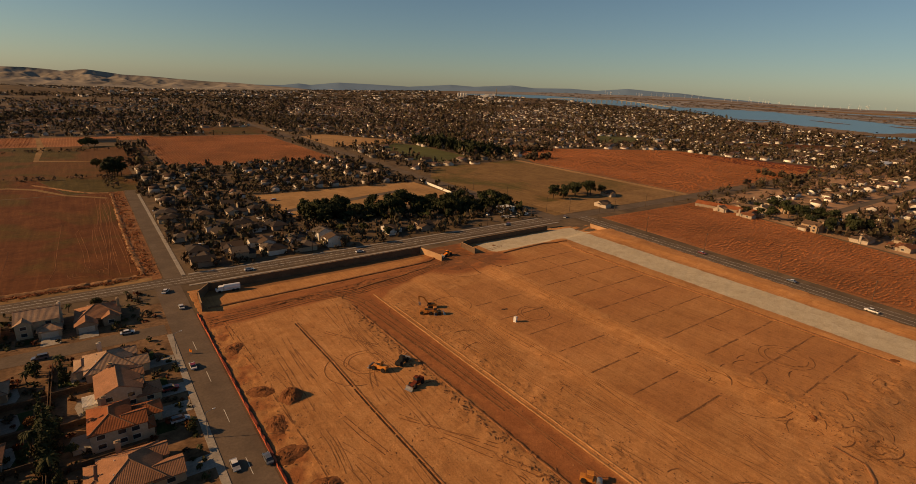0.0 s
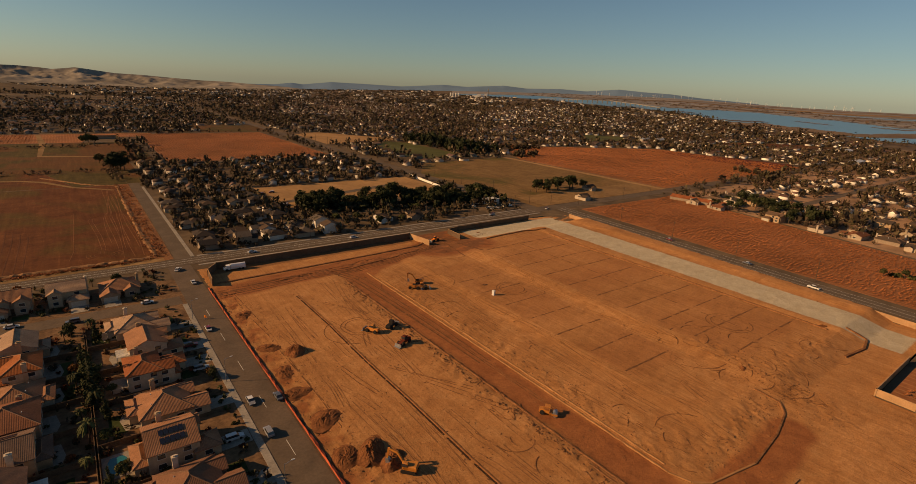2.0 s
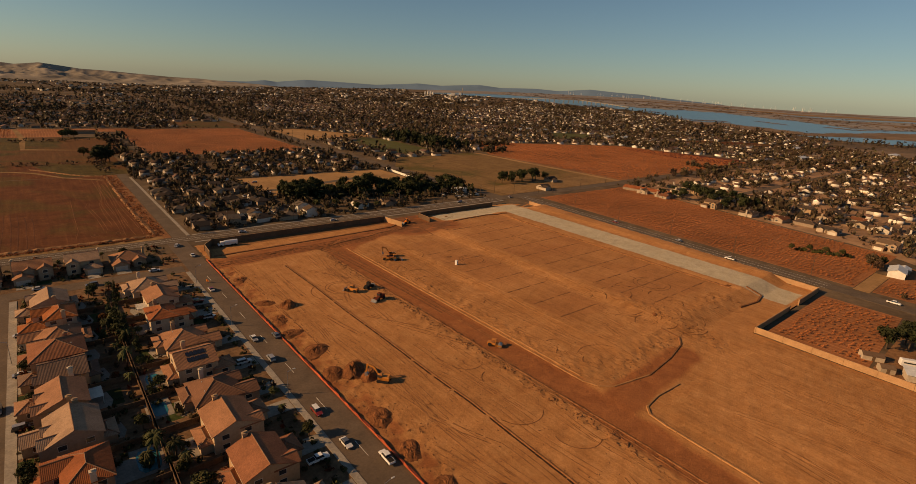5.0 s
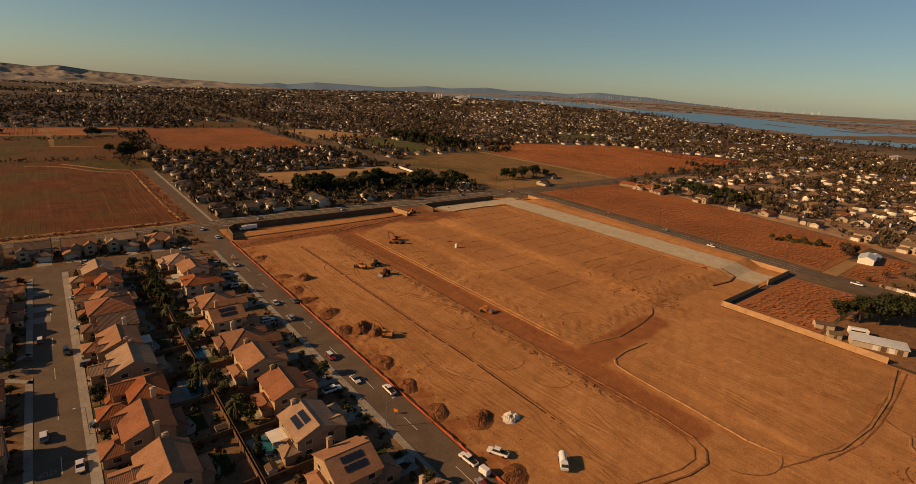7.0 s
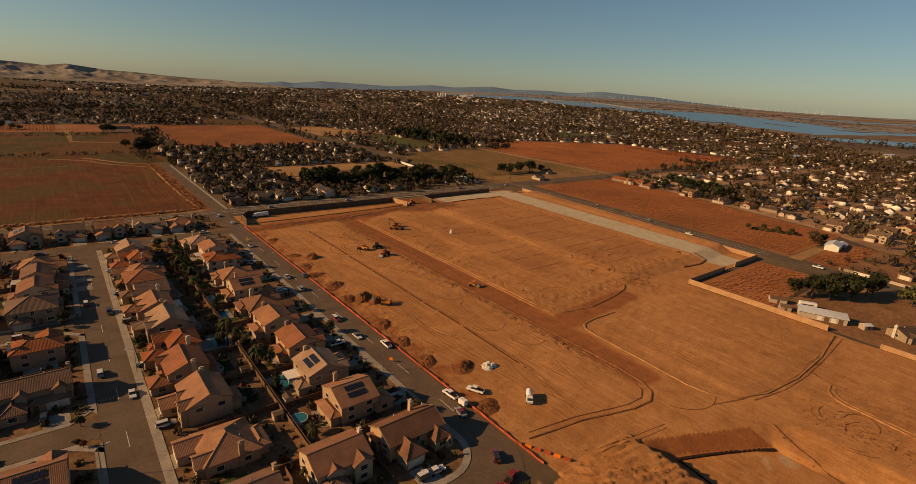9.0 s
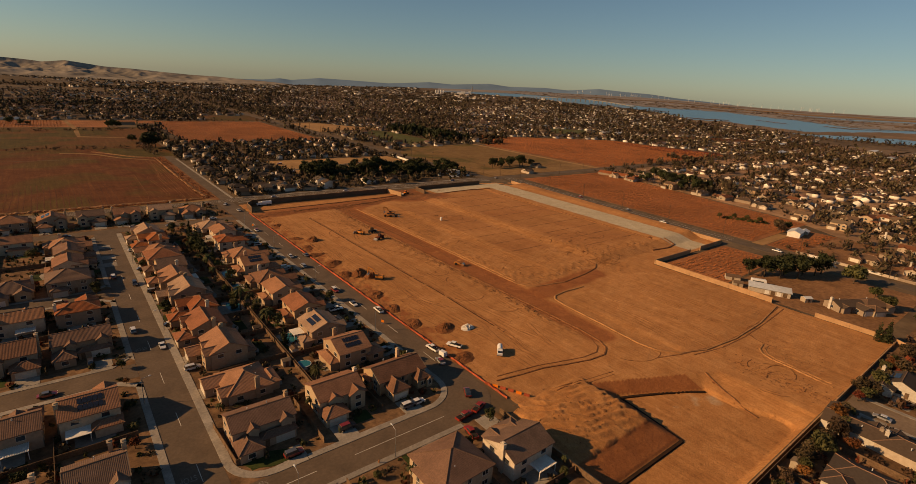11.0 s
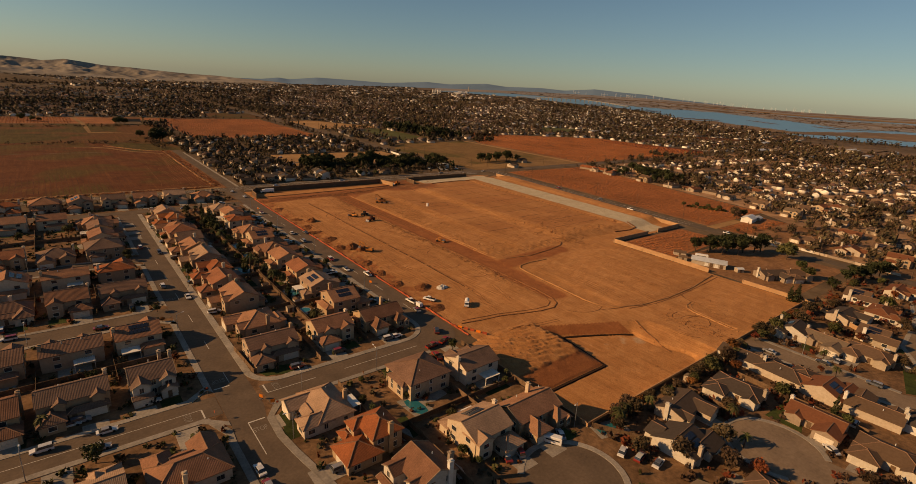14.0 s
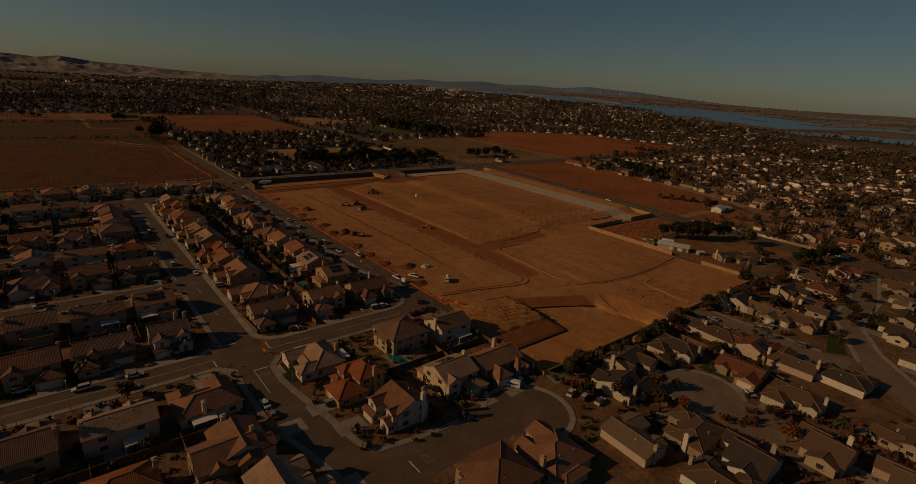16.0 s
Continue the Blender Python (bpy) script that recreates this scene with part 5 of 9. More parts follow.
                prof += [(u, 2.64), (u + 0.2, 2.64), (u + 0.2, 2.5), (u + 0.45, 2.5)]
            slats.side(prof[:-1] + [(x1, 2.5)], y0, y1)
        else:
            slats.box(x0, x1, y0, y1, 2.5, 2.62)
        c = part("patio_cover", slats, WHITE, root, "white ribbed patio cover" if kind == "slats" else "pale flat patio cover")
        for px in (x0 + 0.1, x1 - 0.25):
            part("post", Kit().box(px, px + 0.15, y1 - 0.3, y1 - 0.15, 0, 2.45), WHITE, c)
    for cx, cy, cz in extra:
        part("vent", Kit().tube((cx, cy, cz - 0.3), (cx, cy, cz + 0.35), 0.12, 0.12, 8), GREY_METAL, root)
    return root


KINDS = [
    block_house([(-6.6, 6.6, -5.4, 5.6, 5.5, "x", 0.42), (0.2, 6.8, -10.0, -4.4, 2.9, "hip", 0.42), (-6.3, -1.9, -6.8, -1.0, 5.3, "y", 0.5), (-1.9, 0.4, -6.9, -5.2, 2.7, "x", 0.4), (-5, 3, 5, 8.4, 2.8, "hip", 0.36)],
                "two-storey tan stucco house with tiled gable roof", STREET, garage=(3.5, -10.0, 4.9), door=-0.8, chimney=((6.8, 1.5, 8.3),)),
    block_house([(-6.8, 6.8, -5.2, 5.8, 5.5, "x", 0.46), (-7.0, -0.6, -10.2, -4.2, 2.9, "y", 0.42), (1.6, 6.4, -6.9, -1.2, 5.3, "y", 0.52), (-3.4, 0.2, -6.0, -1.0, 5.2, "y", 0.52), (-2, 5.5, 5, 8.6, 2.8, "hip", 0.36)],
                "two-storey stucco house with broad gabled tile roof", STREET, garage=(-3.8, -10.2, 4.9), door=0.7, chimney=((-7.0, 1.5, 8.5),)),
    block_house([(-6.4, 6.4, -5.8, 5.6, 5.6, "x", 0.42), (0.1, 6.7, -10.3, -4.6, 2.9, "hip", 0.42), (-6.2, -1.6, -7.2, -1.0, 5.4, "y", 0.5), (-6.4, -0.5, 5, 8.8, 2.8, "hip", 0.36)],
                "two-storey stucco house with solar panels on its tile roof", STREET, garage=(3.4, -10.3, 4.9), door=-0.7, chimney=((6.6, 1.5, 8.4),), solar=((0, 1, -2.6, 2, 5),), cover=(0.2, 5.4, 5.6, 9.6, "flat")),
    block_house([(-6.9, 6.9, -6.0, 6.4, 3.3, "hip", 0.46), (-7.2, -0.8, -10.4, -4.2, 2.9, "y", 0.46), (1.2, 6.2, -7.8, -2.0, 3.2, "y", 0.5), (-2.5, 5.8, 5.5, 8.8, 2.9, "hip", 0.36)],
                "single-storey stucco house with broad hipped tile roof", STREET, garage=(-4.0, -10.4, 4.9), door=0.3, chimney=((6.9, 2.0, 6.6),), extra=((2, 3, 5.0), (-3, 3.4, 4.8))),
    block_house([(-6.8, 6.8, -5.3, 5.3, 5.4, "x", 0.42), (-7.0, -0.5, -10.0, -4.3, 2.9, "hip", 0.42), (1.8, 6.3, -6.7, -1.0, 5.2, "y", 0.5), (-4.4, -0.6, -5.9, -1.0, 5.1, "y", 0.5)],
                "two-storey stucco house with tile roof and patio cover", STREET, garage=(-3.7, -10.0, 4.9), door=0.7, chimney=((6.9, 1.2, 8.2),), cover=(-4.5, 1.5, 5.3, 9.0, "slats")),
    block_house([(-6.4, 6.4, -3.0, 6.0, 5.5, "hip", 0.42), (-6.4, 0.0, -6.4, -1.0, 5.3, "y", 0.46), (0.2, 6.6, -10.2, -2.0, 2.9, "hip", 0.42), (-5.8, -1.2, -7.8, -6.0, 2.7, "hip", 0.36)],
                "two-storey stucco house with orange-red tile roof", STREET, tile=TILE_RED, garage=(3.4, -10.2, 4.9), door=-0.5, chimney=((6.4, 2.4, 8.0),)),
    block_house([(-7.2, 7.2, -6.6, 7.2, 5.6, "hip", 0.42), (4.0, 8.6, -3.0, 5.0, 4.6, "hip", 0.4), (-6.0, -0.5, -9.2, -5.5, 2.9, "hip", 0.42)],
                "two-storey beige house with brown hipped tile roof", STREET, garage=(-3.2, -9.2, 4.9), door=2.0, fine=True, extra=((2, 4, 7.0),)),
    block_house([(-6.2, 6.4, -5.6, 5.6, 5.5, "y", 0.42), (-6.8, -0.4, -10.2, -4.4, 2.9, "hip", 0.42), (1.4, 5.8, -7.0, -2.0, 5.3, "y", 0.52), (-5.4, 4.0, 5, 8.4, 2.8, "hip", 0.36)],
                "two-storey stucco house with solar panels on its steep tile roof", STREET, garage=(-3.6, -10.2, 4.9), door=0.6, chimney=((6.5, 1.5, 8.2),), solar=((0, -1, -2.4, 2, 5),)),
    # 8: long low house with twin front hips
    block_house([(-8.4, 8.0, -4.2, 5.6, 4.6, "x", 0.5), (-6.6, -1.2, -9.0, -1.0, 3.4, "hip", 0.62), (3.2, 7.4, -7.4, -1.0, 3.4, "hip", 0.66), (6.2, 8.2, -8.2, -6.4, 2.7, "y", 0.5), (-9.2, -6.0, 0.5, 5.0, 3.0, "hip", 0.46)],
                "large stucco house with long gabled roof and twin front hips", STREET, garage=(-3.9, -9.0, 4.6), door=1.2, chimney=((3.2, 4.6, 8.3),), fine=True, extra=((-3, 3, 7.2), (5.5, 2.6, 7.6))),
    # 9: white two-storey house with small front gables over porch roofs
    block_house([(-5.6, 5.6, -4.6, 5.4, 5.6, "x", 0.46), (-5.4, -1.2, -7.4, -1.0, 5.4, "y", 0.5), (1.8, 5.2, -6.0, -1.0, 5.3, "y", 0.55), (-5.6, -0.8, -8.8, -7.0, 2.7, "x", 0.36), (1.4, 5.4, -7.6, -5.6, 2.8, "y", 0.45)],
                "white two-storey house with orange-brown tile roof and porches", STREET, wall=STUCCO_PALE, garage=(-3.2, -8.8, 4.0), door=3.4, chimney=((5.7, 3.4, 8.9), (3.2, 5.4, 8.6)), fine=True, extra=((0, 2.4, 7.8),)),
    # 10: broad single-storey house with crossing hips
    block_house([(-8.2, 7.4, -3.6, 6.2, 3.4, "hip", 0.52), (-8.0, -2.0, -8.4, 0.0, 3.1, "y", 0.5), (2.4, 7.6, -8.0, 0.0, 3.1, "hip", 0.56), (-2.0, 2.4, -5.6, -2.0, 2.9, "x", 0.46)],
                "broad single-storey house with crossing tile roofs", STREET, garage=(-5.0, -8.4, 4.9), door=0.2, chimney=((1.5, 6.3, 6.4),), fine=True, cover=(-1.0, 5.0, 6.2, 9.6, "flat"), extra=((-4, 3, 5.2),)),
    # 11: two-storey house behind a long low hipped garage
    block_house([(-5.4, 5.0, -2.4, 6.0, 5.6, "hip", 0.46), (-5.6, -1.4, -4.4, 1.0, 5.4, "hip", 0.5), (-1.6, 7.0, -10.2, -1.0, 3.0, "hip", 0.46), (-6.0, -2.0, -6.4, -4.0, 2.7, "hip", 0.4)],
                "two-storey house with red-brown tiles behind a low garage wing", STREET, tile=TILE_RED, garage=(3.0, -10.2, 4.9), door=-1.8, chimney=((5.2, 2.4, 8.6),), fine=True, extra=((0, 3.4, 7.6),)),
    # 12: long two-storey house parallel to the street with dormer gables
    block_house([(-8.2, 7.6, -3.8, 5.4, 5.4, "x", 0.44), (-8.0, -2.6, -9.4, -2.0, 2.9, "hip", 0.46), (-4.6, -2.2, -5.0, -1.0, 5.2, "y", 0.6), (3.6, 6.2, -5.0, -1.0, 5.2, "y", 0.6), (-1.8, 6.8, -6.4, -3.4, 2.7, "hip", 0.36)],
                "long two-storey house with brown tile roof and dormer gables", STREET, garage=(4.0, -6.4, 4.9), door=-0.6, chimney=((7.4, 2.6, 8.2),), cover=(-5.6, -0.2, 5.4, 9.2, "slats"), extra=((-3, 1.6, 7.4), (2, 1.8, 7.4))),
]
RANCHES = [
    block_house([(-7.4, 7.0, -4.0, 4.6, 2.9, "x", 0.36), (1.0, 7.4, -8.4, -2.0, 2.8, "y", 0.38), (-6.4, -2.6, -5.4, 0.0, 2.8, "y", 0.4)], "single-storey pale house with brown shingle roof", RANCH, tile=SHINGLE, wall=STUCCO_PALE, garage=(4.2, -8.4, 4.6), door=-0.8, chimney=((-7.5, 1.0, 5.4),), extra=((-2, 2, 4.2),)),
    block_house([(-7.6, 7.2, -4.4, 5.0, 2.9, "hip", 0.38), (-7.8, -1.4, -8.8, -2.0, 2.8, "hip", 0.38), (3.0, 6.8, -5.8, 0.0, 2.8, "y", 0.42)], "single-storey house with hipped shingle roof", RANCH, tile=SHINGLE, wall=STUCCO_PALE, garage=(-4.6, -8.8, 4.6), door=1.2, chimney=((7.3, 0.5, 5.2),), extra=((0, 3, 4.4),)),
    block_house([(-5.8, 5.8, -5.0, 5.2, 3.0, "y", 0.42), (-7.4, -1.0, -8.6, -1.0, 2.8, "y", 0.4), (4.6, 8.4, -2.6, 4.2, 2.8, "x", 0.38)], "single-storey gabled house with shingle roof", RANCH, tile=SHINGLE, wall=STUCCO_PALE, garage=(-4.2, -8.6, 4.6), door=2.2, chimney=((-5.9, 2.6, 5.6),), solar=((0, -1, -1.5, 2, 4),)),
    block_house([(-6.2, 6.2, -4.2, 4.8, 5.2, "x", 0.38), (-6.6, -0.2, -8.2, -3.4, 2.8, "hip", 0.38), (1.4, 5.6, -5.4, 0.0, 5.0, "y", 0.45)], "two-storey stucco house with brown roof", RANCH, tile=SHINGLE, wall=STUCCO, garage=(-3.4, -8.2, 4.6), door=0.6, chimney=((6.3, 0.5, 8.0),)),
]
TOWN_G = "houses of the town north of the road"
TOWNS = [
    house(10, 9, 3.0, "hip", 1, 0, pitch=0.45, back=False, chimney=0, wall=STUCCO_PALE, tile=TOWN_ROOF, windows=False, label="small town house with dark hipped roof", group=TOWN_G),
    house(11, 8.5, 3.0, "x", -1, 0, pitch=0.42, back=False, chimney=0, wall=STUCCO_PALE, tile=TOWN_ROOF, windows=False, label="small town house with gabled shingle roof", group=TOWN_G),
    house(9.5, 8, 5.0, "y", 1, 0, pitch=0.4, back=False, chimney=0, wall=STUCCO_PALE, tile=TOWN_ROOF, windows=False, label="two-storey town house with dark roof", group=TOWN_G),
]
FACE = {"s": 0, "e": 90, "n": 180, "w": -90}
placed = {}
taken = []


def put_house(templates, i, x, y, face, turn=0.0):
    """The first use of a template is the template itself; later ones are copies."""
    base = templates[i % len(templates)]
    m = pose(x, y, 0.03, 0, 0, FACE[face] + turn)
    taken.append((x, y, 9.5))
    if base.name not in placed:
        placed[base.name] = True
        base.matrix_basis = m
        return base
    return copy_thing(base, m)


near = []
# Along the street beside the site, fronts to the site.
for i, (y, k) in enumerate(zip((183, 163, 145, 124, 104, 86, 67, 47, 27, 8), (3, 4, 5, 3, 7, 3, 0, 0, 2, 7))):
    near.append((k, -1.0 + (0.8 if i % 2 else -0.6), y, "e"))
near += [(8, 6.0, -13.5, "s"), (4, -14.5, -13.0, "s"), (12, -36.0, -15.0, "s")]
# Along the inner street, its east side.
for y, k in zip((180, 164, 148, 133, 118, 102, 85, 66.5, 50, 30, 8), (0, 5, 3, 6, 7, 4, 1, 5, 0, 1, 3)):
    near.append((k, -34.5 + (0.5 if k % 2 else -0.5), y, "w"))
# Blocks west of the inner street.
near += [(3, -70.5, 178, "e"), (4, -70, 159, "e"), (0, -70.5, 140.5, "e"), (6, -71.5, 120, "s")]
for i, x in enumerate((-90, -108, -126, -144, -162)):
    near += [(i, x, 186, "n"), (i + 3, x, 121, "s")]
for i, x in enumerate((-70, -88, -106, -125, -143, -161)):
    near += [((5, 12, 7, 0, 3, 12)[i], x, 85, "n"), ((12, 2, 10, 4, 1, 6)[i], x, 57.5, "s"), ((2, 12, 0, 5, 8, 7)[i], x - 1, 14, "n"), ((9, 12, 0, 12, 2, 3)[i], x - 1.5, -16, "s")]
for i, x in enumerate((-71, -91, -110, -129, -148)):
    near += [((10, 12, 1, 4, 0)[i], x, -59.5, "n"), ((4, 5, 6, 7, 1)[i], x - 2, -86.5, "s")]
near += [(0, -69, -84, "e"), (1, -66, -104, "e"), (3, -62, -122, "e")]
for i, x in enumerate((-165, -147, -129, -111, -93, -75, -57, -39, -21, -3)):
    near.append(((i + 2) % 8, x, 228 - (i % 2) * 1.5, "s"))
# South of the cross street.
near += [(10, -36, -54.5, "w"), (11, -30.5, -73, "w"), (9, -27.5, -92, "w"), (6, -5.0, -56, "n"), (4, 13.6, -60.4, "n"), (2, -6.0, -87, "s"), (8, 11.6, -89, "s"), (6, -24, -128, "n"), (3, -6, -130, "n")]
for k, x, y, face in near:
    put_house(KINDS, k, x, y, face, random.uniform(-1, 1))
# Older houses south and south-east.
SOUTH = ((53, -112, "s"), (78, -118, "w"), (37, -121, "e"), (17, -138, "e"), (34, -147, "n"), (36, -161, "n"), (82, -139, "w"), (80, -157, "w"), (58, -172, "n"),
         (103, -108.5, "e"), (103, -122, "e"), (103, -135, "e"), (103, -148, "e"), (107, -162, "e"), (145, -111, "w"), (145.5, -122.5, "w"), (148, -136, "w"),
         (171, -132, "s"), (184, -118, "s"), (205, -127, "s"), (220, -114, "s"), (249, -124, "s"), (152, -178, "w"), (172, -166, "n"), (196, -162, "n"), (220, -160, "n"), (244, -152, "n"),
         (160, -198, "w"), (20, -160, "e"), (60, -190, "n"), (84, -186, "n"))
put_house(RANCHES, 0, 214, -76, "s", -28)
put_house(RANCHES, 1, 226, -83, "s", -28)
for i, (x, y, f) in enumerate(SOUTH):
    put_house(RANCHES[:3], i, x, y, f, random.uniform(-5, 5))
# East of the vineyard: lots along the nearest side singly, the rest together.
rng = random.Random(11)
rest, rest_town = [], []
for ix in range(0, 26):
    for iy in range(0, 22):
        x, y = 436 + ix * 20 + rng.uniform(-6, 6), -270 + iy * 22.5 + rng.uniform(-7, 7)
        if y < -150 and x < 470 or 140 < y < 165 or (y > 215 and x < 900) or (x > 800 and y > 190) or rng.random() < 0.12:
            continue
        if x < 505:
            put_house(RANCHES, rng.choice((0, 1, 2, 0, 1, 3)), x, y, rng.choice("snew"), rng.uniform(-8, 8))
        else:
            rest.append((x, y, 0.0))
for i, (x, y, f) in enumerate(((318, -60, "w"), (318, -85, "w"), (318, -110, "w"), (318, -135, "w"), (345, -66, "s"), (345, -96, "s"), (345, -126, "s"), (375, -70, "w"), (378, -100, "w"), (380, -130, "n"), (405, -20, "w"), (408, -50, "s"),
                               (405, -80, "n"), (410, -110, "s"), (412, 8, "w"), (405, -140, "w"), (330, -165, "w"), (360, -165, "w"), (390, -170, "w"), (350, -195, "n"), (318, -190, "w"))):
    put_house(RANCHES, i + 1, x, y, f, rng.uniform(-8, 8))
# The town north of the rear road.
for ix in range(14):
    for iy in range(20):
        x, y = 44 + ix * 17.5 + rng.uniform(-1.5, 1.5), 274 + iy * 16.5 + rng.uniform(-1.5, 1.5)
        if iy % 3 == 2 or ix % 5 == 4 and iy > 3:
            continue
        if x > 122 and y < 432 or x > 268 or y > 592:
            continue
        if x > 108 and 300 < y < 345:
            continue
        if y < 400:
            put_house(TOWNS, rng.choice((0, 1, 2, 1)), x, y, rng.choice("snew"), rng.uniform(-8, 8))
        else:
            rest_town.append((x, y, 0.0))
for x, y, f in ((157, 283, "s"), (180, 281, "s"), (395, 296, "s"), (352, 268, "s")):
    put_house(TOWNS, 1, x, y, f)



def l_house(h):
    """Walls and roof of a plain L-shaped house, for streets too far off to count."""
    w = Kit().box(-6, 6, -4.5, 4.5, 0, h).box(0.5, 6.2, -8, -4, 0, h)
    r = Kit().hip_roof(-6, 6, -4.5, 4.5, h, 0.42).gable_roof(0.5, 6.2, -8, 0, h, 0.4, "y", 0.4)
    return w, r


lw, lr = l_house(3.0)
pv, pr = Kit().box(-5, 5, -4, 4, 0, 3.2), Kit().gable_roof(-5, 5, -4, 4, 3.2, 0.4, "x", 0.4, 0.15)
pv.gable_end(-5, 5, -4, 4, 3.2, 0.4, "x")
g = np.random.default_rng(17)
for name, places, roof_mat, wall_mat, lo, hi in (("house", rest, EAST_ROOF, EAST_WALL, 0.62, 1.0), ("town_house", rest_town, FAR_ROOF, FAR_WALL, 0.62, 0.85)):
    places = np.array(places)
    pick = g.random(len(places)) < 0.45
    for kind, w, r, sel in (("hipped", lw, lr, pick), ("gabled", pv, pr, ~pick)):
        p = places[sel]
        turns = g.integers(0, 4, len(p)) * 1.5708 + g.normal(0, 0.16, len(p))
        size = np.stack([g.uniform(lo, hi, len(p)), g.uniform(lo, hi, len(p)), g.uniform(0.85, 1.3, len(p))], 1)
        mass(name + "_walls", w.v, w.f, p, size, turns, wall_mat, "pale walls of %s outlying houses" % kind, "houses")
        mass(name + "_roofs", r.v, r.f, p, size, turns, roof_mat, "brown roofs of %s outlying houses" % kind, "roofs")
# ---- trees ----
def leaf_cloud(seed, lumps, n, size, squash=1.0):
    """Leaf clumps over some lumps (x, y, z, radius): small bent faces at all angles, with gaps."""
    g = np.random.default_rng(seed)
    k = Kit()
    total = sum(l[3] ** 2 for l in lumps)
    for x, y, z, r in lumps:
        for _ in range(max(6, int(n * r * r / total))):
            d = g.normal(size=3)
            d /= np.linalg.norm(d)
            c = np.array([x, y, z]) + d * r * g.uniform(0.55, 1.08) * np.array([1, 1, squash])
            a = g.normal(size=3)
            a = a - d * (a @ d) * 0.6
            a /= np.linalg.norm(a)
            b = np.cross(d + 0.5 * g.normal(size=3), a)
            b /= np.linalg.norm(b) + 1e-6
            s = size * g.uniform(0.6, 1.4)
            k.add([c - a * s, c + b * s * 0.6, c + a * s, c - b * s * 0.6 - d * s * 0.4], [(0, 1, 2), (0, 2, 3)])
    return k


def trunk_kit(h, r, lean=0.3, limbs=4, seed=0):
    g = random.Random(seed)
    k = Kit().tube((0, 0, -0.1), (lean * 0.4, 0, h * 0.55), r, r * 0.7).tube((lean * 0.4, 0, h * 0.55), (lean, 0.1, h), r * 0.7, r * 0.25)
    for i in range(limbs):
        a = 6.28 * i / limbs + g.uniform(-0.5, 0.5)
        z0 = h * g.uniform(0.4, 0.7)
        k.tube((lean * 0.4, 0, z0), (math.cos(a) * h * 0.35, math.sin(a) * h * 0.35, z0 + h * 0.35), r * 0.4, r * 0.12, 6)
    return k


def round_tree(seed, h, r, material, label, group):
    g = random.Random(seed)
    root = thing("tree", Matrix(), label, "tree", group)
    part("trunk", trunk_kit(h * 0.7, h * 0.035, g.uniform(-0.4, 0.4), 4, seed), BARK, root)
    lumps = [(0, 0, h * 0.68, r * 0.7)]
    for i in range(7):
        a = 6.28 * i / 7 + g.uniform(-0.4, 0.4)
        lumps.append((math.cos(a) * r * g.uniform(0.4, 0.7), math.sin(a) * r * g.uniform(0.4, 0.7), h * g.uniform(0.45, 0.85), r * g.uniform(0.3, 0.5)))
    part("crown", leaf_cloud(seed, lumps, 620, r * 0.13, 0.85), material, root)
    return root


def tall_tree(seed, h, r, material, label, group):
    g = random.Random(seed)
    root = thing("tree", Matrix(), label, "tree", group)
    part("trunk", Kit().tube((0, 0, -0.1), (0.1, 0, h * 0.9), h * 0.022, h * 0.006), BARK, root)
    lumps = []
    for i in range(9):
        u = i / 8
        a = g.uniform(0, 6.28)
        w = r * (1.05 - 0.85 * u)
        lumps.append((math.cos(a) * w * 0.35, math.sin(a) * w * 0.35, h * (0.12 + 0.8 * u), w * g.uniform(0.7, 1.0)))
    part("crown", leaf_cloud(seed, lumps, 560, r * 0.2, 1.2), material, root)
    return root


def palm_tree(seed, h, label, group):
    g = random.Random(seed)
    root = thing("palm_tree", Matrix(), label, "palm", group)
    part("trunk", Kit().tube((0, 0, -0.1), (0.15, 0, h * 0.5), 0.24, 0.19).tube((0.15, 0, h * 0.5), (0.1, 0.1, h), 0.19, 0.22), BARK, root)
    k = Kit()
    for i in range(26):
        a, up = g.uniform(0, 6.28), g.uniform(-0.5, 1.1)
        length = g.uniform(1.7, 2.5)
        pts = []
        for j in range(5):
            u = j / 4
            pts.append(Vector((0.1 + math.cos(a) * length * u * 0.95, 0.1 + math.sin(a) * length * u * 0.95, h + 0.1 + up * length * u * 0.7 - 1.25 * u * u * length * 0.6)))
        side = Vector((-math.sin(a), math.cos(a), 0))
        for j in range(4):
            w0, w1 = 0.28 * math.sin(3.14 * (0.12 + 0.82 * j / 4)) + 0.05, 0.28 * math.sin(3.14 * (0.12 + 0.82 * (j + 1) / 4)) + 0.04
            drop = Vector((0, 0, -0.12))
            k.add([pts[j] - side * w0 + drop, pts[j], pts[j] + side * w0 + drop, pts[j + 1] - side * w1 + drop, pts[j + 1], pts[j + 1] + side * w1 + drop], [(0, 1, 4, 3), (1, 2, 5, 4)])
    part("crown", k, LEAF, root, "drooping green fronds")
    return root


GARDEN, BELT = "garden trees among the houses", "trees of the dark belt"
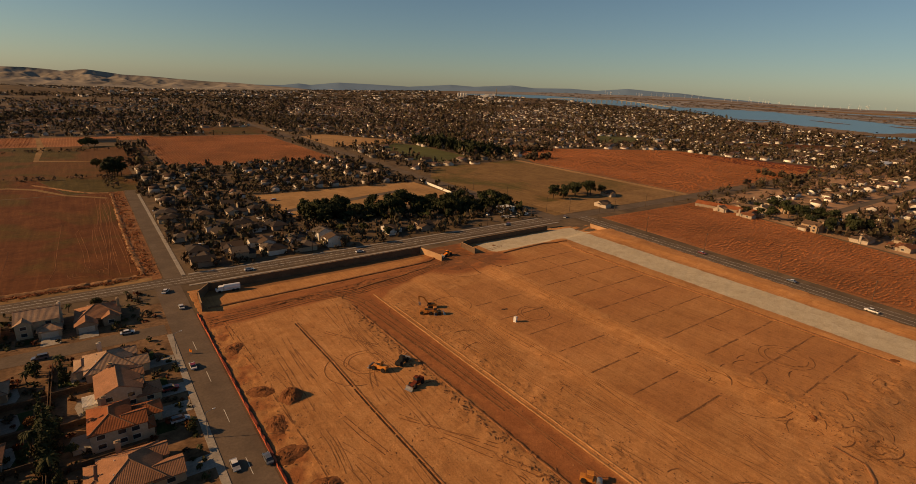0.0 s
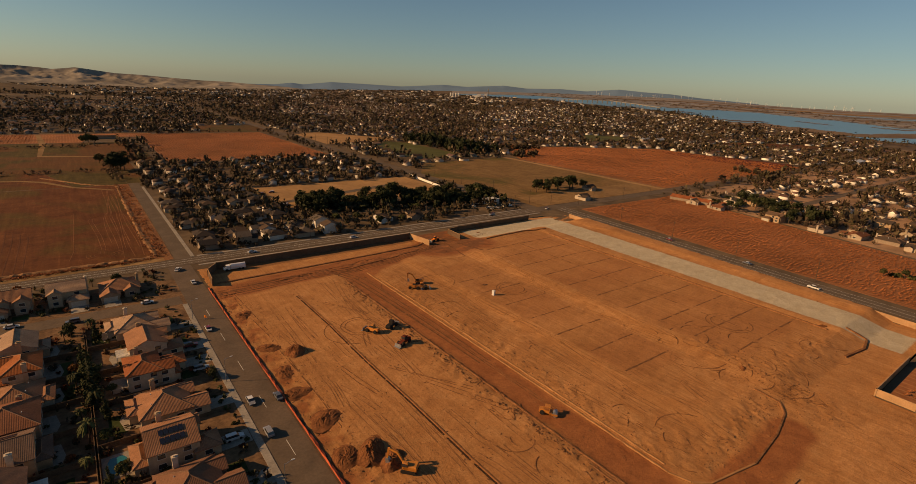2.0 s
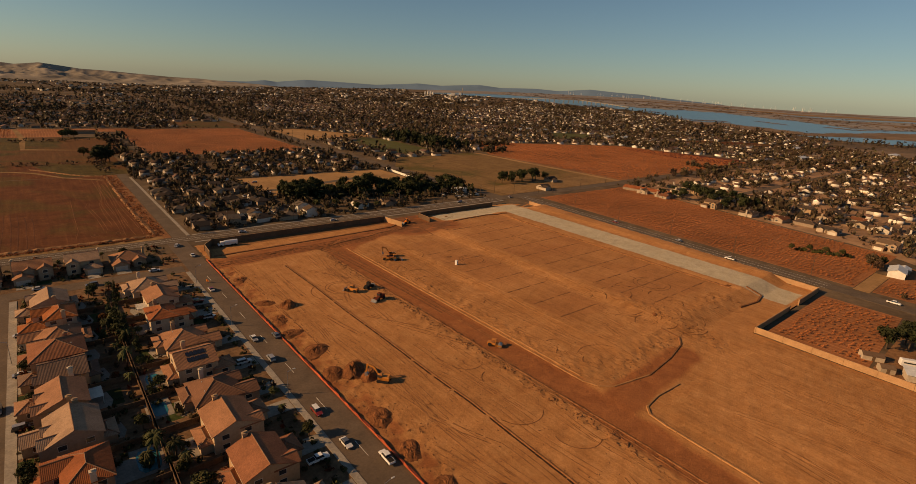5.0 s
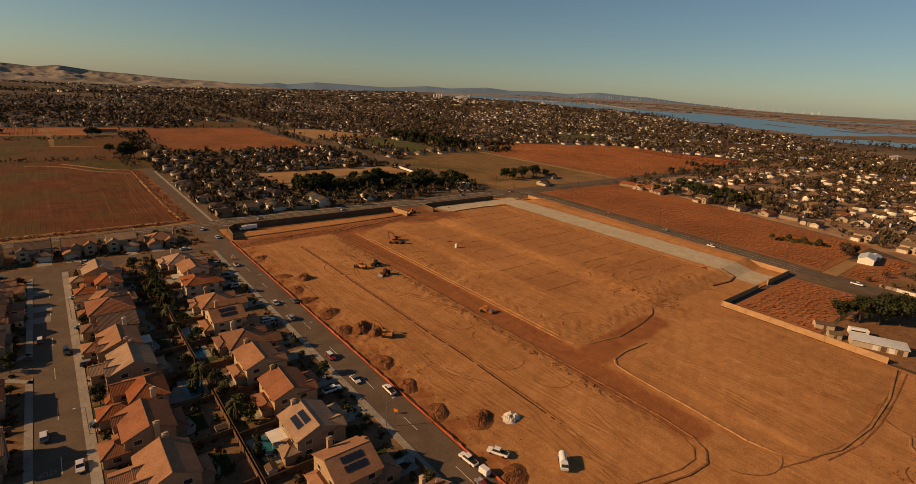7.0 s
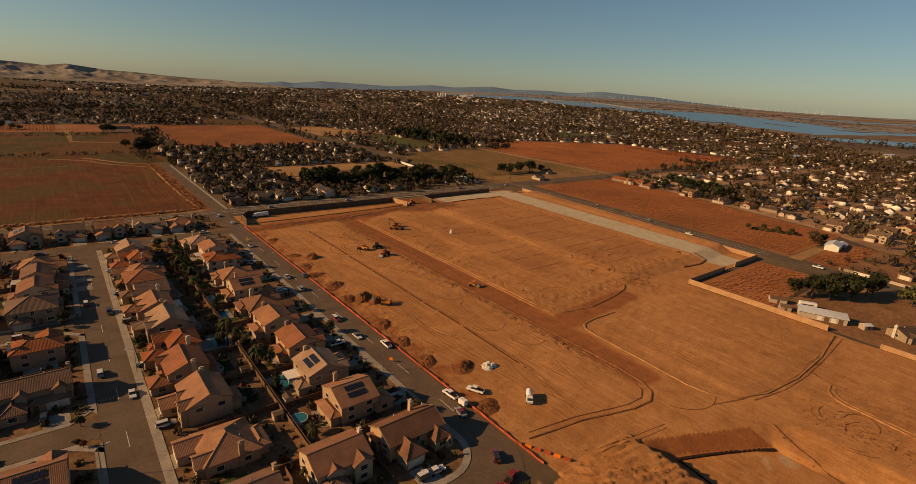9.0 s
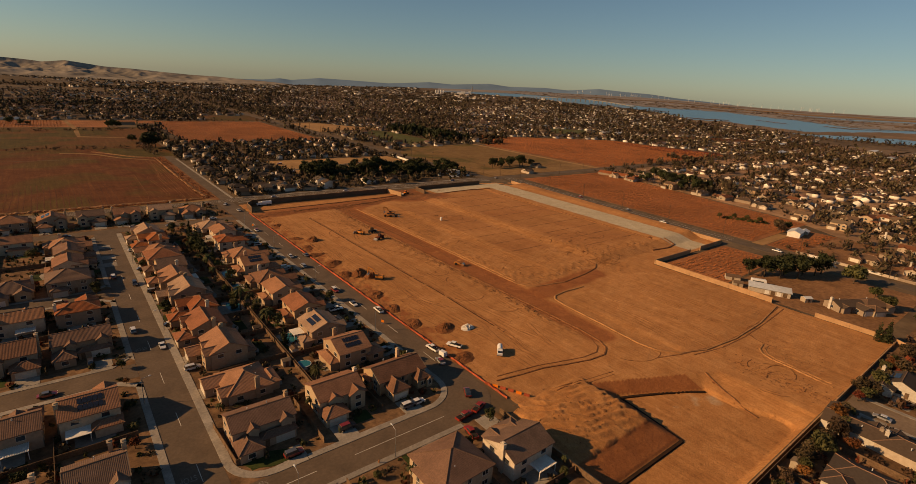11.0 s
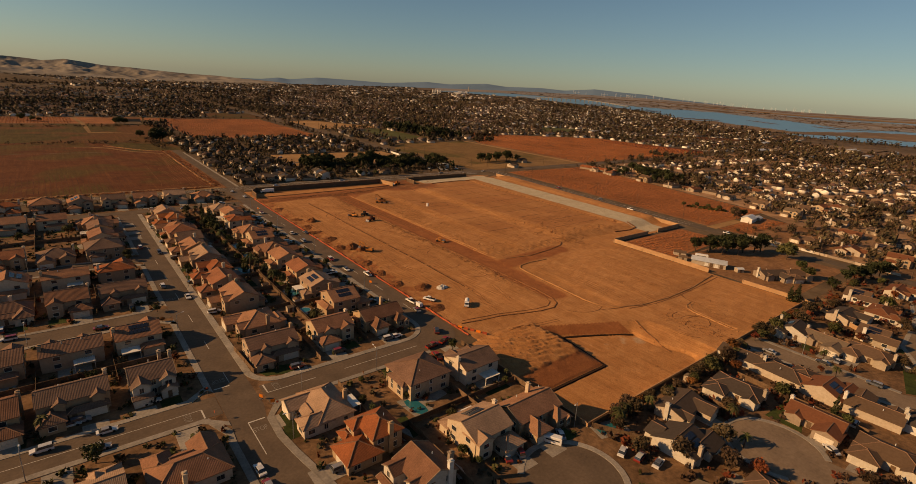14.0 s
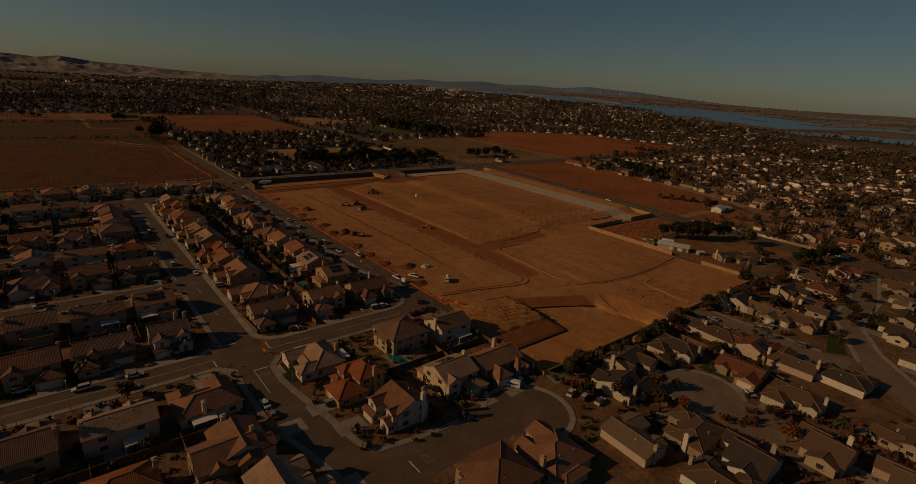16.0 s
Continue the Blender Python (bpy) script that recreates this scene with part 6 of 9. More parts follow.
T_ROUND = [round_tree(s, h, r, m, lab, GARDEN) for s, h, r, m, lab in (
    (1, 6.5, 2.8, LEAF, "bushy green garden tree"), (2, 5.0, 2.4, LEAF, "small round green garden tree"), (3, 7.5, 3.4, LEAF, "broad green garden tree"),
    (4, 5.0, 2.2, LEAF_RUST, "small rust-red autumn tree"), (5, 6.0, 2.6, LEAF_RUST, "autumn tree with brown-red leaves"))]
T_BROWN = [round_tree(s, h, r, LEAF_BROWN, lab, GARDEN) for s, h, r, lab in ((6, 6.0, 2.9, "bushy brown garden tree"), (7, 7.5, 3.5, "broad dry-brown garden tree"))]
T_TALL = [tall_tree(s, h, r, LEAF_DARK, "tall dark green conifer", GARDEN) for s, h, r in ((11, 13, 2.4), (12, 9, 1.5))]
T_PALM = [palm_tree(s, h, "garden palm with drooping fronds", "garden palms") for s, h in ((21, 5.0), (22, 7.5), (23, 3.4))]
T_BELT = [round_tree(s, h, r, LEAF_DARK, "large dark green tree in a belt", BELT) for s, h, r in ((31, 15, 6.0), (32, 18, 7.0), (33, 12, 5.5))]
T_OAK = [round_tree(s, h, r, LEAF, "large spreading dark oak", "large oaks") for s, h, r in ((41, 11, 7.0), (42, 9, 5.5))]
SHRUB = []
for s, m, lab in ((51, LEAF, "low green garden shrub"), (52, LEAF_RUST, "low reddish garden shrub"), (53, LEAF, "spreading dark green shrub")):
    root = thing("shrub", Matrix(), lab, "shrub", "garden shrubs")
    part("foliage", leaf_cloud(s, [(0, 0, 0.5, 0.8), (0.7, 0.3, 0.4, 0.6), (-0.5, 0.5, 0.4, 0.6), (0.1, -0.7, 0.35, 0.5)], 200, 0.22, 0.8), m, root)
    SHRUB.append(root)


def plant(base, x, y, s=1.0, z=0.03):
    m = pose(x, y, z, 0, 0, random.uniform(0, 360)) @ Matrix.Diagonal((s, s, s * random.uniform(0.9, 1.1), 1))
    if base.name not in placed:
        placed[base.name] = True
        base.matrix_basis = m
        return base
    ob = copy_thing(base, m)
    ob.matrix_basis = m
    return ob


def free(x, y, gap=7.0):
    return all((x - a) ** 2 + (y - b) ** 2 > gap * gap for a, b, _ in taken)


rng = random.Random(5)
# Back gardens between the two rows, with the tall cypress clump.
for y in (150, 143, 136):
    plant(T_TALL[0], -17 + rng.uniform(-1, 1), y, 1.0)
for i in range(34):
    x, y = rng.uniform(-23, -11), rng.uniform(-12, 195)
    if free(x, y, 6.5):
        plant(rng.choice(T_PALM + T_ROUND + T_ROUND[:2] + SHRUB), x, y, rng.uniform(0.6, 0.95))
for i in range(15):
    plant(rng.choice((T_PALM[0], T_PALM[1], T_PALM[0], T_TALL[1])), -17 + rng.uniform(-3.4, 3.4), rng.uniform(-8, 190), rng.uniform(0.8, 1.25))
# Front gardens.
for y in range(-8, 195, 5):
    for x in (13.5, -42.5, -62.5):
        if free(x, y, 7.0) and rng.random() < 0.8:
            plant(rng.choice(SHRUB * 2 + T_ROUND[:2] + T_PALM[2:] + T_ROUND[3:4]), x + rng.uniform(-1, 1.2), y + rng.uniform(-2, 2), rng.uniform(0.45, 0.85))
# Gardens of the western blocks and the south.
for i in range(120):
    x, y = rng.uniform(-170, -62), rng.uniform(-125, 240)
    if free(x, y, 7.6) and not any(a - 1.5 < y < b + 1.5 for a, b in ((200, 211), (101, 113), (30, 42), (-41, -28))):
        plant(rng.choice(T_ROUND + SHRUB * 2 + T_PALM + T_BROWN), x, y, rng.uniform(0.5, 0.9))
for i in range(36):
    x, y = rng.uniform(-30, 24), rng.uniform(-100, -44)
    if free(x, y, 7.8) and y > -104:
        plant(rng.choice(T_ROUND[:3] + SHRUB * 2 + T_PALM), x, y, rng.uniform(0.4, 0.75))
for x in range(-168, 14, 11):
    plant(rng.choice(T_ROUND + T_PALM), x + rng.uniform(-2, 2), 241 + rng.uniform(-2.5, 2), rng.uniform(0.5, 0.9))
# Along the south boundary and among the older houses.
for x in range(28, 190, 5):
    plant(rng.choice(T_ROUND + T_PALM + SHRUB + T_BROWN * 3), x + rng.uniform(-2, 2), -105 + rng.uniform(-3, 1.2), rng.uniform(0.5, 0.95))
for i in range(90):
    x, y = rng.uniform(20, 262), rng.uniform(-215, -108)
    if free(x, y, 8.0) and math.hypot(x - 60, y + 136) > 14 and not 114 < x < 129 and math.hypot(x - 5, y + 110) > 16:
        plant(rng.choice(T_ROUND + T_BROWN * 3 + SHRUB + T_PALM[:2] + T_TALL[1:]), x, y, rng.uniform(0.6, 1.1))
# Large trees standing over the older gardens.
for x, y, s in ((38, -101.8, 0.8), (33.6, -102.2, 0.7), (43, -103, 0.75), (48, -127.5, 0.9), (98, -106, 1.0), (104, -105, 1.1), (110, -105.6, 0.9), (33, -123, 0.9), (40, -133, 1.0), (44, -138, 0.9), (82, -104.8, 0.8), (72, -106.5, 0.7),
                (130, -103.4, 0.9), (119, -128.5, 0.5), (150, -144.5, 0.9), (144, -150, 0.9), (239, -124, 0.8), (210, -130, 0.8), (66, -120, 0.8), (90, -127, 0.9), (25, -117, 0.8), (92, -112, 0.9), (160, -120, 1.0), (158, -106, 0.9), (195, -110, 1.0), (235, -108, 1.0)):
    plant(rng.choice((T_ROUND[0], T_BROWN[0], T_BROWN[1], T_ROUND[4], T_BROWN[1])), x + rng.uniform(-1, 1), y + rng.uniform(-1, 1), s)
for x, y, s in ((36, -104, 1.0), (30, -106, 1.1), (45, -106, 0.9), (63, -123, 0.9), (52, -131, 0.8), (121, -133, 0.8), (131, -126, 0.8)):
    plant(T_PALM[0], x, y, s)
for x, y, s in ((222, -102, 0.6), (246, -102, 0.7), (252, -104, 0.8), (259, -107, 0.75), (268, -108, 0.8), (276, -110, 0.8), (284, -112, 0.7)):
    plant(T_BELT[2], x, y, s)
plant(T_TALL[0], 188, -97.5, 0.9)
plant(T_TALL[0], 186.5, -95, 0.7)
# Farm trees by the east road.
for x, y, s in ((222, -29, 0.85), (227, -35, 0.95), (233, -33, 0.9), (232, -41, 0.95), (240, -40, 1.0), (240, -47, 0.9), (249, -46, 1.0), (256, -50, 0.9), (263, -51, 0.95)):
    plant(T_BELT[2], x, y, s)
for x, y, s in ((261, -67, 0.95), (246, -80, 0.5), (232, -88, 0.6), (354, 5, 0.6), (359, 1, 0.55)):
    plant(T_OAK[0], x, y, s)
plant(T_BROWN[1], 349, 4, 1.3)
plant(T_BROWN[0], 345, 0, 1.1)
for i in range(11):
    plant(SHRUB[2] if i % 3 else T_ROUND[0], 347 + i * 1.7 + rng.uniform(-2, 2), 46 - i * 2.7, 2.2 if i % 3 else 0.85)
# The belt of dark trees beyond the rear road, and oaks by the junction.
for i in range(66):
    x = rng.uniform(119, 272)
    y = 327 - (x - 119) * 0.225 + rng.uniform(0, 26)
    plant(rng.choice(T_BELT), x, y, rng.uniform(0.55, 0.95))
for x, y, q in ((334, 308, 1.0), (341, 302, 0.8), (350, 310, 0.9), (358, 304, 1.05), (366, 310, 1.1), (374, 303, 1.15), (382, 306, 1.0), (390, 300, 0.8), (345, 316, 0.9), (370, 318, 0.9)):
    plant(T_BELT[2], x, y, q)
for x, y in ((128, 296), (140, 290), (168, 276), (196, 300), (150, 276), (212, 282)):
    plant(T_OAK[1], x, y, rng.uniform(0.5, 0.8))
for x, y, s in ((20, 562, 1.2), (24, 566, 1.25), (16, 558, 1.1), (22, 570, 1.1), (27, 560, 1.0), (18, 566, 1.15)):
    plant(T_BELT[0], x, y, s)
for x, y, s in ((10, 618, 0.9), (2, 800, 0.9), (8, 806, 1.0), (14, 803, 0.9), (46, 640, 0.5), (52, 650, 0.45), (-100, 850, 0.7), (-112, 862, 0.9), (-92, 846, 0.6)):
    plant(T_OAK[0], x, y, s)
for i in range(20):
    plant(rng.choice(T_BELT), 450 + rng.uniform(-22, 24), 112 + i * 4.2, rng.uniform(0.6, 0.95))


# Uncounted trees of the town and the far city.
def clump(seed, n=26, lo=0.3, hi=0.55):
    g = np.random.default_rng(seed)
    v, f = [], []
    for i in range(n):
        d = g.normal(size=3)
        d /= np.linalg.norm(d)
        c = d * g.uniform(0.45, 1.0) + np.array([0, 0, 1.0])
        a = g.normal(size=3)
        a /= np.linalg.norm(a)
        b = np.cross(d, a)
        s = g.uniform(lo, hi)
        v += [tuple(c - a * s), tuple(c + b * s), tuple(c + a * s), tuple(c - b * s)]
        f.append((4 * i, 4 * i + 1, 4 * i + 2, 4 * i + 3))
    return v, f


def scatter(n, x0, x1, y0, y1, seed):
    g = np.random.default_rng(seed)
    return np.stack([g.uniform(x0, x1, n), g.uniform(y0, y1, n), np.zeros(n)], 1), g


OPEN = [rect(-900, 24, 255, 560), rect(-900, 38, 560, 808), rect(-900, 88, 806, 928), [(781, 615), (887, 610), (999, 683), (925, 752)], rect(69, 259, 598, 915), rect(166, 284, 926, 1060), rect(110, 262, 346, 428),
        [(345, 560), (372, 525), (432, 560), (434, 700), (412, 735), (352, 672)], [(300, 720), (356, 720), (452, 752), (356, 898), (305, 872)],
        [(286, 255), (480, 255), (480, 505), (330, 500), (286, 440)], [(478, 256), (856, 262), (840, 505), (620, 606), (590, 660), (480, 490)],
        [(294, 262), (440, 260), (440, 182), (404, 8), (280, -30)], rect(20, 300, -100, 262), rect(274, 300, 255, 1600), rect(20, 34, 255, 620), rect(470, 2000, 147, 161), rect(190, 400, -90, 20),
        [(1420, -500), (1700, -500), (1640, 229), (1590, 369), (1420, 330), (1330, 190)], [(1040, 508), (1120, 545), (1290, 462), (1375, 350), (1272, 316), (1182, 424)], [(787, 262), (872, 293), (846, 405), (814, 481), (788, 457), (772, 365)]]


def keep(p):
    ok = np.ones(len(p), bool)
    for poly in OPEN:
        ok &= ~inside(poly, p[:, 0], p[:, 1])
    return ok


def crown_sizes(g, n, lo, hi, flat=1.0):
    """Sizes of n crowns: many small, a few large."""
    s = lo + (hi - lo) * g.random(n) ** 2.2
    return np.stack([s * g.uniform(0.85, 1.15, n), s * g.uniform(0.85, 1.15, n), s * g.uniform(0.8, 1.25, n) * flat], 1)


p, g = scatter(1700, 34, 276, 264, 600, 61)
p = p[keep(p)]
mass("town_trees", *clump(1, 34, 0.22, 0.4), p, crown_sizes(g, len(p), 1.2, 4.2), g.uniform(0, 6.28, len(p)), LEAF_TOWN, "dark trees among the town houses", "trees", 0.2)
# Trees of the eastern town: dark clusters with lighter brown ones between.
for k, (n, lo, hi, m, seed, thick) in enumerate(((3600, 1.3, 4.6, LEAF_TOWN, 62, 34), (1900, 1.2, 3.8, LEAF_FAR, 64, 26), (900, 3.0, 6.2, LEAF_TOWN, 66, 46))):
    p, g = scatter(n, 300, 1000, -280, 255, seed)
    crowd = wavy(p[:, 0], p[:, 1], 150, 63) + 0.5 * wavy(p[:, 0], p[:, 1], 60, 65)
    p = p[keep(p) & (g.random(len(p)) < np.clip(0.55 + 0.6 * crowd, 0.12, 1))]
    mass("east_trees", *clump(10 + k, thick, 0.2, 0.38), p, crown_sizes(g, len(p), lo, hi), g.uniform(0, 6.28, len(p)), m, "dark trees among the eastern houses", "trees", 0.2)


def on_land(p, g):
    """Places on open ground of the sector that the flight looks over, lifted to the far land."""
    dx, dy = p[:, 0] - FAR_X, p[:, 1] - FAR_Y
    r, az = np.hypot(dx, dy), np.arctan2(dx, dy)
    deg = np.degrees(az)
    near_town = (p[:, 0] < 960) & (p[:, 1] < 255) | (p[:, 0] < 276) & (p[:, 1] < 600)
    marsh = (deg > 61.5) & (r > NEAR_SHORE(deg) - 30 - 230 * np.sin(np.pi * np.clip((deg - 61.5) / 12.5, 0, 1)) ** 0.7)
    ok = keep(p) & ~near_town & ~marsh & ((r < NEAR_SHORE(deg) - 30) | (deg < 34)) & (deg > -14) & ~((deg > 72) & (r > CHANNEL_NEAR(deg) - 20)) & (r < 4580)
    ok &= ~((deg < 4.4) & (r > 2130) & (r < 2440)) & ~((deg < 3) & (r > 2700) & (r < 3250) & (g.random(len(p)) < 0.85)) & ~((deg < 12) & (r > 1500) & (g.random(len(p)) < 0.3))
    q = p[ok]
    q[:, 2] = rise(r[ok], az[ok])
    return q


def far_places(n, seed, r0, r1, power=1.0, crowd=0.0, size=260):
    """Places spread over the far land, gathered in clusters by crowd."""
    g = np.random.default_rng(seed)
    az = np.radians(g.uniform(-14, 92, n))
    r = np.sqrt(g.uniform(r0 ** (2 * power), r1 ** (2 * power), n)) ** (1 / power)
    p = np.stack([FAR_X + r * np.sin(az), FAR_Y + r * np.cos(az), np.zeros(n)], 1)
    if crowd:
        w = wavy(p[:, 0], p[:, 1], size, 301) + 0.6 * wavy(p[:, 0], p[:, 1], size * 0.37, 302)
        p = p[g.random(n) < np.clip(0.6 + crowd * w, 0.1, 1)]
    return on_land(p, g), g


def street_places(seed, x0, x1, y0, y1, along, across, turn, drop):
    """House lots in rows on both sides of streets."""
    g = np.random.default_rng(seed)
    i, j = np.meshgrid(np.arange(0, (x1 - x0) / along), np.arange(0, (y1 - y0) / across))
    x, y = i.ravel() * along, j.ravel() * across + (j.ravel() % 2) * -across * 0.28
    x, y = x + g.normal(0, 1.6, x.size), y + g.normal(0, 1.4, x.size)
    a = radians(turn)
    p = np.stack([x0 + x * math.cos(a) - y * math.sin(a), y0 + x * math.sin(a) + y * math.cos(a), np.zeros(x.size)], 1)
    w = wavy(p[:, 0], p[:, 1], 330, seed + 7)
    p = p[(g.random(len(p)) > drop) & (w > -0.75)]
    return on_land(p, g), g


p, g = scatter(420, 272, 440, -290, 8, 63)
p = p[inside([(290, -20), (404, -20), (404, 18), (440, 30), (440, -290), (286, -290)], p[:, 0], p[:, 1])]
mass("lane_trees", *clump(8, 70, 0.15, 0.3), p, crown_sizes(g, len(p), 0.9, 4.2), g.uniform(0, 6.28, len(p)), LEAF_TOWN, "dark trees and hedges along the eastern lanes", "trees", 0.2)
p, g = far_places(34000, 71, 380, 1500, 0.9, 0.45)
mass("far_city_trees", *clump(2, 13, 0.28, 0.5), p, crown_sizes(g, len(p), 1.4, 5.6), g.uniform(0, 6.28, len(p)), LEAF_TOWN, "dense dark trees of the far city", "trees", 0.25)
p, g = far_places(26000, 75, 1400, 2700, 0.8, 0.45, 420)
mass("far_city_trees", *clump(5, 8, 0.32, 0.6), p, crown_sizes(g, len(p), 2.0, 7.5), g.uniform(0, 6.28, len(p)), LEAF_TOWN, "dark tree cover of the far city", "trees", 0.25)
p, g = far_places(9000, 76, 420, 2300, 0.8, 0.7, 180)
mass("bare_city_trees", *clump(13, 10, 0.26, 0.46), p, crown_sizes(g, len(p), 1.4, 5.0), g.uniform(0, 6.28, len(p)), LEAF_FAR, "brown and bare trees of the far city", "trees", 0.25)
p, g = far_places(17000, 72, 2500, 4560, 0.8, 0.3, 700)
mass("horizon_trees", *clump(3, 8), p, np.stack([g.uniform(5, 16, len(p))] * 2 + [g.uniform(1.6, 4.2, len(p))], 1), g.uniform(0, 6.28, len(p)), LEAF_TOWN, "dark tree cover towards the horizon", "trees", 0.25)
# Houses of the far city, in rows along streets.
hv = Kit().add([(-0.5, -0.4, 0), (0.5, -0.4, 0), (0.5, 0.4, 0), (-0.5, 0.4, 0), (-0.5, -0.4, 0.3), (0.5, -0.4, 0.3), (0.5, 0.4, 0.3), (-0.5, 0.4, 0.3), (-0.5, 0, 0.47), (0.5, 0, 0.47)],
               [(0, 1, 5, 4), (1, 2, 6, 9, 5), (2, 3, 7, 6), (3, 0, 4, 8, 7)])
rv = Kit().add([(-0.54, -0.46, 0.28), (0.54, -0.46, 0.28), (0.54, 0, 0.49), (-0.54, 0, 0.49), (0.54, 0.46, 0.28), (-0.54, 0.46, 0.28)], [(0, 1, 2, 3), (3, 2, 4, 5)])
k = 0
for seed, x0, x1, y0, y1, along, across, turn, drop, wall_m, roof_m in (
        (401, -260, 330, 930, 2300, 17, 25, 4, 0.42, FAR_WALL, FAR_ROOF), (402, 292, 900, 500, 2400, 17, 25, -8, 0.36, FAR_WALL, FAR_ROOF), (403, 860, 1500, 460, 2300, 16, 24, 14, 0.34, EAST_WALL, FAR_ROOF),
        (404, 880, 1660, -280, 520, 15.5, 23, 6, 0.30, EAST_WALL, EAST_ROOF), (405, 1500, 2300, 420, 1500, 17, 25, 22, 0.36, EAST_WALL, FAR_ROOF)):
    p, g = street_places(seed, x0, x1, y0, y1, along, across, turn, drop)
    size = np.stack([g.uniform(9, 15, len(p)), g.uniform(8, 12, len(p)), g.uniform(8, 12, len(p))], 1)
    turns = radians(turn) + g.choice((0, 1.5708, 1.5708, 3.1416), len(p)) + g.normal(0, 0.06, len(p))
    mass("far_city_walls", hv.v, hv.f, p, size, turns, wall_m, "pale house walls of the far city", "houses")
    mass("far_city_roofs", rv.v, rv.f, p, size, turns, roof_m, "brown roofs of the far city", "roofs")
p, g = far_places(2600, 74, 2100, 4500, 0.8, 0.6, 600)
size = np.stack([g.uniform(10, 34, len(p)), g.uniform(10, 24, len(p)), g.uniform(10, 20, len(p))], 1)
mass("horizon_buildings", hv.v, hv.f, p, size, g.uniform(0, 3.14, len(p)), FAR_WALL, "pale buildings towards the horizon", "buildings")

# Fields and hedges on the flat shore beyond the river.
g = np.random.default_rng(77)
az = np.radians(g.uniform(44, 92, 620))
r = FAR_SHORE(np.degrees(az)) + 15 + g.random(620) ** 1.3 * np.clip(4625 - FAR_SHORE(np.degrees(az)), 20, 900)
p = np.stack([FAR_X + r * np.sin(az), FAR_Y + r * np.cos(az), rise(r, az) + 0.5], 1)
mass("far_shore_hedges", *clump(12, 8), p, np.stack([g.uniform(4, 26, 620), g.uniform(4, 26, 620), g.uniform(0.8, 2.4, 620)], 1), g.uniform(0, 3.14, 620), LEAF_FAR, "low dark hedges and scrub beyond the river", "hedges", 0.2)

# Vineyards: rows of rust-coloured vines.
bv, bf = clump(4, 9)


def vineyard(name, poly, spacing, pitch, s, seed, label):
    xs, ys = [q[0] for q in poly], [q[1] for q in poly]
    x, y = np.meshgrid(np.arange(min(xs), max(xs), spacing), np.arange(min(ys), max(ys), pitch))
    g = np.random.default_rng(seed)
    p = np.stack([x.ravel() + g.normal(0, 0.12, x.size), y.ravel() + g.uniform(-0.4, 0.4, x.size) * pitch, np.zeros(x.size)], 1)
    p = p[inside(poly, p[:, 0], p[:, 1]) & (g.random(len(p)) > 0.12)]
    sc = np.stack([np.full(len(p), s * 0.8), np.full(len(p), pitch * 0.55), g.uniform(0.35, 0.7, len(p)) * s], 1)
    return mass(name, bv, bf, p, sc, np.zeros(len(p)), VINE, label, "vines", 0.2)


vineyard("vines", [(320, 239), (444, 236), (434, 182), (398, 20), (392, 3), (301, 2)], 3.2, 2.2, 0.9, 81, "rust-red vines in rows beside the road")
vineyard("vines", [(197, 4), (266, 4), (266, -24), (199, -27)], 3.0, 2.6, 0.9, 82, "sparse brown vines in a small plot")
vineyard("vines", [(302, -10), (332, -10), (332, -18), (370, -19), (370, -27), (300, -27)], 3.0, 2.4, 0.9, 83, "rust-red vines in a narrow strip")
vineyard("vines", rect(-150, -53, 816, 922), 4.0, 5.5, 1.1, 86, "rust-red vines in far rows")
vineyard("vines", rect(73, 255, 602, 910), 3.6, 5.0, 1.1, 84, "rust-red vines in far rows")
vineyard("vines", [(486, 268), (845, 272), (832, 498), (620, 596), (590, 650), (486, 486)], 4.0, 5.0, 1.1, 85, "rust-red vines in far rows")


# Rough weeds and banks beside the western field.
g = np.random.default_rng(91)
BANK = [(-36, 539), (-24, 523), (-8, 498), (3, 488), (14.8, 484), (14.4, 418), (14.4, 359), (14.7, 313), (16.4, 273), (10, 269.6), (-16, 270.5), (-60, 270), (-140, 270)]
k, prev = Kit(), None
br = random.Random(44)
for (ax, ay), (bx, by) in zip(BANK, BANK[1:]):
    n = max(1, int(math.hypot(bx - ax, by - ay) / 1.6))
    d = Vector((bx - ax, by - ay, 0)).normalized()
    side = Vector((-d.y, d.x, 0))
    for i in range(n):
        c = Vector((ax + (bx - ax) * i / n, ay + (by - ay) * i / n, 0))
        w, h = br.uniform(1.2, 2.2), br.uniform(0.3, 0.9)
        ring = [c - side * w + Vector((0, 0, -0.1)), c - side * w * br.uniform(0.25, 0.5) + Vector((0, 0, h)), c + side * w * br.uniform(0.1, 0.4) + Vector((0, 0, h * br.uniform(0.7, 1.0))), c + side * w * 1.1 + Vector((0, 0, -0.1))]
        base = len(k.v)
        k.v += [tuple(q) for q in ring]
        if prev is not None:
            k.f += [(prev + j, base + j, base + j + 1, prev + j + 1) for j in range(3)]
        prev = base
setting("ground_field_bank", k, mottled("pale_bank_soil", (0.20, 0.10, 0.045), (0.36, 0.19, 0.088), 0.8, 0.1, 0.3, bump=0.6), "low ragged bank of pale soil round the field", "bank")


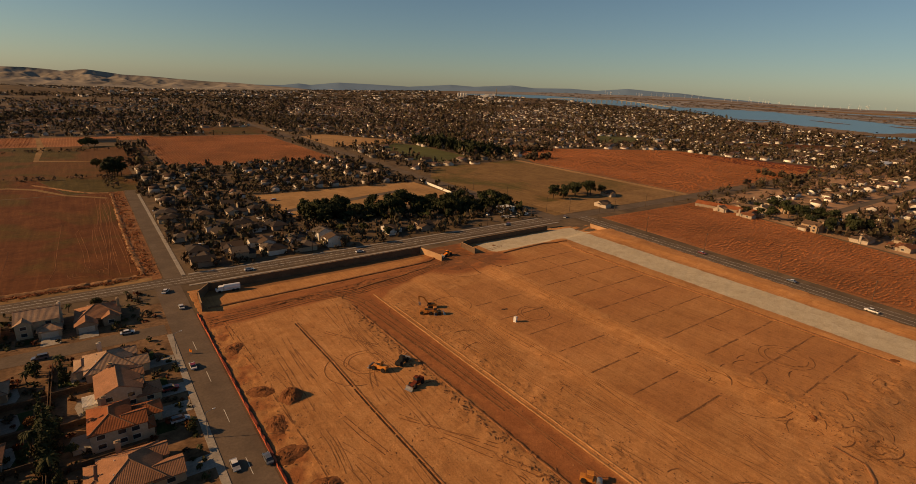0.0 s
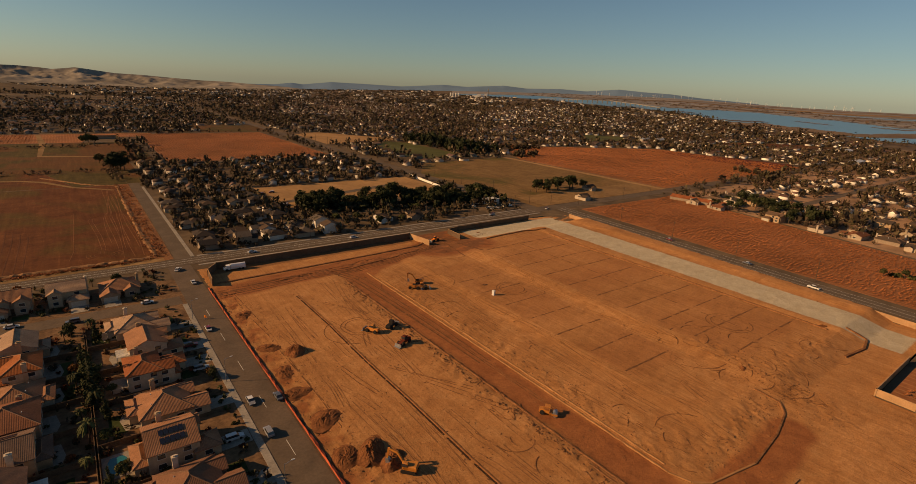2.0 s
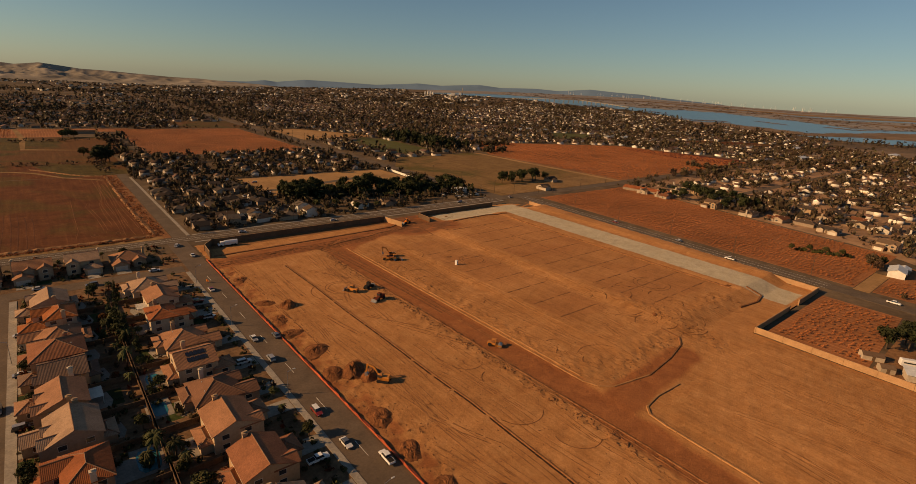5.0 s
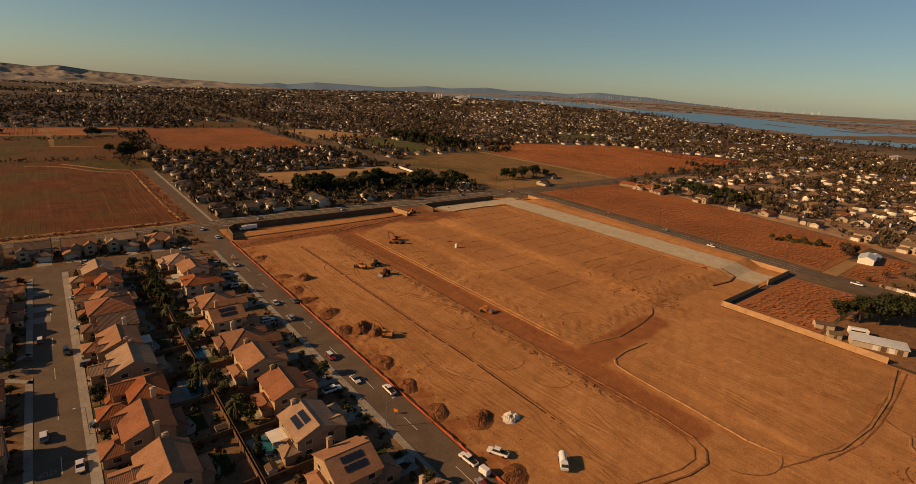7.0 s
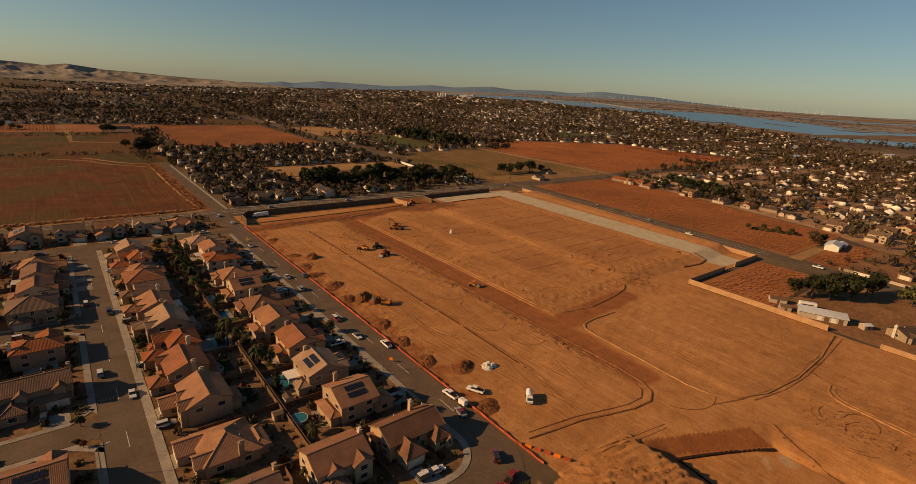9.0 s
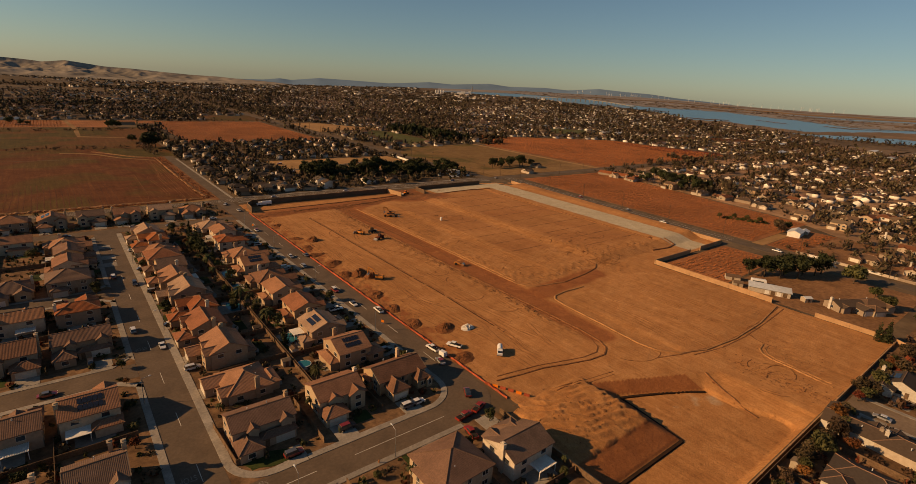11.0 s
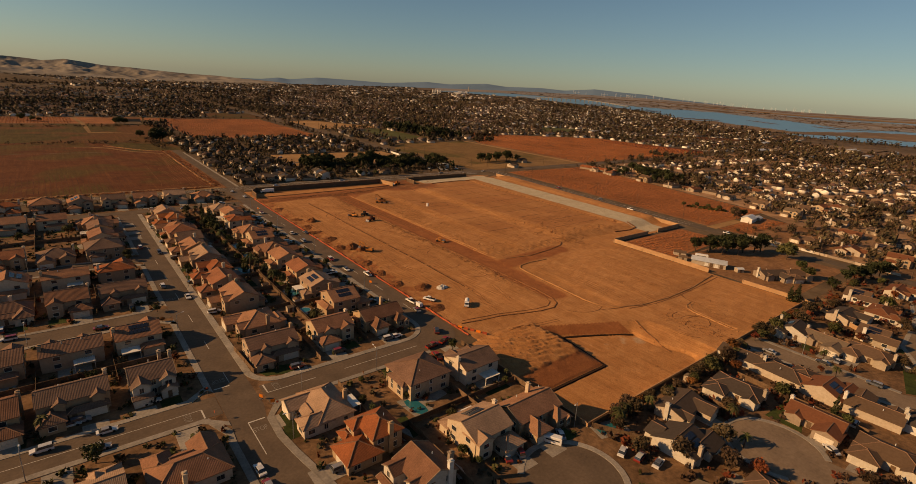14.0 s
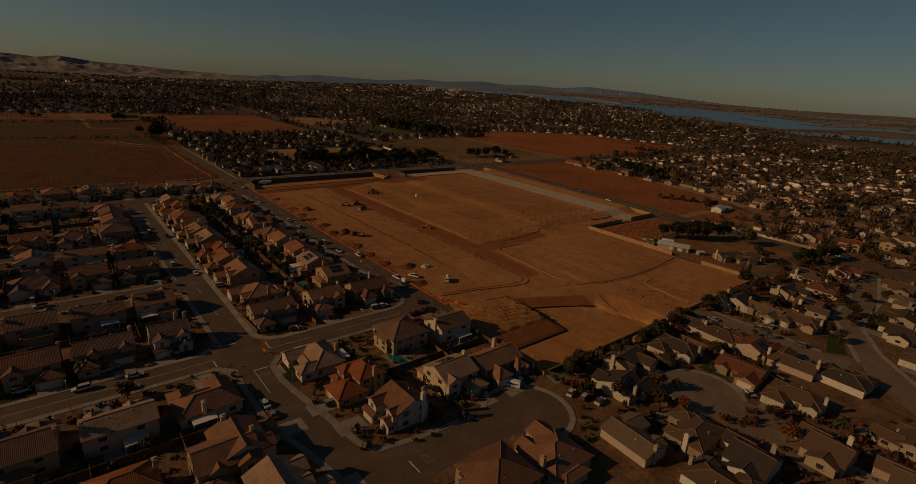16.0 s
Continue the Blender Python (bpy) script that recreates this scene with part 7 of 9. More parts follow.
def field_lines(name, lines, w, material, label, ridge=0.08, ground=None):
    """Thin wheel lines with a low ridge, laid over a field or over the site's soil."""
    k = Kit()
    for pts in lines:
        for (ax, ay), (bx, by) in zip(pts, pts[1:]):
            d = Vector((bx - ax, by - ay, 0)).normalized()
            o = Vector((-d.y, d.x, 0)) * w / 2
            za, zb = (ground(ax, ay) + 0.02, ground(bx, by) + 0.02) if ground else (0.05, 0.05)
            k.add([(ax - o.x, ay - o.y, za), (bx - o.x, by - o.y, zb), (bx + o.x, by + o.y, zb), (ax + o.x, ay + o.y, za), (ax, ay, za + ridge), (bx, by, zb + ridge)], [(0, 1, 5, 4), (4, 5, 2, 3)])
    return setting(name, k, material, label, "track")


TRACK = mottled("pale_wheel_track", (0.13, 0.050, 0.018), (0.22, 0.092, 0.036), 0.6, 0.05, 0.4, bump=0.3)
lines = []
for i in range(9):
    x = 11.6 - i * 1.5 + 0.5 * math.sin(i * 2.3)
    lines.append([(x + 0.8 * math.sin(j * 0.7 + i) + (0.06 * (i - 2) * j if j > 6 else 0), 276 + j * 15.5) for j in range(i % 3, 14 - (i * 5) % 4)])
for r in (4.5, 6.2, 8.0):
    lines.append(arc(-5, 286, r, 150, 400, 16))
lines.append([(-5.2, 288), (-3.8, 298), (-4.4, 324), (-7.2, 364), (-6, 372), (-1, 376)])
lines.append([(-7.0, 288), (-5.8, 298), (-6.4, 324), (-9.2, 364), (-7.4, 374), (-1, 378)])
lines.append([(-16, 390), (-17.4, 331), (-17.7, 300), (-20, 282)])
field_lines("ground_field_tracks", lines, 0.38, TRACK, "pale wheel tracks along the field's edge")
furrow = [[(x + 0.5 * math.sin(x), 272 + 3 * math.sin(x * 0.3)), (x + 0.3, 330), (x - 0.4, 352 + 8 * math.sin(x * 0.21))] for x in np.arange(-150, -14, 3.4) if math.sin(x * 1.9) > -0.5]
field_lines("ground_field_furrows", furrow, 0.8, mottled("dark_furrow_soil", (0.075, 0.026, 0.010), (0.13, 0.05, 0.019), 0.6, 0.05, 0.4, bump=0.3), "faint dark furrows over the field", 0.045)
p = np.stack([g.normal(18.5, 1.6, 260), g.uniform(268, 486, 260), np.zeros(260)], 1)
p = np.concatenate([p, np.stack([g.normal(14.5, 0.8, 240), g.uniform(268, 486, 240), np.zeros(240)], 1)])
mass("field_edge_weeds", bv, bf, p, np.stack([g.uniform(0.5, 1.6, 500)] * 2 + [g.uniform(0.2, 0.6, 500)], 1), g.uniform(0, 6.28, 500), VINE, "dry brown weeds along the field's edge", "weeds", 0.2)
p = np.stack([g.uniform(-160, 14, 420), g.normal(266, 0.8, 420), np.zeros(420)], 1)
mass("roadside_weeds", bv, bf, p, np.stack([g.uniform(0.4, 1.4, 420)] * 2 + [g.uniform(0.2, 0.6, 420)], 1), g.uniform(0, 6.28, 420), VINE, "dry brown weeds along the road", "weeds", 0.2)
# Brush and scattered trees on the upper pastures.
p = np.concatenate([np.stack([g.uniform(-160, 20, 60), g.normal(562, 3, 60), np.zeros(60)], 1), np.stack([g.uniform(-160, 60, 60), g.normal(762, 4, 60), np.zeros(60)], 1), np.stack([g.normal(18, 4, 40), g.uniform(490, 600, 40), np.zeros(40)], 1)])
mass("pasture_brush", bv, bf, p, np.stack([g.uniform(1.0, 3.2, len(p))] * 2 + [g.uniform(0.8, 2.6, len(p))], 1), g.uniform(0, 6.28, len(p)), LEAF_FAR, "dark brush along the pasture", "brush", 0.2)

g = np.random.default_rng(93)
q = g.uniform(119, 272, 170)
p = np.concatenate([np.stack([q, 336 - (q - 119) * 0.225 + g.normal(0, 7, 170), np.zeros(170)], 1)])
mass("belt_undergrowth", *clump(9, 44), p, np.stack([g.uniform(2.0, 4.6, len(p))] * 2 + [g.uniform(1.6, 4.6, len(p))], 1), g.uniform(0, 6.28, len(p)), LEAF_DARK, "dense dark growth between the belt's trees", "trees", 0.2)
# A stand of large dark trees beyond the sports field.
g = np.random.default_rng(95)
p = np.stack([g.uniform(438, 500, 110), g.uniform(555, 730, 110), np.zeros(110)], 1)
cv, cf = clump(6, 60)
mass("tree_stand", cv, cf, p, np.stack([g.uniform(3.5, 6.5, 110)] * 2 + [g.uniform(4.5, 8.0, 110)], 1), g.uniform(0, 6.28, 110), LEAF_DARK, "stand of large dark trees beyond the sports field", "trees", 0.2)
p = np.concatenate([np.stack([g.uniform(505, 610, 60), g.normal(585, 9, 60), np.zeros(60)], 1), np.stack([g.normal(704, 3, 14), g.uniform(262, 312, 14), np.zeros(14)], 1), np.stack([g.uniform(492, 540, 22), g.normal(512, 7, 22), np.zeros(22)], 1)])
mass("orchard_trees", cv, cf, p, crown_sizes(g, len(p), 2, 5), g.uniform(0, 6.28, len(p)), LEAF_TOWN, "trees along the far vineyard", "trees", 0.2)
# Low planting in all the gardens.
def garden(n, x0, x1, y0, y1, seed, gap=7.2):
    p, g = scatter(n, x0, x1, y0, y1, seed)
    h = np.array([(a, b) for a, b, _ in taken])
    d = np.min(np.hypot(p[:, None, 0] - h[None, :, 0], p[:, None, 1] - h[None, :, 1]), 1)
    ok = d > gap
    for a, b, c, e in ((-60, -44.8, -120, 215), (-240, -58, 99, 114), (-240, -58, 28.5, 43), (-240, -58, -42, -27.5), (-240, 17, 198, 211.5), (16, 30, -45, 262), (-50, 28, -44.5, -27), (-60, -33, -125, -100), (-40, -8, -120, -106), (114.5, 130, -170, -101), (85, 265, -195, -137)):
        ok &= ~((p[:, 0] > a) & (p[:, 0] < b) & (p[:, 1] > c) & (p[:, 1] < e))
    ok &= (np.hypot(p[:, 0] - 5.5, p[:, 1] + 110.5) > 14.5) & (np.hypot(p[:, 0] - 60, p[:, 1] + 136) > 14)
    return p[ok], g


cv, cf = clump(7, 22)
for name, n, box, seed, m, lab in (("garden_plants", 2300, (-180, 20, -130, 246), 201, LEAF, "green shrubs and plants in the gardens"), ("garden_plants", 1100, (-180, 20, -130, 246), 205, LEAF_TOWN, "dark brown-green bushes in the gardens"), ("garden_plants", 900, (-180, 20, -130, 246), 202, LEAF_RUST, "rusty shrubs and plants in the gardens"),
                                   ("garden_plants", 1500, (24, 270, -215, -102), 203, LEAF_BROWN, "brown and green shrubs among the older houses"), ("garden_plants", 700, (24, 270, -215, -102), 204, LEAF_RUST, "rusty shrubs among the older houses")):
    p, g = garden(n, *box, seed)
    p[:, 2] = -0.3
    mass(name, cv, cf, p, np.stack([g.uniform(0.4, 1.35 + 0.3 * (seed > 202), len(p))] * 2 + [g.uniform(0.35, 1.2 + 0.4 * (seed > 202), len(p))], 1), g.uniform(0, 6.28, len(p)), m, lab, "plants", 0.25)
# ---- things of the building site ----
def wall_run(name, pts, h, label, t=0.22, low=None, face=None):
    """A block wall with a coping and piers, along a line."""
    root = thing(name, Matrix(), label, "wall", "block walls round the site")
    for (ax, ay), (bx, by) in zip(pts, pts[1:]):
        d = Vector((bx - ax, by - ay, 0))
        length = d.length
        ang = math.degrees(math.atan2(d.y, d.x))
        z = low if low is not None else -0.3
        body = part("wall_panel", Kit().box(0, length, -t / 2, t / 2, z, h), face or BLOCK, root)
        body.matrix_basis = pose(ax, ay, 0, 0, 0, ang)
        cap = part("coping", Kit().soft_box(-0.05, length + 0.05, -t / 2 - 0.06, t / 2 + 0.06, h, h + 0.1, 0.03), BLOCK, root)
        cap.matrix_basis = pose(ax, ay, 0, 0, 0, ang)
        n = max(1, int(length / 9))
        piers = Kit()
        for i in range(n + 1):
            u = length * i / n
            piers.box(u - 0.25, u + 0.25, -t / 2 - 0.12, t / 2 + 0.12, z, h + 0.14)
        part("pier", piers, face or BLOCK, root).matrix_basis = pose(ax, ay, 0, 0, 0, ang)
    return root


# Both rear walls carry their shade in the face colour.
wall_run("block_wall", [(31.5, 214), (32.5, 228), (38, 235.5), (149.5, 235.5)], 3.7, "block wall along the rear road, shade coloured in dark brown, curved at its end", face=BLOCK_SHADED)
wall_run("block_wall", [(149.7, 235.3), (152.5, 218)], 3.3, "low tan block wall returning beside the gate")
wall_run("block_wall", [(176.5, 219), (177, 233), (187, 235.5), (252, 235.5)], 3.2, "block wall beyond the site gate, shade coloured in dark brown", face=BLOCK_SHADED)
wall_run("block_wall", [(286.5, 226), (270.5, 9)], 2.6, "long tan block wall beside the east road")
wall_run("block_wall", [(270.5, 9), (242, 8.8)], 2.7, "short tan block wall end, shaded")
wall_run("block_wall", [(229.5, 8.8), (190.6, 8.8), (190.0, -53.0)], 2.5, "tan block wall round the vine plot")
wall_run("block_wall", [(190.0, -71.5), (190.4, -96.5)], 2.0, "tan block wall behind the farm yard")
wall_run("block_wall", [(190.4, -96.5), (190.4, -100.4), (23.2, -100.6), (23.2, -46.4)], 1.2, "low retaining wall along the south boundary", low=-3.4)
wall_run("block_wall", [(192, -97), (181, -116), (172, -131)], 1.9, "reddish garden wall behind the houses")

fence = thing("silt_fence", Matrix(), "orange-red plastic silt fence along the street", "fence")
for y0 in range(-40, 212, 14):
    k = Kit()
    g = random.Random(y0)
    v, f = [], []
    for i in range(8):
        y, za, lean = y0 + i * 2, 0.75 + g.uniform(-0.25, 0.1), g.uniform(-0.15, 0.25)
        v += [(29.1, y, 0), (29.1 + lean, y, za), (29.7 - lean, y, za * 0.7), (29.7, y, 0)]
        if i:
            f += [(4 * i - 4 + j, 4 * i - 3 + j, 4 * i + 1 + j, 4 * i + j) for j in range(3)]
    k.add(v, f + [(0, 3, 2, 1), (28, 29, 30, 31)])
    part("fence_panel", k, SILT, fence)
fence = thing("barrier_fence", Matrix(), "orange construction barrier at the street's end", "fence")
for i in range(6):
    k = Kit().box(-0.9, 0.9, -0.15, 0.15, 0.0, 0.15).box(-0.9, 0.9, -0.05, 0.05, 0.15, 0.8).box(-0.9, 0.9, -0.1, 0.1, 0.8, 0.9)
    part("barrier_panel", k, ORANGE if i % 3 == 1 else SILT, fence).matrix_basis = pose(29.2 + i * 1.2, -31 - i * 2.3, 0.05, 0, 0, -62)


# Kerbs of the new roads, as low formed edges.
def edge_strip(name, pts, w, h, material, label, group="kerbs of the new roads"):
    k = Kit()
    for (ax, ay), (bx, by) in zip(pts, pts[1:]):
        n = max(1, int(math.hypot(bx - ax, by - ay) / 3))
        for i in range(n):
            p, q = i / n, (i + 0.97) / n
            x0, y0, x1, y1 = ax + (bx - ax) * p, ay + (by - ay) * p, ax + (bx - ax) * q, ay + (by - ay) * q
            d = Vector((x1 - x0, y1 - y0, 0)).normalized()
            s = Vector((-d.y, d.x, 0)) * w / 2
            z0, z1 = soil_at(x0, y0), soil_at(x1, y1)
            v = []
            for (x, y, z) in ((x0, y0, z0), (x1, y1, z1)):
                v += [(x - s.x * 1.6, y - s.y * 1.6, z - 0.2), (x - s.x, y - s.y, z + h), (x + s.x, y + s.y, z + h), (x + s.x * 1.6, y + s.y * 1.6, z - 0.2)]
            k.add(v, [(0, 1, 5, 4), (1, 2, 6, 5), (2, 3, 7, 6), (0, 3, 2, 1), (4, 5, 6, 7)])
    return tagged(part(name, k, material), label, "kerb", group, "structure")


DUG = mottled("dark_dug_soil", (0.11, 0.045, 0.018), (0.20, 0.088, 0.036), 1.2, 0.2, 0.3, bump=0.6)
FAINT = mottled("pressed_soil_line", (0.20, 0.086, 0.034), (0.33, 0.152, 0.060), 1.2, 0.2, 0.4, bump=0.5)
LOT = mottled("disturbed_soil_line", (0.13, 0.056, 0.023), (0.25, 0.112, 0.045), 1.2, 0.2, 0.4, bump=0.5)
SOIL_EDGE = mottled("pale_soil_edge", (0.30, 0.148, 0.058), (0.40, 0.205, 0.088), 1.2, 0.2, 0.3, bump=0.5)
edge_strip("trim_kerb_east", [(99.5, 195), (99.5, 60), (99.3, 28), (101, 22.5), (105, 19.5), (122, 16.5)], 0.5, 0.24, SOIL_EDGE, "pale formed kerb of the haul road")
edge_strip("trim_kerb_branch", [(122, 16.5), (140, 18.5), (153, 21.5), (158, 25), (158, 33)], 0.5, 0.3, PILE, "dark broken kerb of the side road")
edge_strip("trim_kerb_west", [(86, 190), (86.3, 40), (87.2, 0), (86.8, -24), (85.6, -32), (83, -37), (78, -39.8), (70, -39.2), (52, -34), (33, -31)], 0.45, 0.24, PILE, "dark soil kerb of the haul road")
edge_strip("trim_kerb_corner", [(125, 7.5), (112, 8.0), (104, 6.8), (101, 4), (100, -2), (98.5, -25), (97, -42), (98.5, -49), (104, -55), (115, -59), (135, -61), (160, -60.2), (187, -56.5)], 0.6, 0.3, SOIL_EDGE, "pale formed kerb round the pad")
edge_strip("trim_track_arc", [(93, -52), (105, -56), (122, -59.6), (139, -60.4), (161, -59.4), (187, -57.6)], 0.4, 0.1, PILE, "dark soil ridge of a curved track")
edge_strip("trim_track_arc_outer", [(107, -58.4), (123, -61.7), (140, -62.4), (163, -61.4), (187, -59.6)], 0.4, 0.1, PILE, "dark soil ridge of a curved track")
edge_strip("trim_haul_bank", [(34, 216), (70, 217), (110, 218.5), (145, 220.5), (152, 224)], 1.0, 0.4, PILE, "dark bank beside the haul track")
edge_strip("trim_haul_bank_south", [(96, 205), (125, 209), (140, 212)], 0.8, 0.3, PILE, "dark bank beside the haul track")
edge_strip("trim_pad_bank", [(188, 207.5), (205, 209), (222, 209.6), (239, 205)], 0.9, 0.45, PILE, "dark earth bank at the pad's edge")
edge_strip("trim_pad_edge", [(213, 24), (228, 22), (238, 24), (239, 32)], 0.8, 0.5, PILE, "dark earth bank at the pad's edge")
edge_strip("trim_long_ditch", [(230.6, 36), (231.4, 90), (231.4, 160), (233, 196)], 0.8, 0.35, PILE, "row of dug earth along the pale strip")
TRENCH = [(59.3, 184), (59.9, 150), (59.4, 120), (59.8, 90), (59.6, 60), (60.1, 40), (59.4, 10), (59.0, -7)]
# The trench is not dug: a near-black strip laid on the soil.
edge_strip("trim_trench", TRENCH, 0.55, 0.03, mottled("dark_trench_soil", (0.035, 0.018, 0.010), (0.07, 0.034, 0.017), 1.5, 0.2, 0.3, bump=0.6), "narrow dark trench through the pad")
edge_strip("trim_trench_spoil", [(x + 0.75, y) for x, y in TRENCH], 0.35, 0.16, PILE, "low ridge of spoil along the trench")
# Low near-black strips along the foot of the basin slope and the mound.
TOE = mottled("dark_toe_soil", (0.022, 0.013, 0.008), (0.05, 0.026, 0.014), 1.2, 0.2, 0.3, bump=0.5)
edge_strip("trim_basin_toe", [(63.6, -57.2), (70, -59.9), (78, -63.6), (86, -67.7), (91.2, -71.3)], 0.8, 0.4, TOE, "near-black edge at the foot of the basin slope")
edge_strip("trim_mound_toe", [(25, -80), (40, -80), (60.4, -80), (63.4, -57.6)], 0.9, 0.4, TOE, "near-black edge at the foot of the mound")
edge_strip("trim_basin_ramp_edge", [(98.5, -67.2), (95, -76), (92.4, -84), (91.4, -88)], 0.5, 0.25, PILE, "soil ridge down the basin ramp")


edge_strip("trim_kerb_east_back", [(101.2, 180), (101.2, 60), (101.0, 30)], 0.3, 0.2, SOIL_EDGE, "pale second line of the haul road's kerb")
edge_strip("trim_kerb_south_east", [(140, -69.4), (134.6, -70.4), (131.2, -72.8), (129.4, -77), (128.8, -84), (127.2, -97)], 0.5, 0.22, SOIL_EDGE, "pale curved kerb of the southern side road")
edge_strip("trim_kerb_south_east_back", [(140, -71.2), (135.6, -72), (132.8, -74), (131.2, -77.6), (130.6, -84), (129.2, -96)], 0.3, 0.14, SOIL_EDGE, "pale curved kerb of the southern side road")
edge_strip("trim_kerb_west_back", [(84.6, 40), (85.4, 0), (84.9, -23), (83.6, -30), (81, -34.6), (77, -37), (70, -36.8), (52, -31.8), (35, -29)], 0.3, 0.14, PILE, "dark soil line behind the haul road's kerb")
g = random.Random(8)
# Wheel ruts worn into the haul track.
for off, w in ((0, 0.7), (1.9, 0.5), (3.6, 0.6), (6.0, 0.4), (-2.2, 0.5)):
    edge_strip("trim_haul_rut", [(31.5, 200 + off), (49, 200.7 + off), (72, 203 + off * 0.8), (90, 201.5 + off * 0.9), (119, 203 + off * 0.8), (147, 211 + off * 0.6), (161, 218 + off * 0.5)], w, 0.05, DUG, "dark wheel rut of the haul track", "wheel ruts")
for off, w in ((0, 0.6), (2.2, 0.5), (4.8, 0.4)):
    edge_strip("trim_haul_rut", [(84 + off, 203), (89 + off, 190), (90.5 + off, 165), (92 + off, 130), (92.5 + off * 0.8, 96)], w, 0.05, DUG, "dark wheel rut of the haul track", "wheel ruts")
for ax, ay, bx, by in ((158, 232, 163, 208), (161, 233, 168, 206), (165, 232, 176, 204), (155, 224, 178, 210), (160, 214, 184, 196), (152, 212, 170, 226), (164, 220, 158, 190), (168, 216, 172, 190)):
    edge_strip("trim_haul_rut", [(ax, ay), ((ax + bx) / 2 + g.uniform(-2, 2), (ay + by) / 2 + g.uniform(-1, 1)), (bx, by)], g.uniform(0.5, 0.9), 0.05, DUG, "dark wheel rut at the site gate", "wheel ruts")
for x0, x1, ys in ((130.5, 157.5, LOT_Y[1:8]), (173.5, 199, LOT_Y), (202, 229, LOT_Y)):
    for yy in ys:
        x = x0 + g.uniform(0, 2)
        while x < x1 - 3:
            step = g.uniform(8, 18)
            edge_strip("trim_lot_line", [(x, yy + g.uniform(-0.15, 0.15)), (min(x + step, x1), yy + g.uniform(-0.15, 0.15))], g.uniform(0.4, 0.8), 0.02, LOT, "thin dug line between building lots", "lot lines")
            x += step + g.choice((0.3, 0.5, 1.5, 3.0))
for yy in range(50, 190, 9):
    if g.random() < 0.75:
        edge_strip("trim_lot_line", [(200.5 + g.uniform(-0.2, 0.2), yy), (200.5 + g.uniform(-0.2, 0.2), yy + 7)], 0.5, 0.02, LOT, "thin dug line between building lots", "lot lines")


# Tyre tracks pressed into the soil.
g = random.Random(12)
for cx, cy, r, a0, a1 in ((70, 143, 6, 20, 330), (70, 143, 7.6, 60, 290), (66, 141, 11, 120, 260), (104, 172, 8, 90, 260), (122, 166, 9, -60, 120), (148, 140, 6, 0, 360), (148, 140, 7.5, 40, 300), (200, 62, 9, 0, 330), (200, 62, 7, 30, 300), (118, 32, 10, 20, 120),
                          (75, 60, 6, 180, 330), (70, 30, 8, 190, 320), (76, 12, 7, 160, 300), (150, -70, 9, 60, 200), (152, -70, 11, 60, 200), (165, 60, 14, 200, 300), (104, 194, 14, 90, 200), (108, 196, 17, 90, 190), (155, 205, 16, 180, 280), (92, -40, 12, 200, 300)):
    edge_strip("trim_tyre_track", [(px, py) for px, py in arc(cx, cy, r, a0, a1, max(6, int(abs(a1 - a0) / 14)))], 0.3, 0.04, LOT, "curved tyre track pressed into the soil", "tyre tracks")
for x0, y0, x1, y1 in ((40, 208, 100, 206), (42, 204, 96, 209), (96, 209, 150, 218), (90, 196, 92, 120), (95, 190, 94.5, 60), (152, 222, 172, 206), (158, 228, 166, 205), (160, 232, 150, 208), (36, 198, 38, 150), (37.5, 140, 38, 90), (45, -46, 70, -50),
                       (160, 215, 200, 222), (66, 170, 78, 150), (64, 110, 80, 84), (70, 96, 82, 70), (46, 40, 54, 20), (50, 120, 54, 96)):
    for off in (0, 1.7):
        edge_strip("trim_tyre_track", [(x0 + off * 0.6, y0 + off * 0.8), ((x0 + x1) / 2 + g.uniform(-1, 1) + off * 0.6, (y0 + y1) / 2 + g.uniform(-1, 1) + off * 0.8), (x1 + off * 0.6, y1 + off * 0.8)], 0.28, 0.03, LOT, "faint tyre track pressed into the soil", "tyre tracks")


# Scuffed soil where the machines turn, and long faint wheel lines over the pads.
g = random.Random(77)
scuffs = []
for cx, cy, w, h, n in ((180, 64, 8, 4, 12), (185, 47, 9, 4, 14), (164, 44, 5, 8, 14), (171, 34, 7, 5, 12), (168, 24, 6, 8, 16), (205, 32, 9, 3, 8), (161, 68, 2, 10, 8), (110, 40, 5, 12, 12), (78, 60, 5, 20, 12), (112, 110, 4, 30, 12), (118, -86, 5, 8, 12), (215, 30, 10, 3, 6), (162, 212, 12, 10, 16), (92, 196, 8, 6, 12)):
    for i in range(n * 2 // 3):
        x, y, r, a = g.uniform(cx - w, cx + w), g.uniform(cy - h, cy + h), g.uniform(2.5, 9), g.uniform(0, 360)
        scuffs.append(arc(x, y, r, a, a + g.uniform(25, 75), 5))
field_lines("ground_scuff_lines", scuffs, 0.4, LOT, "dark curved scuffs and ridges in the soil", 0.11, soil_at)
wheel_lines = []
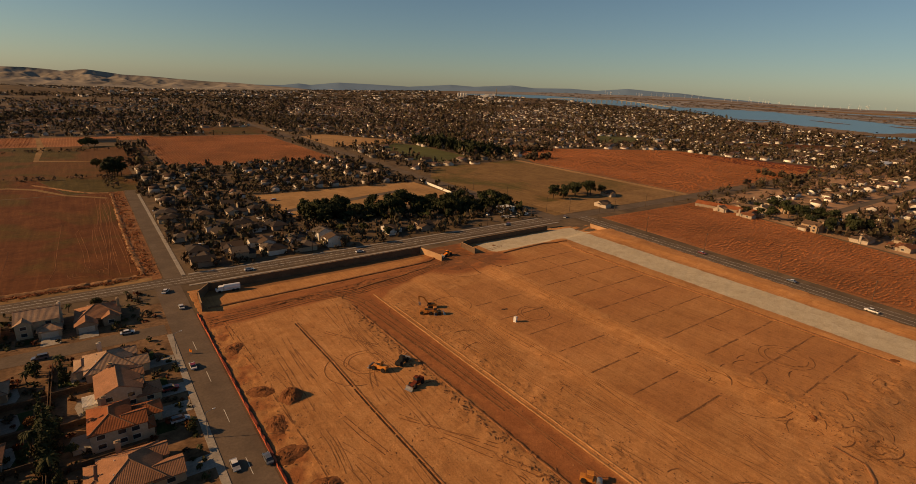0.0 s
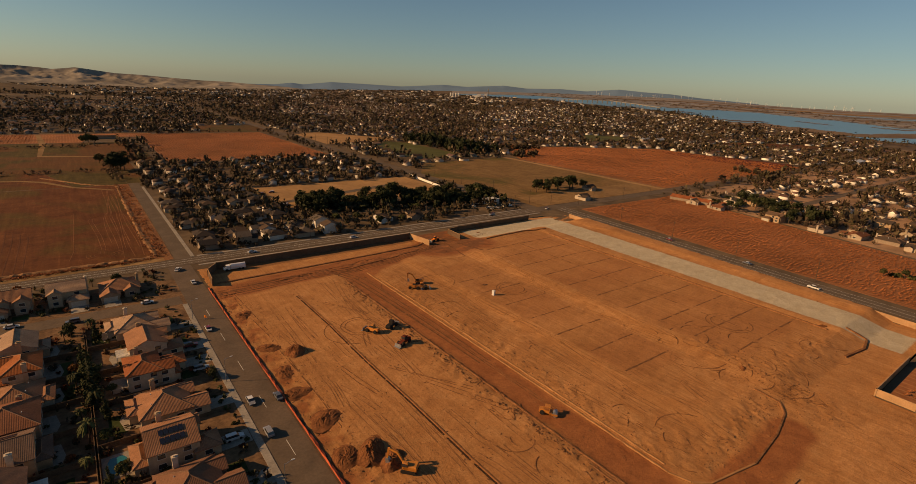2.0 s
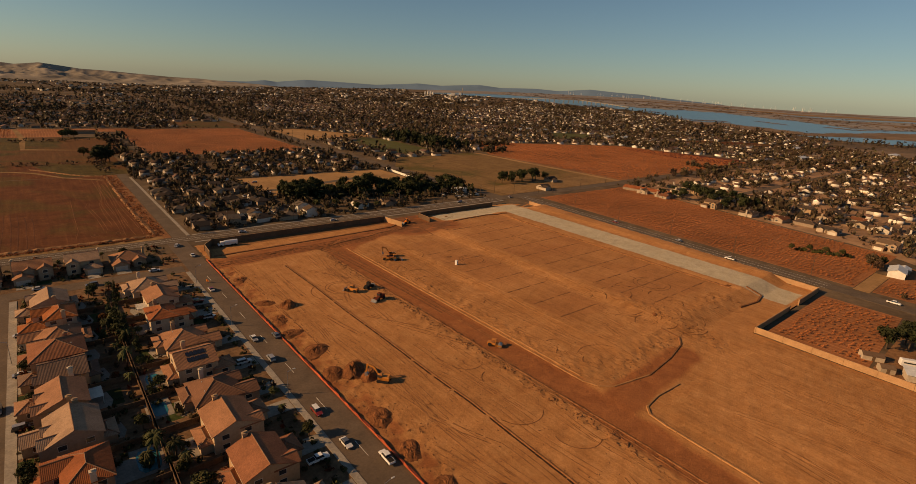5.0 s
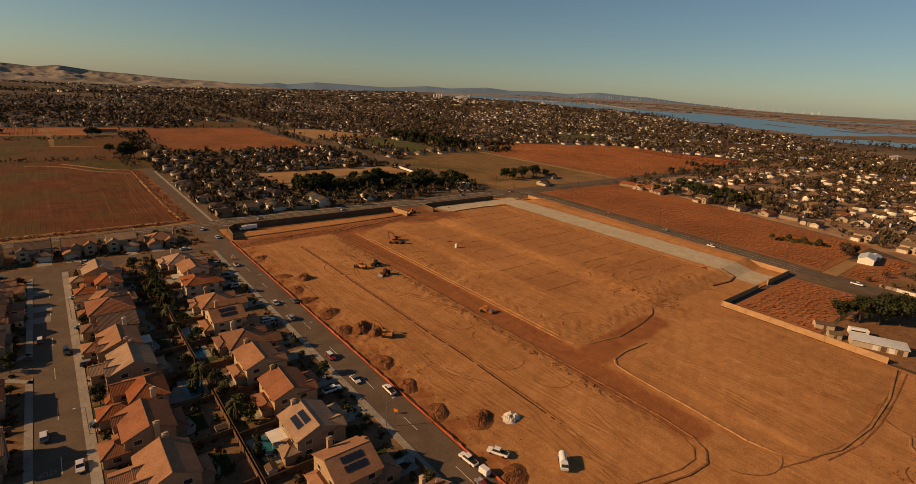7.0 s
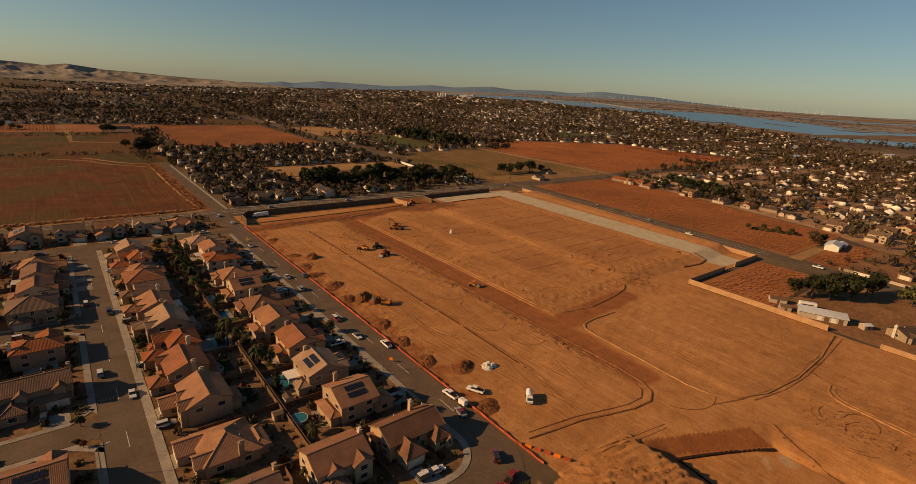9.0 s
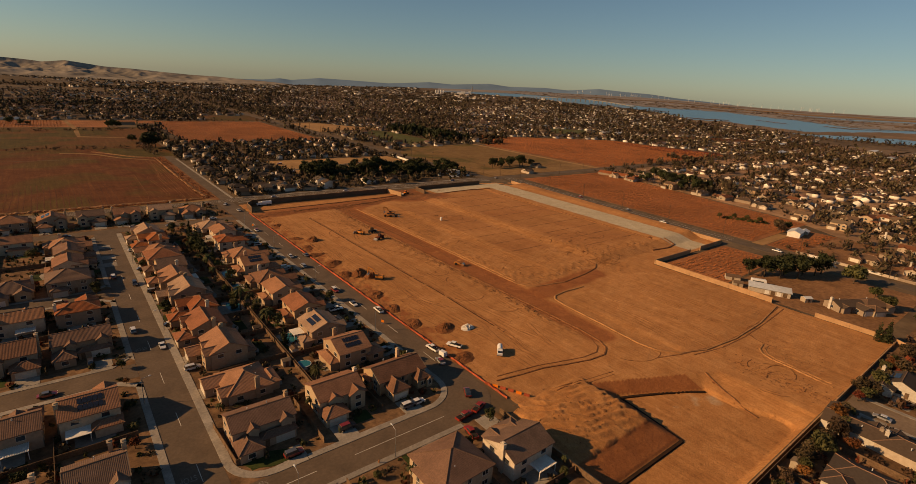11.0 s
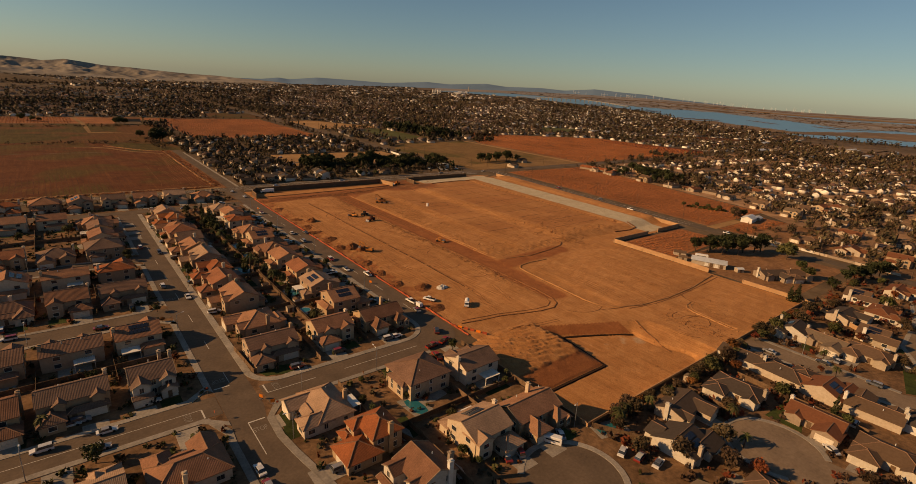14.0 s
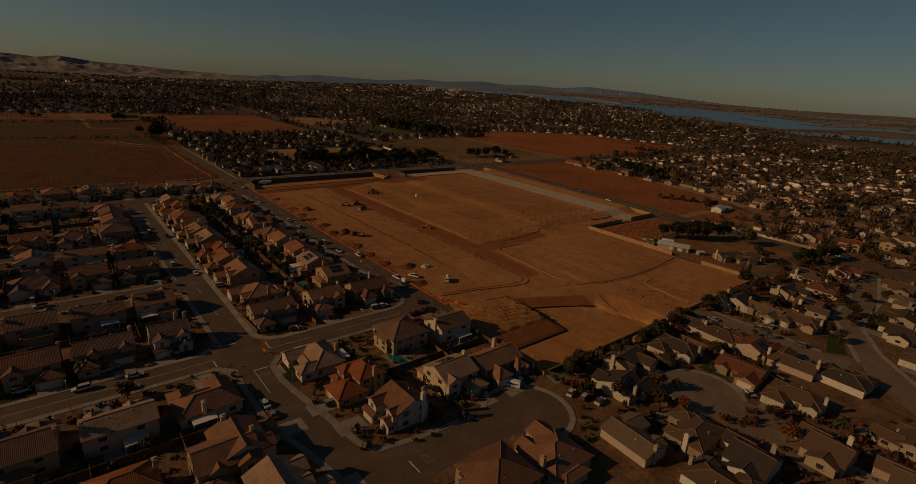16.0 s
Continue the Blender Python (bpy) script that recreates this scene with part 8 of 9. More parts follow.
for x0, x1, y0, y1, n in ((40, 57, 0, 190, 26), (63, 80, 0, 190, 26), (104, 128, 30, 185, 34), (160, 171, 20, 180, 14), (105, 180, -60, -5, 22), (45, 84, -30, 0, 12), (130, 158, 40, 60, 8), (174, 230, 28, 44, 12)):
    for i in range(n):
        x, y, bend, lean = g.uniform(x0, x1), g.uniform(y0, y1), g.uniform(-3, 3), g.uniform(-0.22, 0.22)
        length = min(g.uniform(12, 45), (y1 - y0) * 0.6)
        for off in (0, 1.8):
            pts = [(x + off + lean * length * u + bend * u * u, y - length * 0.5 + length * u) for u in (0, 0.25, 0.5, 0.75, 1)]
            wheel_lines.append([p for p in pts if x0 - 2 < p[0] < x1 + 2 and y0 - 5 < p[1] < y1 + 5])
field_lines("ground_wheel_lines", wheel_lines, 0.3, FAINT, "faint wheel lines pressed into the pads", 0.04, soil_at)


# Loose clods and ridges along the haul road and pads.
g = np.random.default_rng(31)
ck = Kit().blob((0, 0, -0.15), (1, 0.7, 0.75), random.Random(9), 2, 6, 0.3)
lines = [(84.5, 188, 83.0, -5, 520, 1.0), (112, 190, 108, 32, 420, 9.0), (66, 190, 66, 0, 420, 9.0), (40, 195, 42, 5, 320, 4.0), (150, 30, 225, 36, 260, 6.0), (175, 195, 150, 40, 220, 8.0), (116, -73, 117, -97, 260, 3.2), (130, -74, 150, -92, 120, 6.0), (30, -60, 54, -60, 60, 5.0), (86.5, 120, 86, -25, 120, 0.5), (110, 20, 152, 25, 130, 2.6), (60.6, 184, 60.6, -6, 90, 0.35), (36, 200, 37, 10, 160, 2.5), (101.5, 185, 102, 30, 160, 0.9), (104, 24, 150, 28, 46, 1.6), (150, 42, 212, 38, 70, 2.6), (31.5, 200, 32.5, -25, 120, 0.8), (231, 36, 231.6, 138, 150, 0.7), (232, 138, 233, 196, 30, 0.8), (260, 30, 266, 200, 90, 1.2), (173, 57, 166, 14, 190, 4.0), (150, 30, 160, 12, 70, 3.5), (104, 172, 106, 60, 160, 2.2), (82, 188, 81, -20, 200, 2.0),
         (158, 230, 170, 214, 40, 3.0), (60, 214, 148, 219, 40, 0.8), (35, -50, 52, -66, 40, 5.0), (86, 188, 110, 200, 40, 3.0), (160, 50, 158, 130, 34, 0.9), (205, 26, 238, 22, 24, 1.2), (120, -66, 150, -72, 20, 2.5)]
pts = []
for ax, ay, bx, by, n, spread in lines:
    u = g.random(n)
    pts.append(np.stack([ax + (bx - ax) * u + g.normal(0, spread, n), ay + (by - ay) * u + g.normal(0, spread, n)], 1))
pts = np.concatenate(pts)
pts = np.array([(x, y, soil_at(x, y) - 0.03) for x, y in pts])
big = np.where((np.abs(pts[:, 0] - 84) < 3.5) & (pts[:, 1] > -10), 0.95, 0.7)
mass("soil_clods", ck.v, ck.f, pts, np.stack([g.uniform(0.2, 0.9, len(pts)) * big, g.uniform(0.15, 0.6, len(pts)) * big, g.uniform(0.15, 0.5, len(pts)) * big], 1), g.uniform(0, 6.28, len(pts)), PILE, "loose clods and ridges of red soil", "soil", 0.2)


HEAP = mottled("heaped_red_soil", (0.125, 0.047, 0.018), (0.255, 0.100, 0.039), 1.6, 0.3, 0.4, bump=0.8)


def heap(x, y, size, seed, material=HEAP, label="heap of loose red-brown soil", n=5, name="soil_mound"):
    """One lumpy mound: n overlapping tips of soil, with ragged slopes."""
    r = random.Random(seed)
    tips = [(r.uniform(-0.55, 0.55), r.uniform(-0.5, 0.5), r.uniform(0.5, 1.0), r.uniform(0.22, 0.45)) for _ in range(n)]
    rings, seg = 13, 34
    v, f = [(0, 0, 0)], []
    out = [1 + 0.16 * math.sin(3 * 6.2832 * k / seg + seed) + r.uniform(-0.08, 0.08) for k in range(seg)]

    def top(px, py):
        h = max(t[2] * math.exp(-((px - t[0]) ** 2 + (py - t[1]) ** 2) / (2 * t[3] ** 2)) for t in tips)
        return h * (1 - min(1.0, math.hypot(px, py)) ** 3) * (1 + r.uniform(-0.16, 0.16))

    v[0] = (0, 0, size[2] * 0.8 * top(0, 0) - 0.1)
    for i in range(1, rings + 1):
        for k in range(seg):
            u, a = i / rings, 6.2832 * k / seg
            px, py = u * math.cos(a) * out[k], u * math.sin(a) * out[k]
            v.append((px * size[0] * 0.85, py * size[1] * 0.85, size[2] * 0.8 * top(px, py) - 0.1))
    f += [(0, 1 + k, 1 + (k + 1) % seg) for k in range(seg)]
    f += [(1 + (i - 1) * seg + k, 1 + i * seg + k, 1 + i * seg + (k + 1) % seg, 1 + (i - 1) * seg + (k + 1) % seg) for i in range(1, rings) for k in range(seg)]
    ob = part(name, Kit().add(v, f), material)
    ob.matrix_basis = pose(x, y, soil_at(x, y), 0, 0, r.uniform(0, 180))
    return tagged(ob, label, "heap", "heaps of soil on the site")


for i, (x, y) in enumerate(((35, 176), (35, 144), (34.5, 126), (33.6, 112), (35.5, 95.5), (33.5, 78), (34.2, 50), (33.4, 33.5), (32.4, 17), (33, -14))):
    heap(x, y, (6.6, 4.6, 1.15), 100 + i, n=11)
heap(41.8, 137, (6.2, 4.4, 3.4), 120, label="tall rounded heap of brown soil", n=4)
heap(40.0, 76, (7.2, 4.6, 2.9), 121, label="long heap of dug soil beside an excavator", n=7)
heap(42.8, 70.6, (6.0, 4.2, 3.0), 124, label="heap of dug soil beside an excavator", n=5)
heap(41.0, 7.2, (7.0, 5.0, 2.7), 122, label="tall heap of red-brown soil", n=4)
heap(48.8, 3.4, (3.8, 3.2, 2.3), 123, PALE_ROCK, "heap of white broken rubble", 9, "rubble_mound")
heap(167, 41, (2.0, 1.4, 0.9), 125)
heap(233, 38, (3.0, 1.6, 0.7), 126)
heap(97, -71, (1.6, 0.8, 0.4), 127, label="small spill of soil and pipe at the basin")
heap(139.5, 150, (2.4, 1.2, 0.5), 128, RUBBER, "pile of dark plastic sheeting", 4, "sheeting_pile")
heap(197, 226, (2.0, 1.2, 0.8), 129)


# ---- vehicles ----
WHEEL = Kit().tube((0, -0.12, 0), (0, 0.12, 0), 0.34, 0.34, 12).mesh("wheel", RUBBER)


def wheels(root, xs, half, r=0.34):
    for x in xs:
        for s in (-1, 1):
            w = new("wheel", WHEEL)
            w.parent, w.matrix_basis = root, pose(x, s * half, r) @ Matrix.Diagonal((r / 0.34, r / 0.34, r / 0.34, 1))


def car(kind, paint, label, group="parked and driving cars"):
    root = thing("car" if kind != "pickup" else "pickup_truck", Matrix(), label, "car" if kind != "pickup" else "truck", group)
    if kind == "sedan":
        body, cabin, L = [(-2.3, 0.35), (2.3, 0.35), (2.32, 0.62), (1.1, 0.88), (-1.75, 0.92), (-2.32, 0.82)], [(-1.75, 0.9), (1.1, 0.86), (0.45, 1.40), (-1.05, 1.43)], 4.7
    elif kind == "suv":
        body, cabin, L = [(-2.35, 0.4), (2.35, 0.4), (2.38, 0.8), (1.25, 1.05), (-2.3, 1.08), (-2.38, 0.8)], [(-2.3, 1.06), (1.2, 1.03), (0.55, 1.68), (-2.0, 1.72)], 4.8
    else:
        body, cabin, L = [(-2.8, 0.5), (2.8, 0.5), (2.82, 0.95), (1.5, 1.12), (0.5, 1.15), (-2.8, 1.12)], [(-0.75, 1.12), (1.5, 1.1), (0.95, 1.78), (-0.6, 1.82)], 5.6
    part("body", Kit().side(body, -0.9, 0.9, 0.05, 0.7), paint, root)
    part("cabin_glass", Kit().side(cabin, -0.82, 0.82, 0.14, 1.2), GLASS, root, "dark window glass")
    top = max(z for _, z in cabin)
    xs = [x for x, z in cabin if z > top - 0.1]
    part("cabin_roof", Kit().soft_box(min(xs) - 0.05, max(xs) + 0.05, -0.7, 0.7, top - 0.03, top + 0.05, 0.03), paint, root)
    if kind == "pickup":
        part("load_bed", Kit().box(-2.65, -0.85, -0.72, 0.72, 1.10, 1.16), RUBBER, root, "dark open load bed")
    for y in (-0.6, 0.6):
        part("headlight", Kit().soft_box(L / 2 - 0.06, L / 2 + 0.04, y - 0.2, y + 0.2, 0.6, 0.75, 0.02), WHITE, root)
    wheels(root, (-L * 0.3, L * 0.3), 0.82)
    return root


CARS = [car("sedan", CAR_PAINT, "parked sedan with dark windows"), car("suv", CAR_PAINT, "parked sport utility vehicle"), car("pickup", TRUCK_WHITE, "white pickup truck with open bed")]


CARS.append(car("pickup", mottled("dark_red_car_paint", (0.20, 0.018, 0.012), (0.28, 0.03, 0.018), 2.0, 0.3, 0.1, 0.35, 0.0, spec=0.5), "dark red pickup truck at the kerb"))


def park(i, x, y, rz, z=0.08):
    base = CARS[i]
    m = pose(x, y, z, 0, 0, rz)
    if base.name not in placed:
        placed[base.name] = True
        base.matrix_basis = m
        return base
    return copy_thing(base, m)


for i, x, y, rz in ((2, 35.2, -5.8, 118), (2, 27.2, -3.5, 95), (2, 26.7, 34, 88), (0, 28.0, 113, 90), (0, 20.6, 115, -90), (0, 21.0, 45, -90), (1, 20.6, 62, -90), (1, 20.6, 98, 90),
                    (0, 20.5, 170, 90), (1, -55.8, 124.5, 90), (1, -49.2, 111.5, -90), (0, -49.2, 47, -92), (1, -55.6, 64, 90), (0, -84, -31.8, 0), (1, -97, -31.6, 180), (0, -86, -38.2, 0), (0, -57.0, -73, 92),
                    (0, -57.0, -67, 92), (1, -75, 102.8, 0), (0, -95, 110, 0), (0, -80, 33, 0), (1, -105, 38.6, 180), (0, -70, 201.5, 0), (0, -38, 207.5, 0), (1, -20, 201.5, 180), (0, 5, 207.5, 0), (0, 22, 243, 60), (0, 25, 222, 90),
                    (0, 296, 98, 86), (2, 287, -19, 266), (0, 300, 150, 266), (1, 284, -50, 266), (2, 286, 60, 86), (0, 120, 253, 0), (1, 236, 258, 180), (0, 291, 254, 30), (0, 60, 253.4, 0), (3, 12.3, -40.0, 8), (3, 18.4, -39.2, 20), (3, 9.4, -46.8, 80), (1, 20.5, -31.5, 60), (0, 24.5, -12, 80),
                    (0, 13.5, -99, 60), (1, -1, -97.5, 70), (0, -5, -97, 70), (0, 22, -113, 20), (1, 24, -117, 10), (0, 26, -121, 10), (2, 45, -120, -20), (0, 133, -104, 10), (0, 137, -104, 10), (1, 141, -104, 10), (0, 128, -127, 90), (0, 119, -112, 90),
                    (2, 160, -139, 20), (0, 134, -130, 0), (0, 110, -130, 0), (1, 126, -143, 90), (0, 150, -147, 30), (1, 92, -146, 0), (0, 72, -146, 60), (0, 180, -132, 80)):
    park(i, x, y, rz, 0.1)
# Cars on driveways.
rng = random.Random(77)
for y in (183, 163, 145, 124, 104, 86, 67, 47, 27, 8):
    if rng.random() < 0.5:
        park(rng.choice((0, 1, 2, 1)), 12.5, y + rng.choice((-3.4, 3.4)), rng.choice((0, 180)), 0.12)
for y in (164, 133, 102, 66, 30):
    park(rng.choice((0, 1)), -44, y + rng.choice((-3, 3)), 0, 0.12)
for x, y in ((-73, -24), (-92, -24), (-90, -23.6), (-110, -24), (-70, 47), (-108, 47), (-72, 95), (-90, 95), (-70, 23), (-107, 23), (-128, -24), (3, -27), (6, -27), (-16, -26), (-33, -28), (-40, -52), (-42, -77)):
    park(rng.choice((0, 1, 1)), x + rng.uniform(-1, 1), y, 90 if abs(y + 52) > 30 and y != -77 else 0, 0.12)
for i in range(26):
    park(rng.choice((0, 1, 2)), rng.uniform(36, 120), rng.choice((304.5, 353, 402)) + rng.uniform(-2, 2), rng.choice((0, 90, 180)), 0.1)
for i in range(14):
    park(rng.choice((1, 2, 2)), rng.uniform(232, 275), rng.uniform(272, 305), rng.uniform(0, 180), 0.05)


def white_truck(x, y, rz):
    root = thing("service_truck", pose(x, y, soil_at(x, y), 0, 0, rz), "white service truck with a box body on bare soil", "truck")
    part("cab", Kit().side([(1.4, 0.6), (3.3, 0.6), (3.35, 1.3), (2.9, 1.5), (2.5, 2.3), (1.4, 2.35)], -1.05, 1.05, 0.08, 1.4), TRUCK_WHITE, root)
    part("windscreen", Kit().side([(2.93, 1.45), (2.98, 1.47), (2.58, 2.2), (2.53, 2.2)], -0.9, 0.9), GLASS, root)
    part("tank_body", Kit().tube((-3.0, 0, 1.75), (1.25, 0, 1.75), 1.05, 1.05, 14).box(-3.0, 1.25, -1.0, 1.0, 0.7, 0.95), TRUCK_WHITE, root)
    wheels(root, (-2.2, -1.2, 2.4), 0.95, 0.48)
    return root


white_truck(46.2, -18.2, 228).scale = (0.85, 0.9, 0.9)
truck = white_truck(45.5, 231.5, 176)
truck["label"] = "long pale water tanker truck beside the wall"
truck.scale = (1.6, 1.1, 1.2)
trailer = thing("utility_trailer", pose(27.6, -9.2, 0.08, 0, 0, 95), "small white box trailer behind a pickup", "trailer")
part("box_body", Kit().soft_box(-1.3, 1.3, -0.8, 0.8, 0.5, 2.0, 0.08), TRUCK_WHITE, trailer)
wheels(trailer, (0,), 0.85)


def excavator(x, y, rz, reach=1.0):
    root = thing("excavator", pose(x, y, soil_at(x, y), 0, 0, rz), "yellow tracked excavator on bare soil", "excavator", "earth-moving machines")
    for s in (-1, 1):
        part("track", Kit().side([(-2.0, 0.3), (-1.7, 0.0), (1.7, 0.0), (2.0, 0.3), (2.0, 0.6), (1.7, 0.9), (-1.7, 0.9), (-2.0, 0.6)], s * 1.2 - 0.3, s * 1.2 + 0.3), RUBBER, root, "black crawler track")
    part("house_body", Kit().soft_box(-2.0, 1.3, -1.3, 1.3, 1.0, 2.2, 0.15), YELLOW, root)
    cab = part("cab", Kit().soft_box(0.2, 1.7, 0.3, 1.3, 1.1, 3.0, 0.15), YELLOW, root)
    part("cab_glass", Kit().box(0.3, 1.75, 0.25, 1.35, 1.9, 2.75), GLASS, cab)
    part("boom", Kit().side([(1.2, 1.4), (1.5, 1.2), (3.6, 4.3), (5.6, 5.0), (5.5, 5.4), (3.3, 4.8)], -0.45, 0.0), YELLOW, root)
    part("stick", Kit().side([(5.3, 5.5), (5.9, 5.3), (6.3 * reach, 2.2), (5.9 * reach, 2.2)], -0.4, -0.05), YELLOW, root)
    part("bucket", Kit().side([(5.7 * reach, 2.3), (6.4 * reach, 2.3), (6.3 * reach, 1.1), (5.4 * reach, 1.0), (5.2 * reach, 1.6)], -0.8, 0.35), STEEL, root)
    return root


def loader(x, y, rz, label="yellow wheel loader on bare soil", paint=None, name="wheel_loader"):
    root = thing(name, pose(x, y, soil_at(x, y), 0, 0, rz), label, "loader", "earth-moving machines")
    part("body", Kit().side([(-2.9, 0.9), (0.4, 0.8), (0.4, 1.7), (-0.8, 1.9), (-2.9, 2.0)], -1.0, 1.0, 0.12, 1.6), paint or YELLOW, root)
    part("front_frame", Kit().side([(0.5, 0.8), (2.6, 0.7), (2.6, 1.2), (0.5, 1.6)], -0.7, 0.7), paint or YELLOW, root)
    cab = part("cab", Kit().soft_box(-0.9, 0.6, -0.75, 0.75, 1.7, 3.2, 0.12), paint or YELLOW, root)
    part("cab_glass", Kit().box(-0.8, 0.64, -0.79, 0.79, 2.1, 2.95), GLASS, cab)
    for s in (-0.6, 0.6):
        part("lift_arm", Kit().side([(1.2, 1.5), (1.5, 1.2), (3.5, 0.7), (3.4, 1.0)], s - 0.1, s + 0.1), paint or YELLOW, root)
    part("bucket", Kit().side([(3.3, 0.15), (4.3, 0.1), (3.6, 0.3), (3.5, 1.3), (3.2, 1.2)], -1.4, 1.4), STEEL, root)
    wheels(root, (-1.9, 1.7), 1.05, 0.75)
    return root


def roller(x, y, rz):
    root = thing("soil_compactor", pose(x, y, soil_at(x, y), 0, 0, rz), "yellow soil compactor on the damp haul road", "compactor", "earth-moving machines")
    part("drum", Kit().tube((2.2, -1.05, 0.75), (2.2, 1.05, 0.75), 0.75, 0.75, 16), STEEL, root)
    part("drum_frame", Kit().box(0.6, 3.0, -1.25, -1.08, 0.5, 1.0).box(0.6, 3.0, 1.08, 1.25, 0.5, 1.0).box(0.5, 1.3, -1.25, 1.25, 0.5, 1.0), YELLOW, root)
    part("body", Kit().side([(-2.6, 0.7), (0.5, 0.7), (0.5, 1.4), (-1.2, 1.7), (-2.6, 1.6)], -0.9, 0.9, 0.12, 1.3), YELLOW, root)
    part("canopy", Kit().soft_box(-1.0, 0.7, -0.8, 0.8, 2.7, 2.85, 0.05).box(-0.95, -0.85, -0.75, -0.65, 1.5, 2.7).box(0.5, 0.6, -0.75, -0.65, 1.3, 2.7).box(-0.95, -0.85, 0.65, 0.75, 1.5, 2.7).box(0.5, 0.6, 0.65, 0.75, 1.3, 2.7), YELLOW, root)
    wheels(root, (-1.6,), 0.85, 0.72)
    return root


excavator(44.8, 65.0, 130)
excavator(114, 169, 150, 0.9)
loader(108.5, 164.5, -40)
loader(111.5, 162.5, -30)
loader(71.5, 136, 120, "yellow tractor with blade on bare soil")
loader(79.8, 135.5, 30, "dark loader seen beside its shadow", RUBBER)
loader(77.0, 121.5, 200, "dark red tractor with blade", mottled("dark_red_paint", (0.10, 0.02, 0.012), (0.16, 0.04, 0.02), 2.0))
roller(91.3, 62.5, -55)
loader(160.5, 224, 190, "orange machine parked at the gate", ORANGE)

toilet = thing("portable_toilet", pose(135, 138.4, soil_at(135, 138.4), 0, 0, 20), "white portable toilet standing on the graded pad", "toilet")
part("cabin", Kit().soft_box(-0.6, 0.6, -0.6, 0.6, 0.1, 2.2, 0.08).box(-0.65, 0.65, -0.65, 0.65, 0, 0.1), TRUCK_WHITE, toilet)
part("roof_cap", Kit().soft_box(-0.63, 0.63, -0.63, 0.63, 2.2, 2.38, 0.12), WHITE, toilet)
part("door", Kit().soft_box(-0.38, 0.38, -0.64, -0.59, 0.2, 2.05, 0.02), GREY_METAL, toilet)
# ---- driveways, lawns, fences, pools, poles ----
rng = random.Random(9)


def slab(name, poly, material, label, category, z=0.09):
    return tagged(part(name, Kit().prism(poly, -0.1, z), material), label, category, "", "structure")


n = 0
for k, x, y, face in near:
    m = pose(x, y, 0, 0, 0, FACE[face])
    wing = (1, -1, 1, -1, -1, 1, -1, -1, -1, -1, -1, 1, 1)[k]
    cx = wing * 3.5
    n += 1
    p = [m @ Vector(q) for q in ((cx - 2.9, -9.8, 0), (cx + 2.9, -9.8, 0), (cx + 2.9, -18.0, 0), (cx - 2.9, -18.0, 0))]
    if face == "e":
        p = [Vector((min(q.x, 16.6), q.y, 0)) for q in p] if x > -20 else p
    if face == "w" and -40 < x < -30 and y > 0:
        p = [Vector((max(q.x, -45.2), q.y, 0)) for q in p]
    if face in "sn" and (y < -100 or abs(y) > 300):
        continue
    if face == "w" and y < -40:
        p = [Vector((max(q.x, -47.2 + 0.13 * min(0, y + 66)), q.y, 0)) for q in p]
    if face == "n":
        lim = {85: 99.6, 14: 29.6, -60: -41.2, -56: -43.2, 186: 198.2}.get(int(round(y)), y + 15.5)
        p = [Vector((q.x, min(q.y, lim), 0)) for q in p]
    if face == "s":
        lim = {57: 42.0, 58: 42.0, -13: -29.6, -14: -29.6, 121: 112.7, 120: 112.7, 228: 211, 226: 211, 227: 211, -87: -103, -89: -103.6, -15: -29.6, -16: -28.3, -17: -29.6}.get(int(round(y)), y - 15.5)
        p = [Vector((q.x, max(q.y, lim), 0)) for q in p]
    slab("pavement_driveway_%d" % n, [(q.x, q.y) for q in p], CONCRETE, "pale concrete driveway", "driveway", 0.088 + 0.004 * (n % 4))
    q = [m @ Vector(v) for v in ((-4.5, 5, 0), (4.0, 5, 0), (4.0, 10.2, 0), (1, 11.0, 0), (-4.5, 10.0, 0))]
    slab("pavement_patio_%d" % n, [(v.x, v.y) for v in q], CONCRETE, "pale concrete garden patio", "patio", 0.08)
    if rng.random() < 0.55:
        q = [m @ Vector(v) for v in ((-cx - 3, -8.2, 0), (-cx + 2.2, -8.2, 0), (-cx + 2.2, -12.6, 0), (-cx - 3, -12.6, 0))]
        slab("ground_lawn_%d" % n, [(v.x, v.y) for v in q], LAWN, "small green front lawn", "lawn", 0.056)
    if rng.random() < 0.45:
        q = [m @ Vector(v) for v in ((-5, 9.5, 0), (4, 9.5, 0), (4, 13.5, 0), (-5, 13.5, 0))]
        slab("ground_back_lawn_%d" % n, [(v.x, v.y) for v in q], LAWN, "green back lawn", "lawn", 0.056)
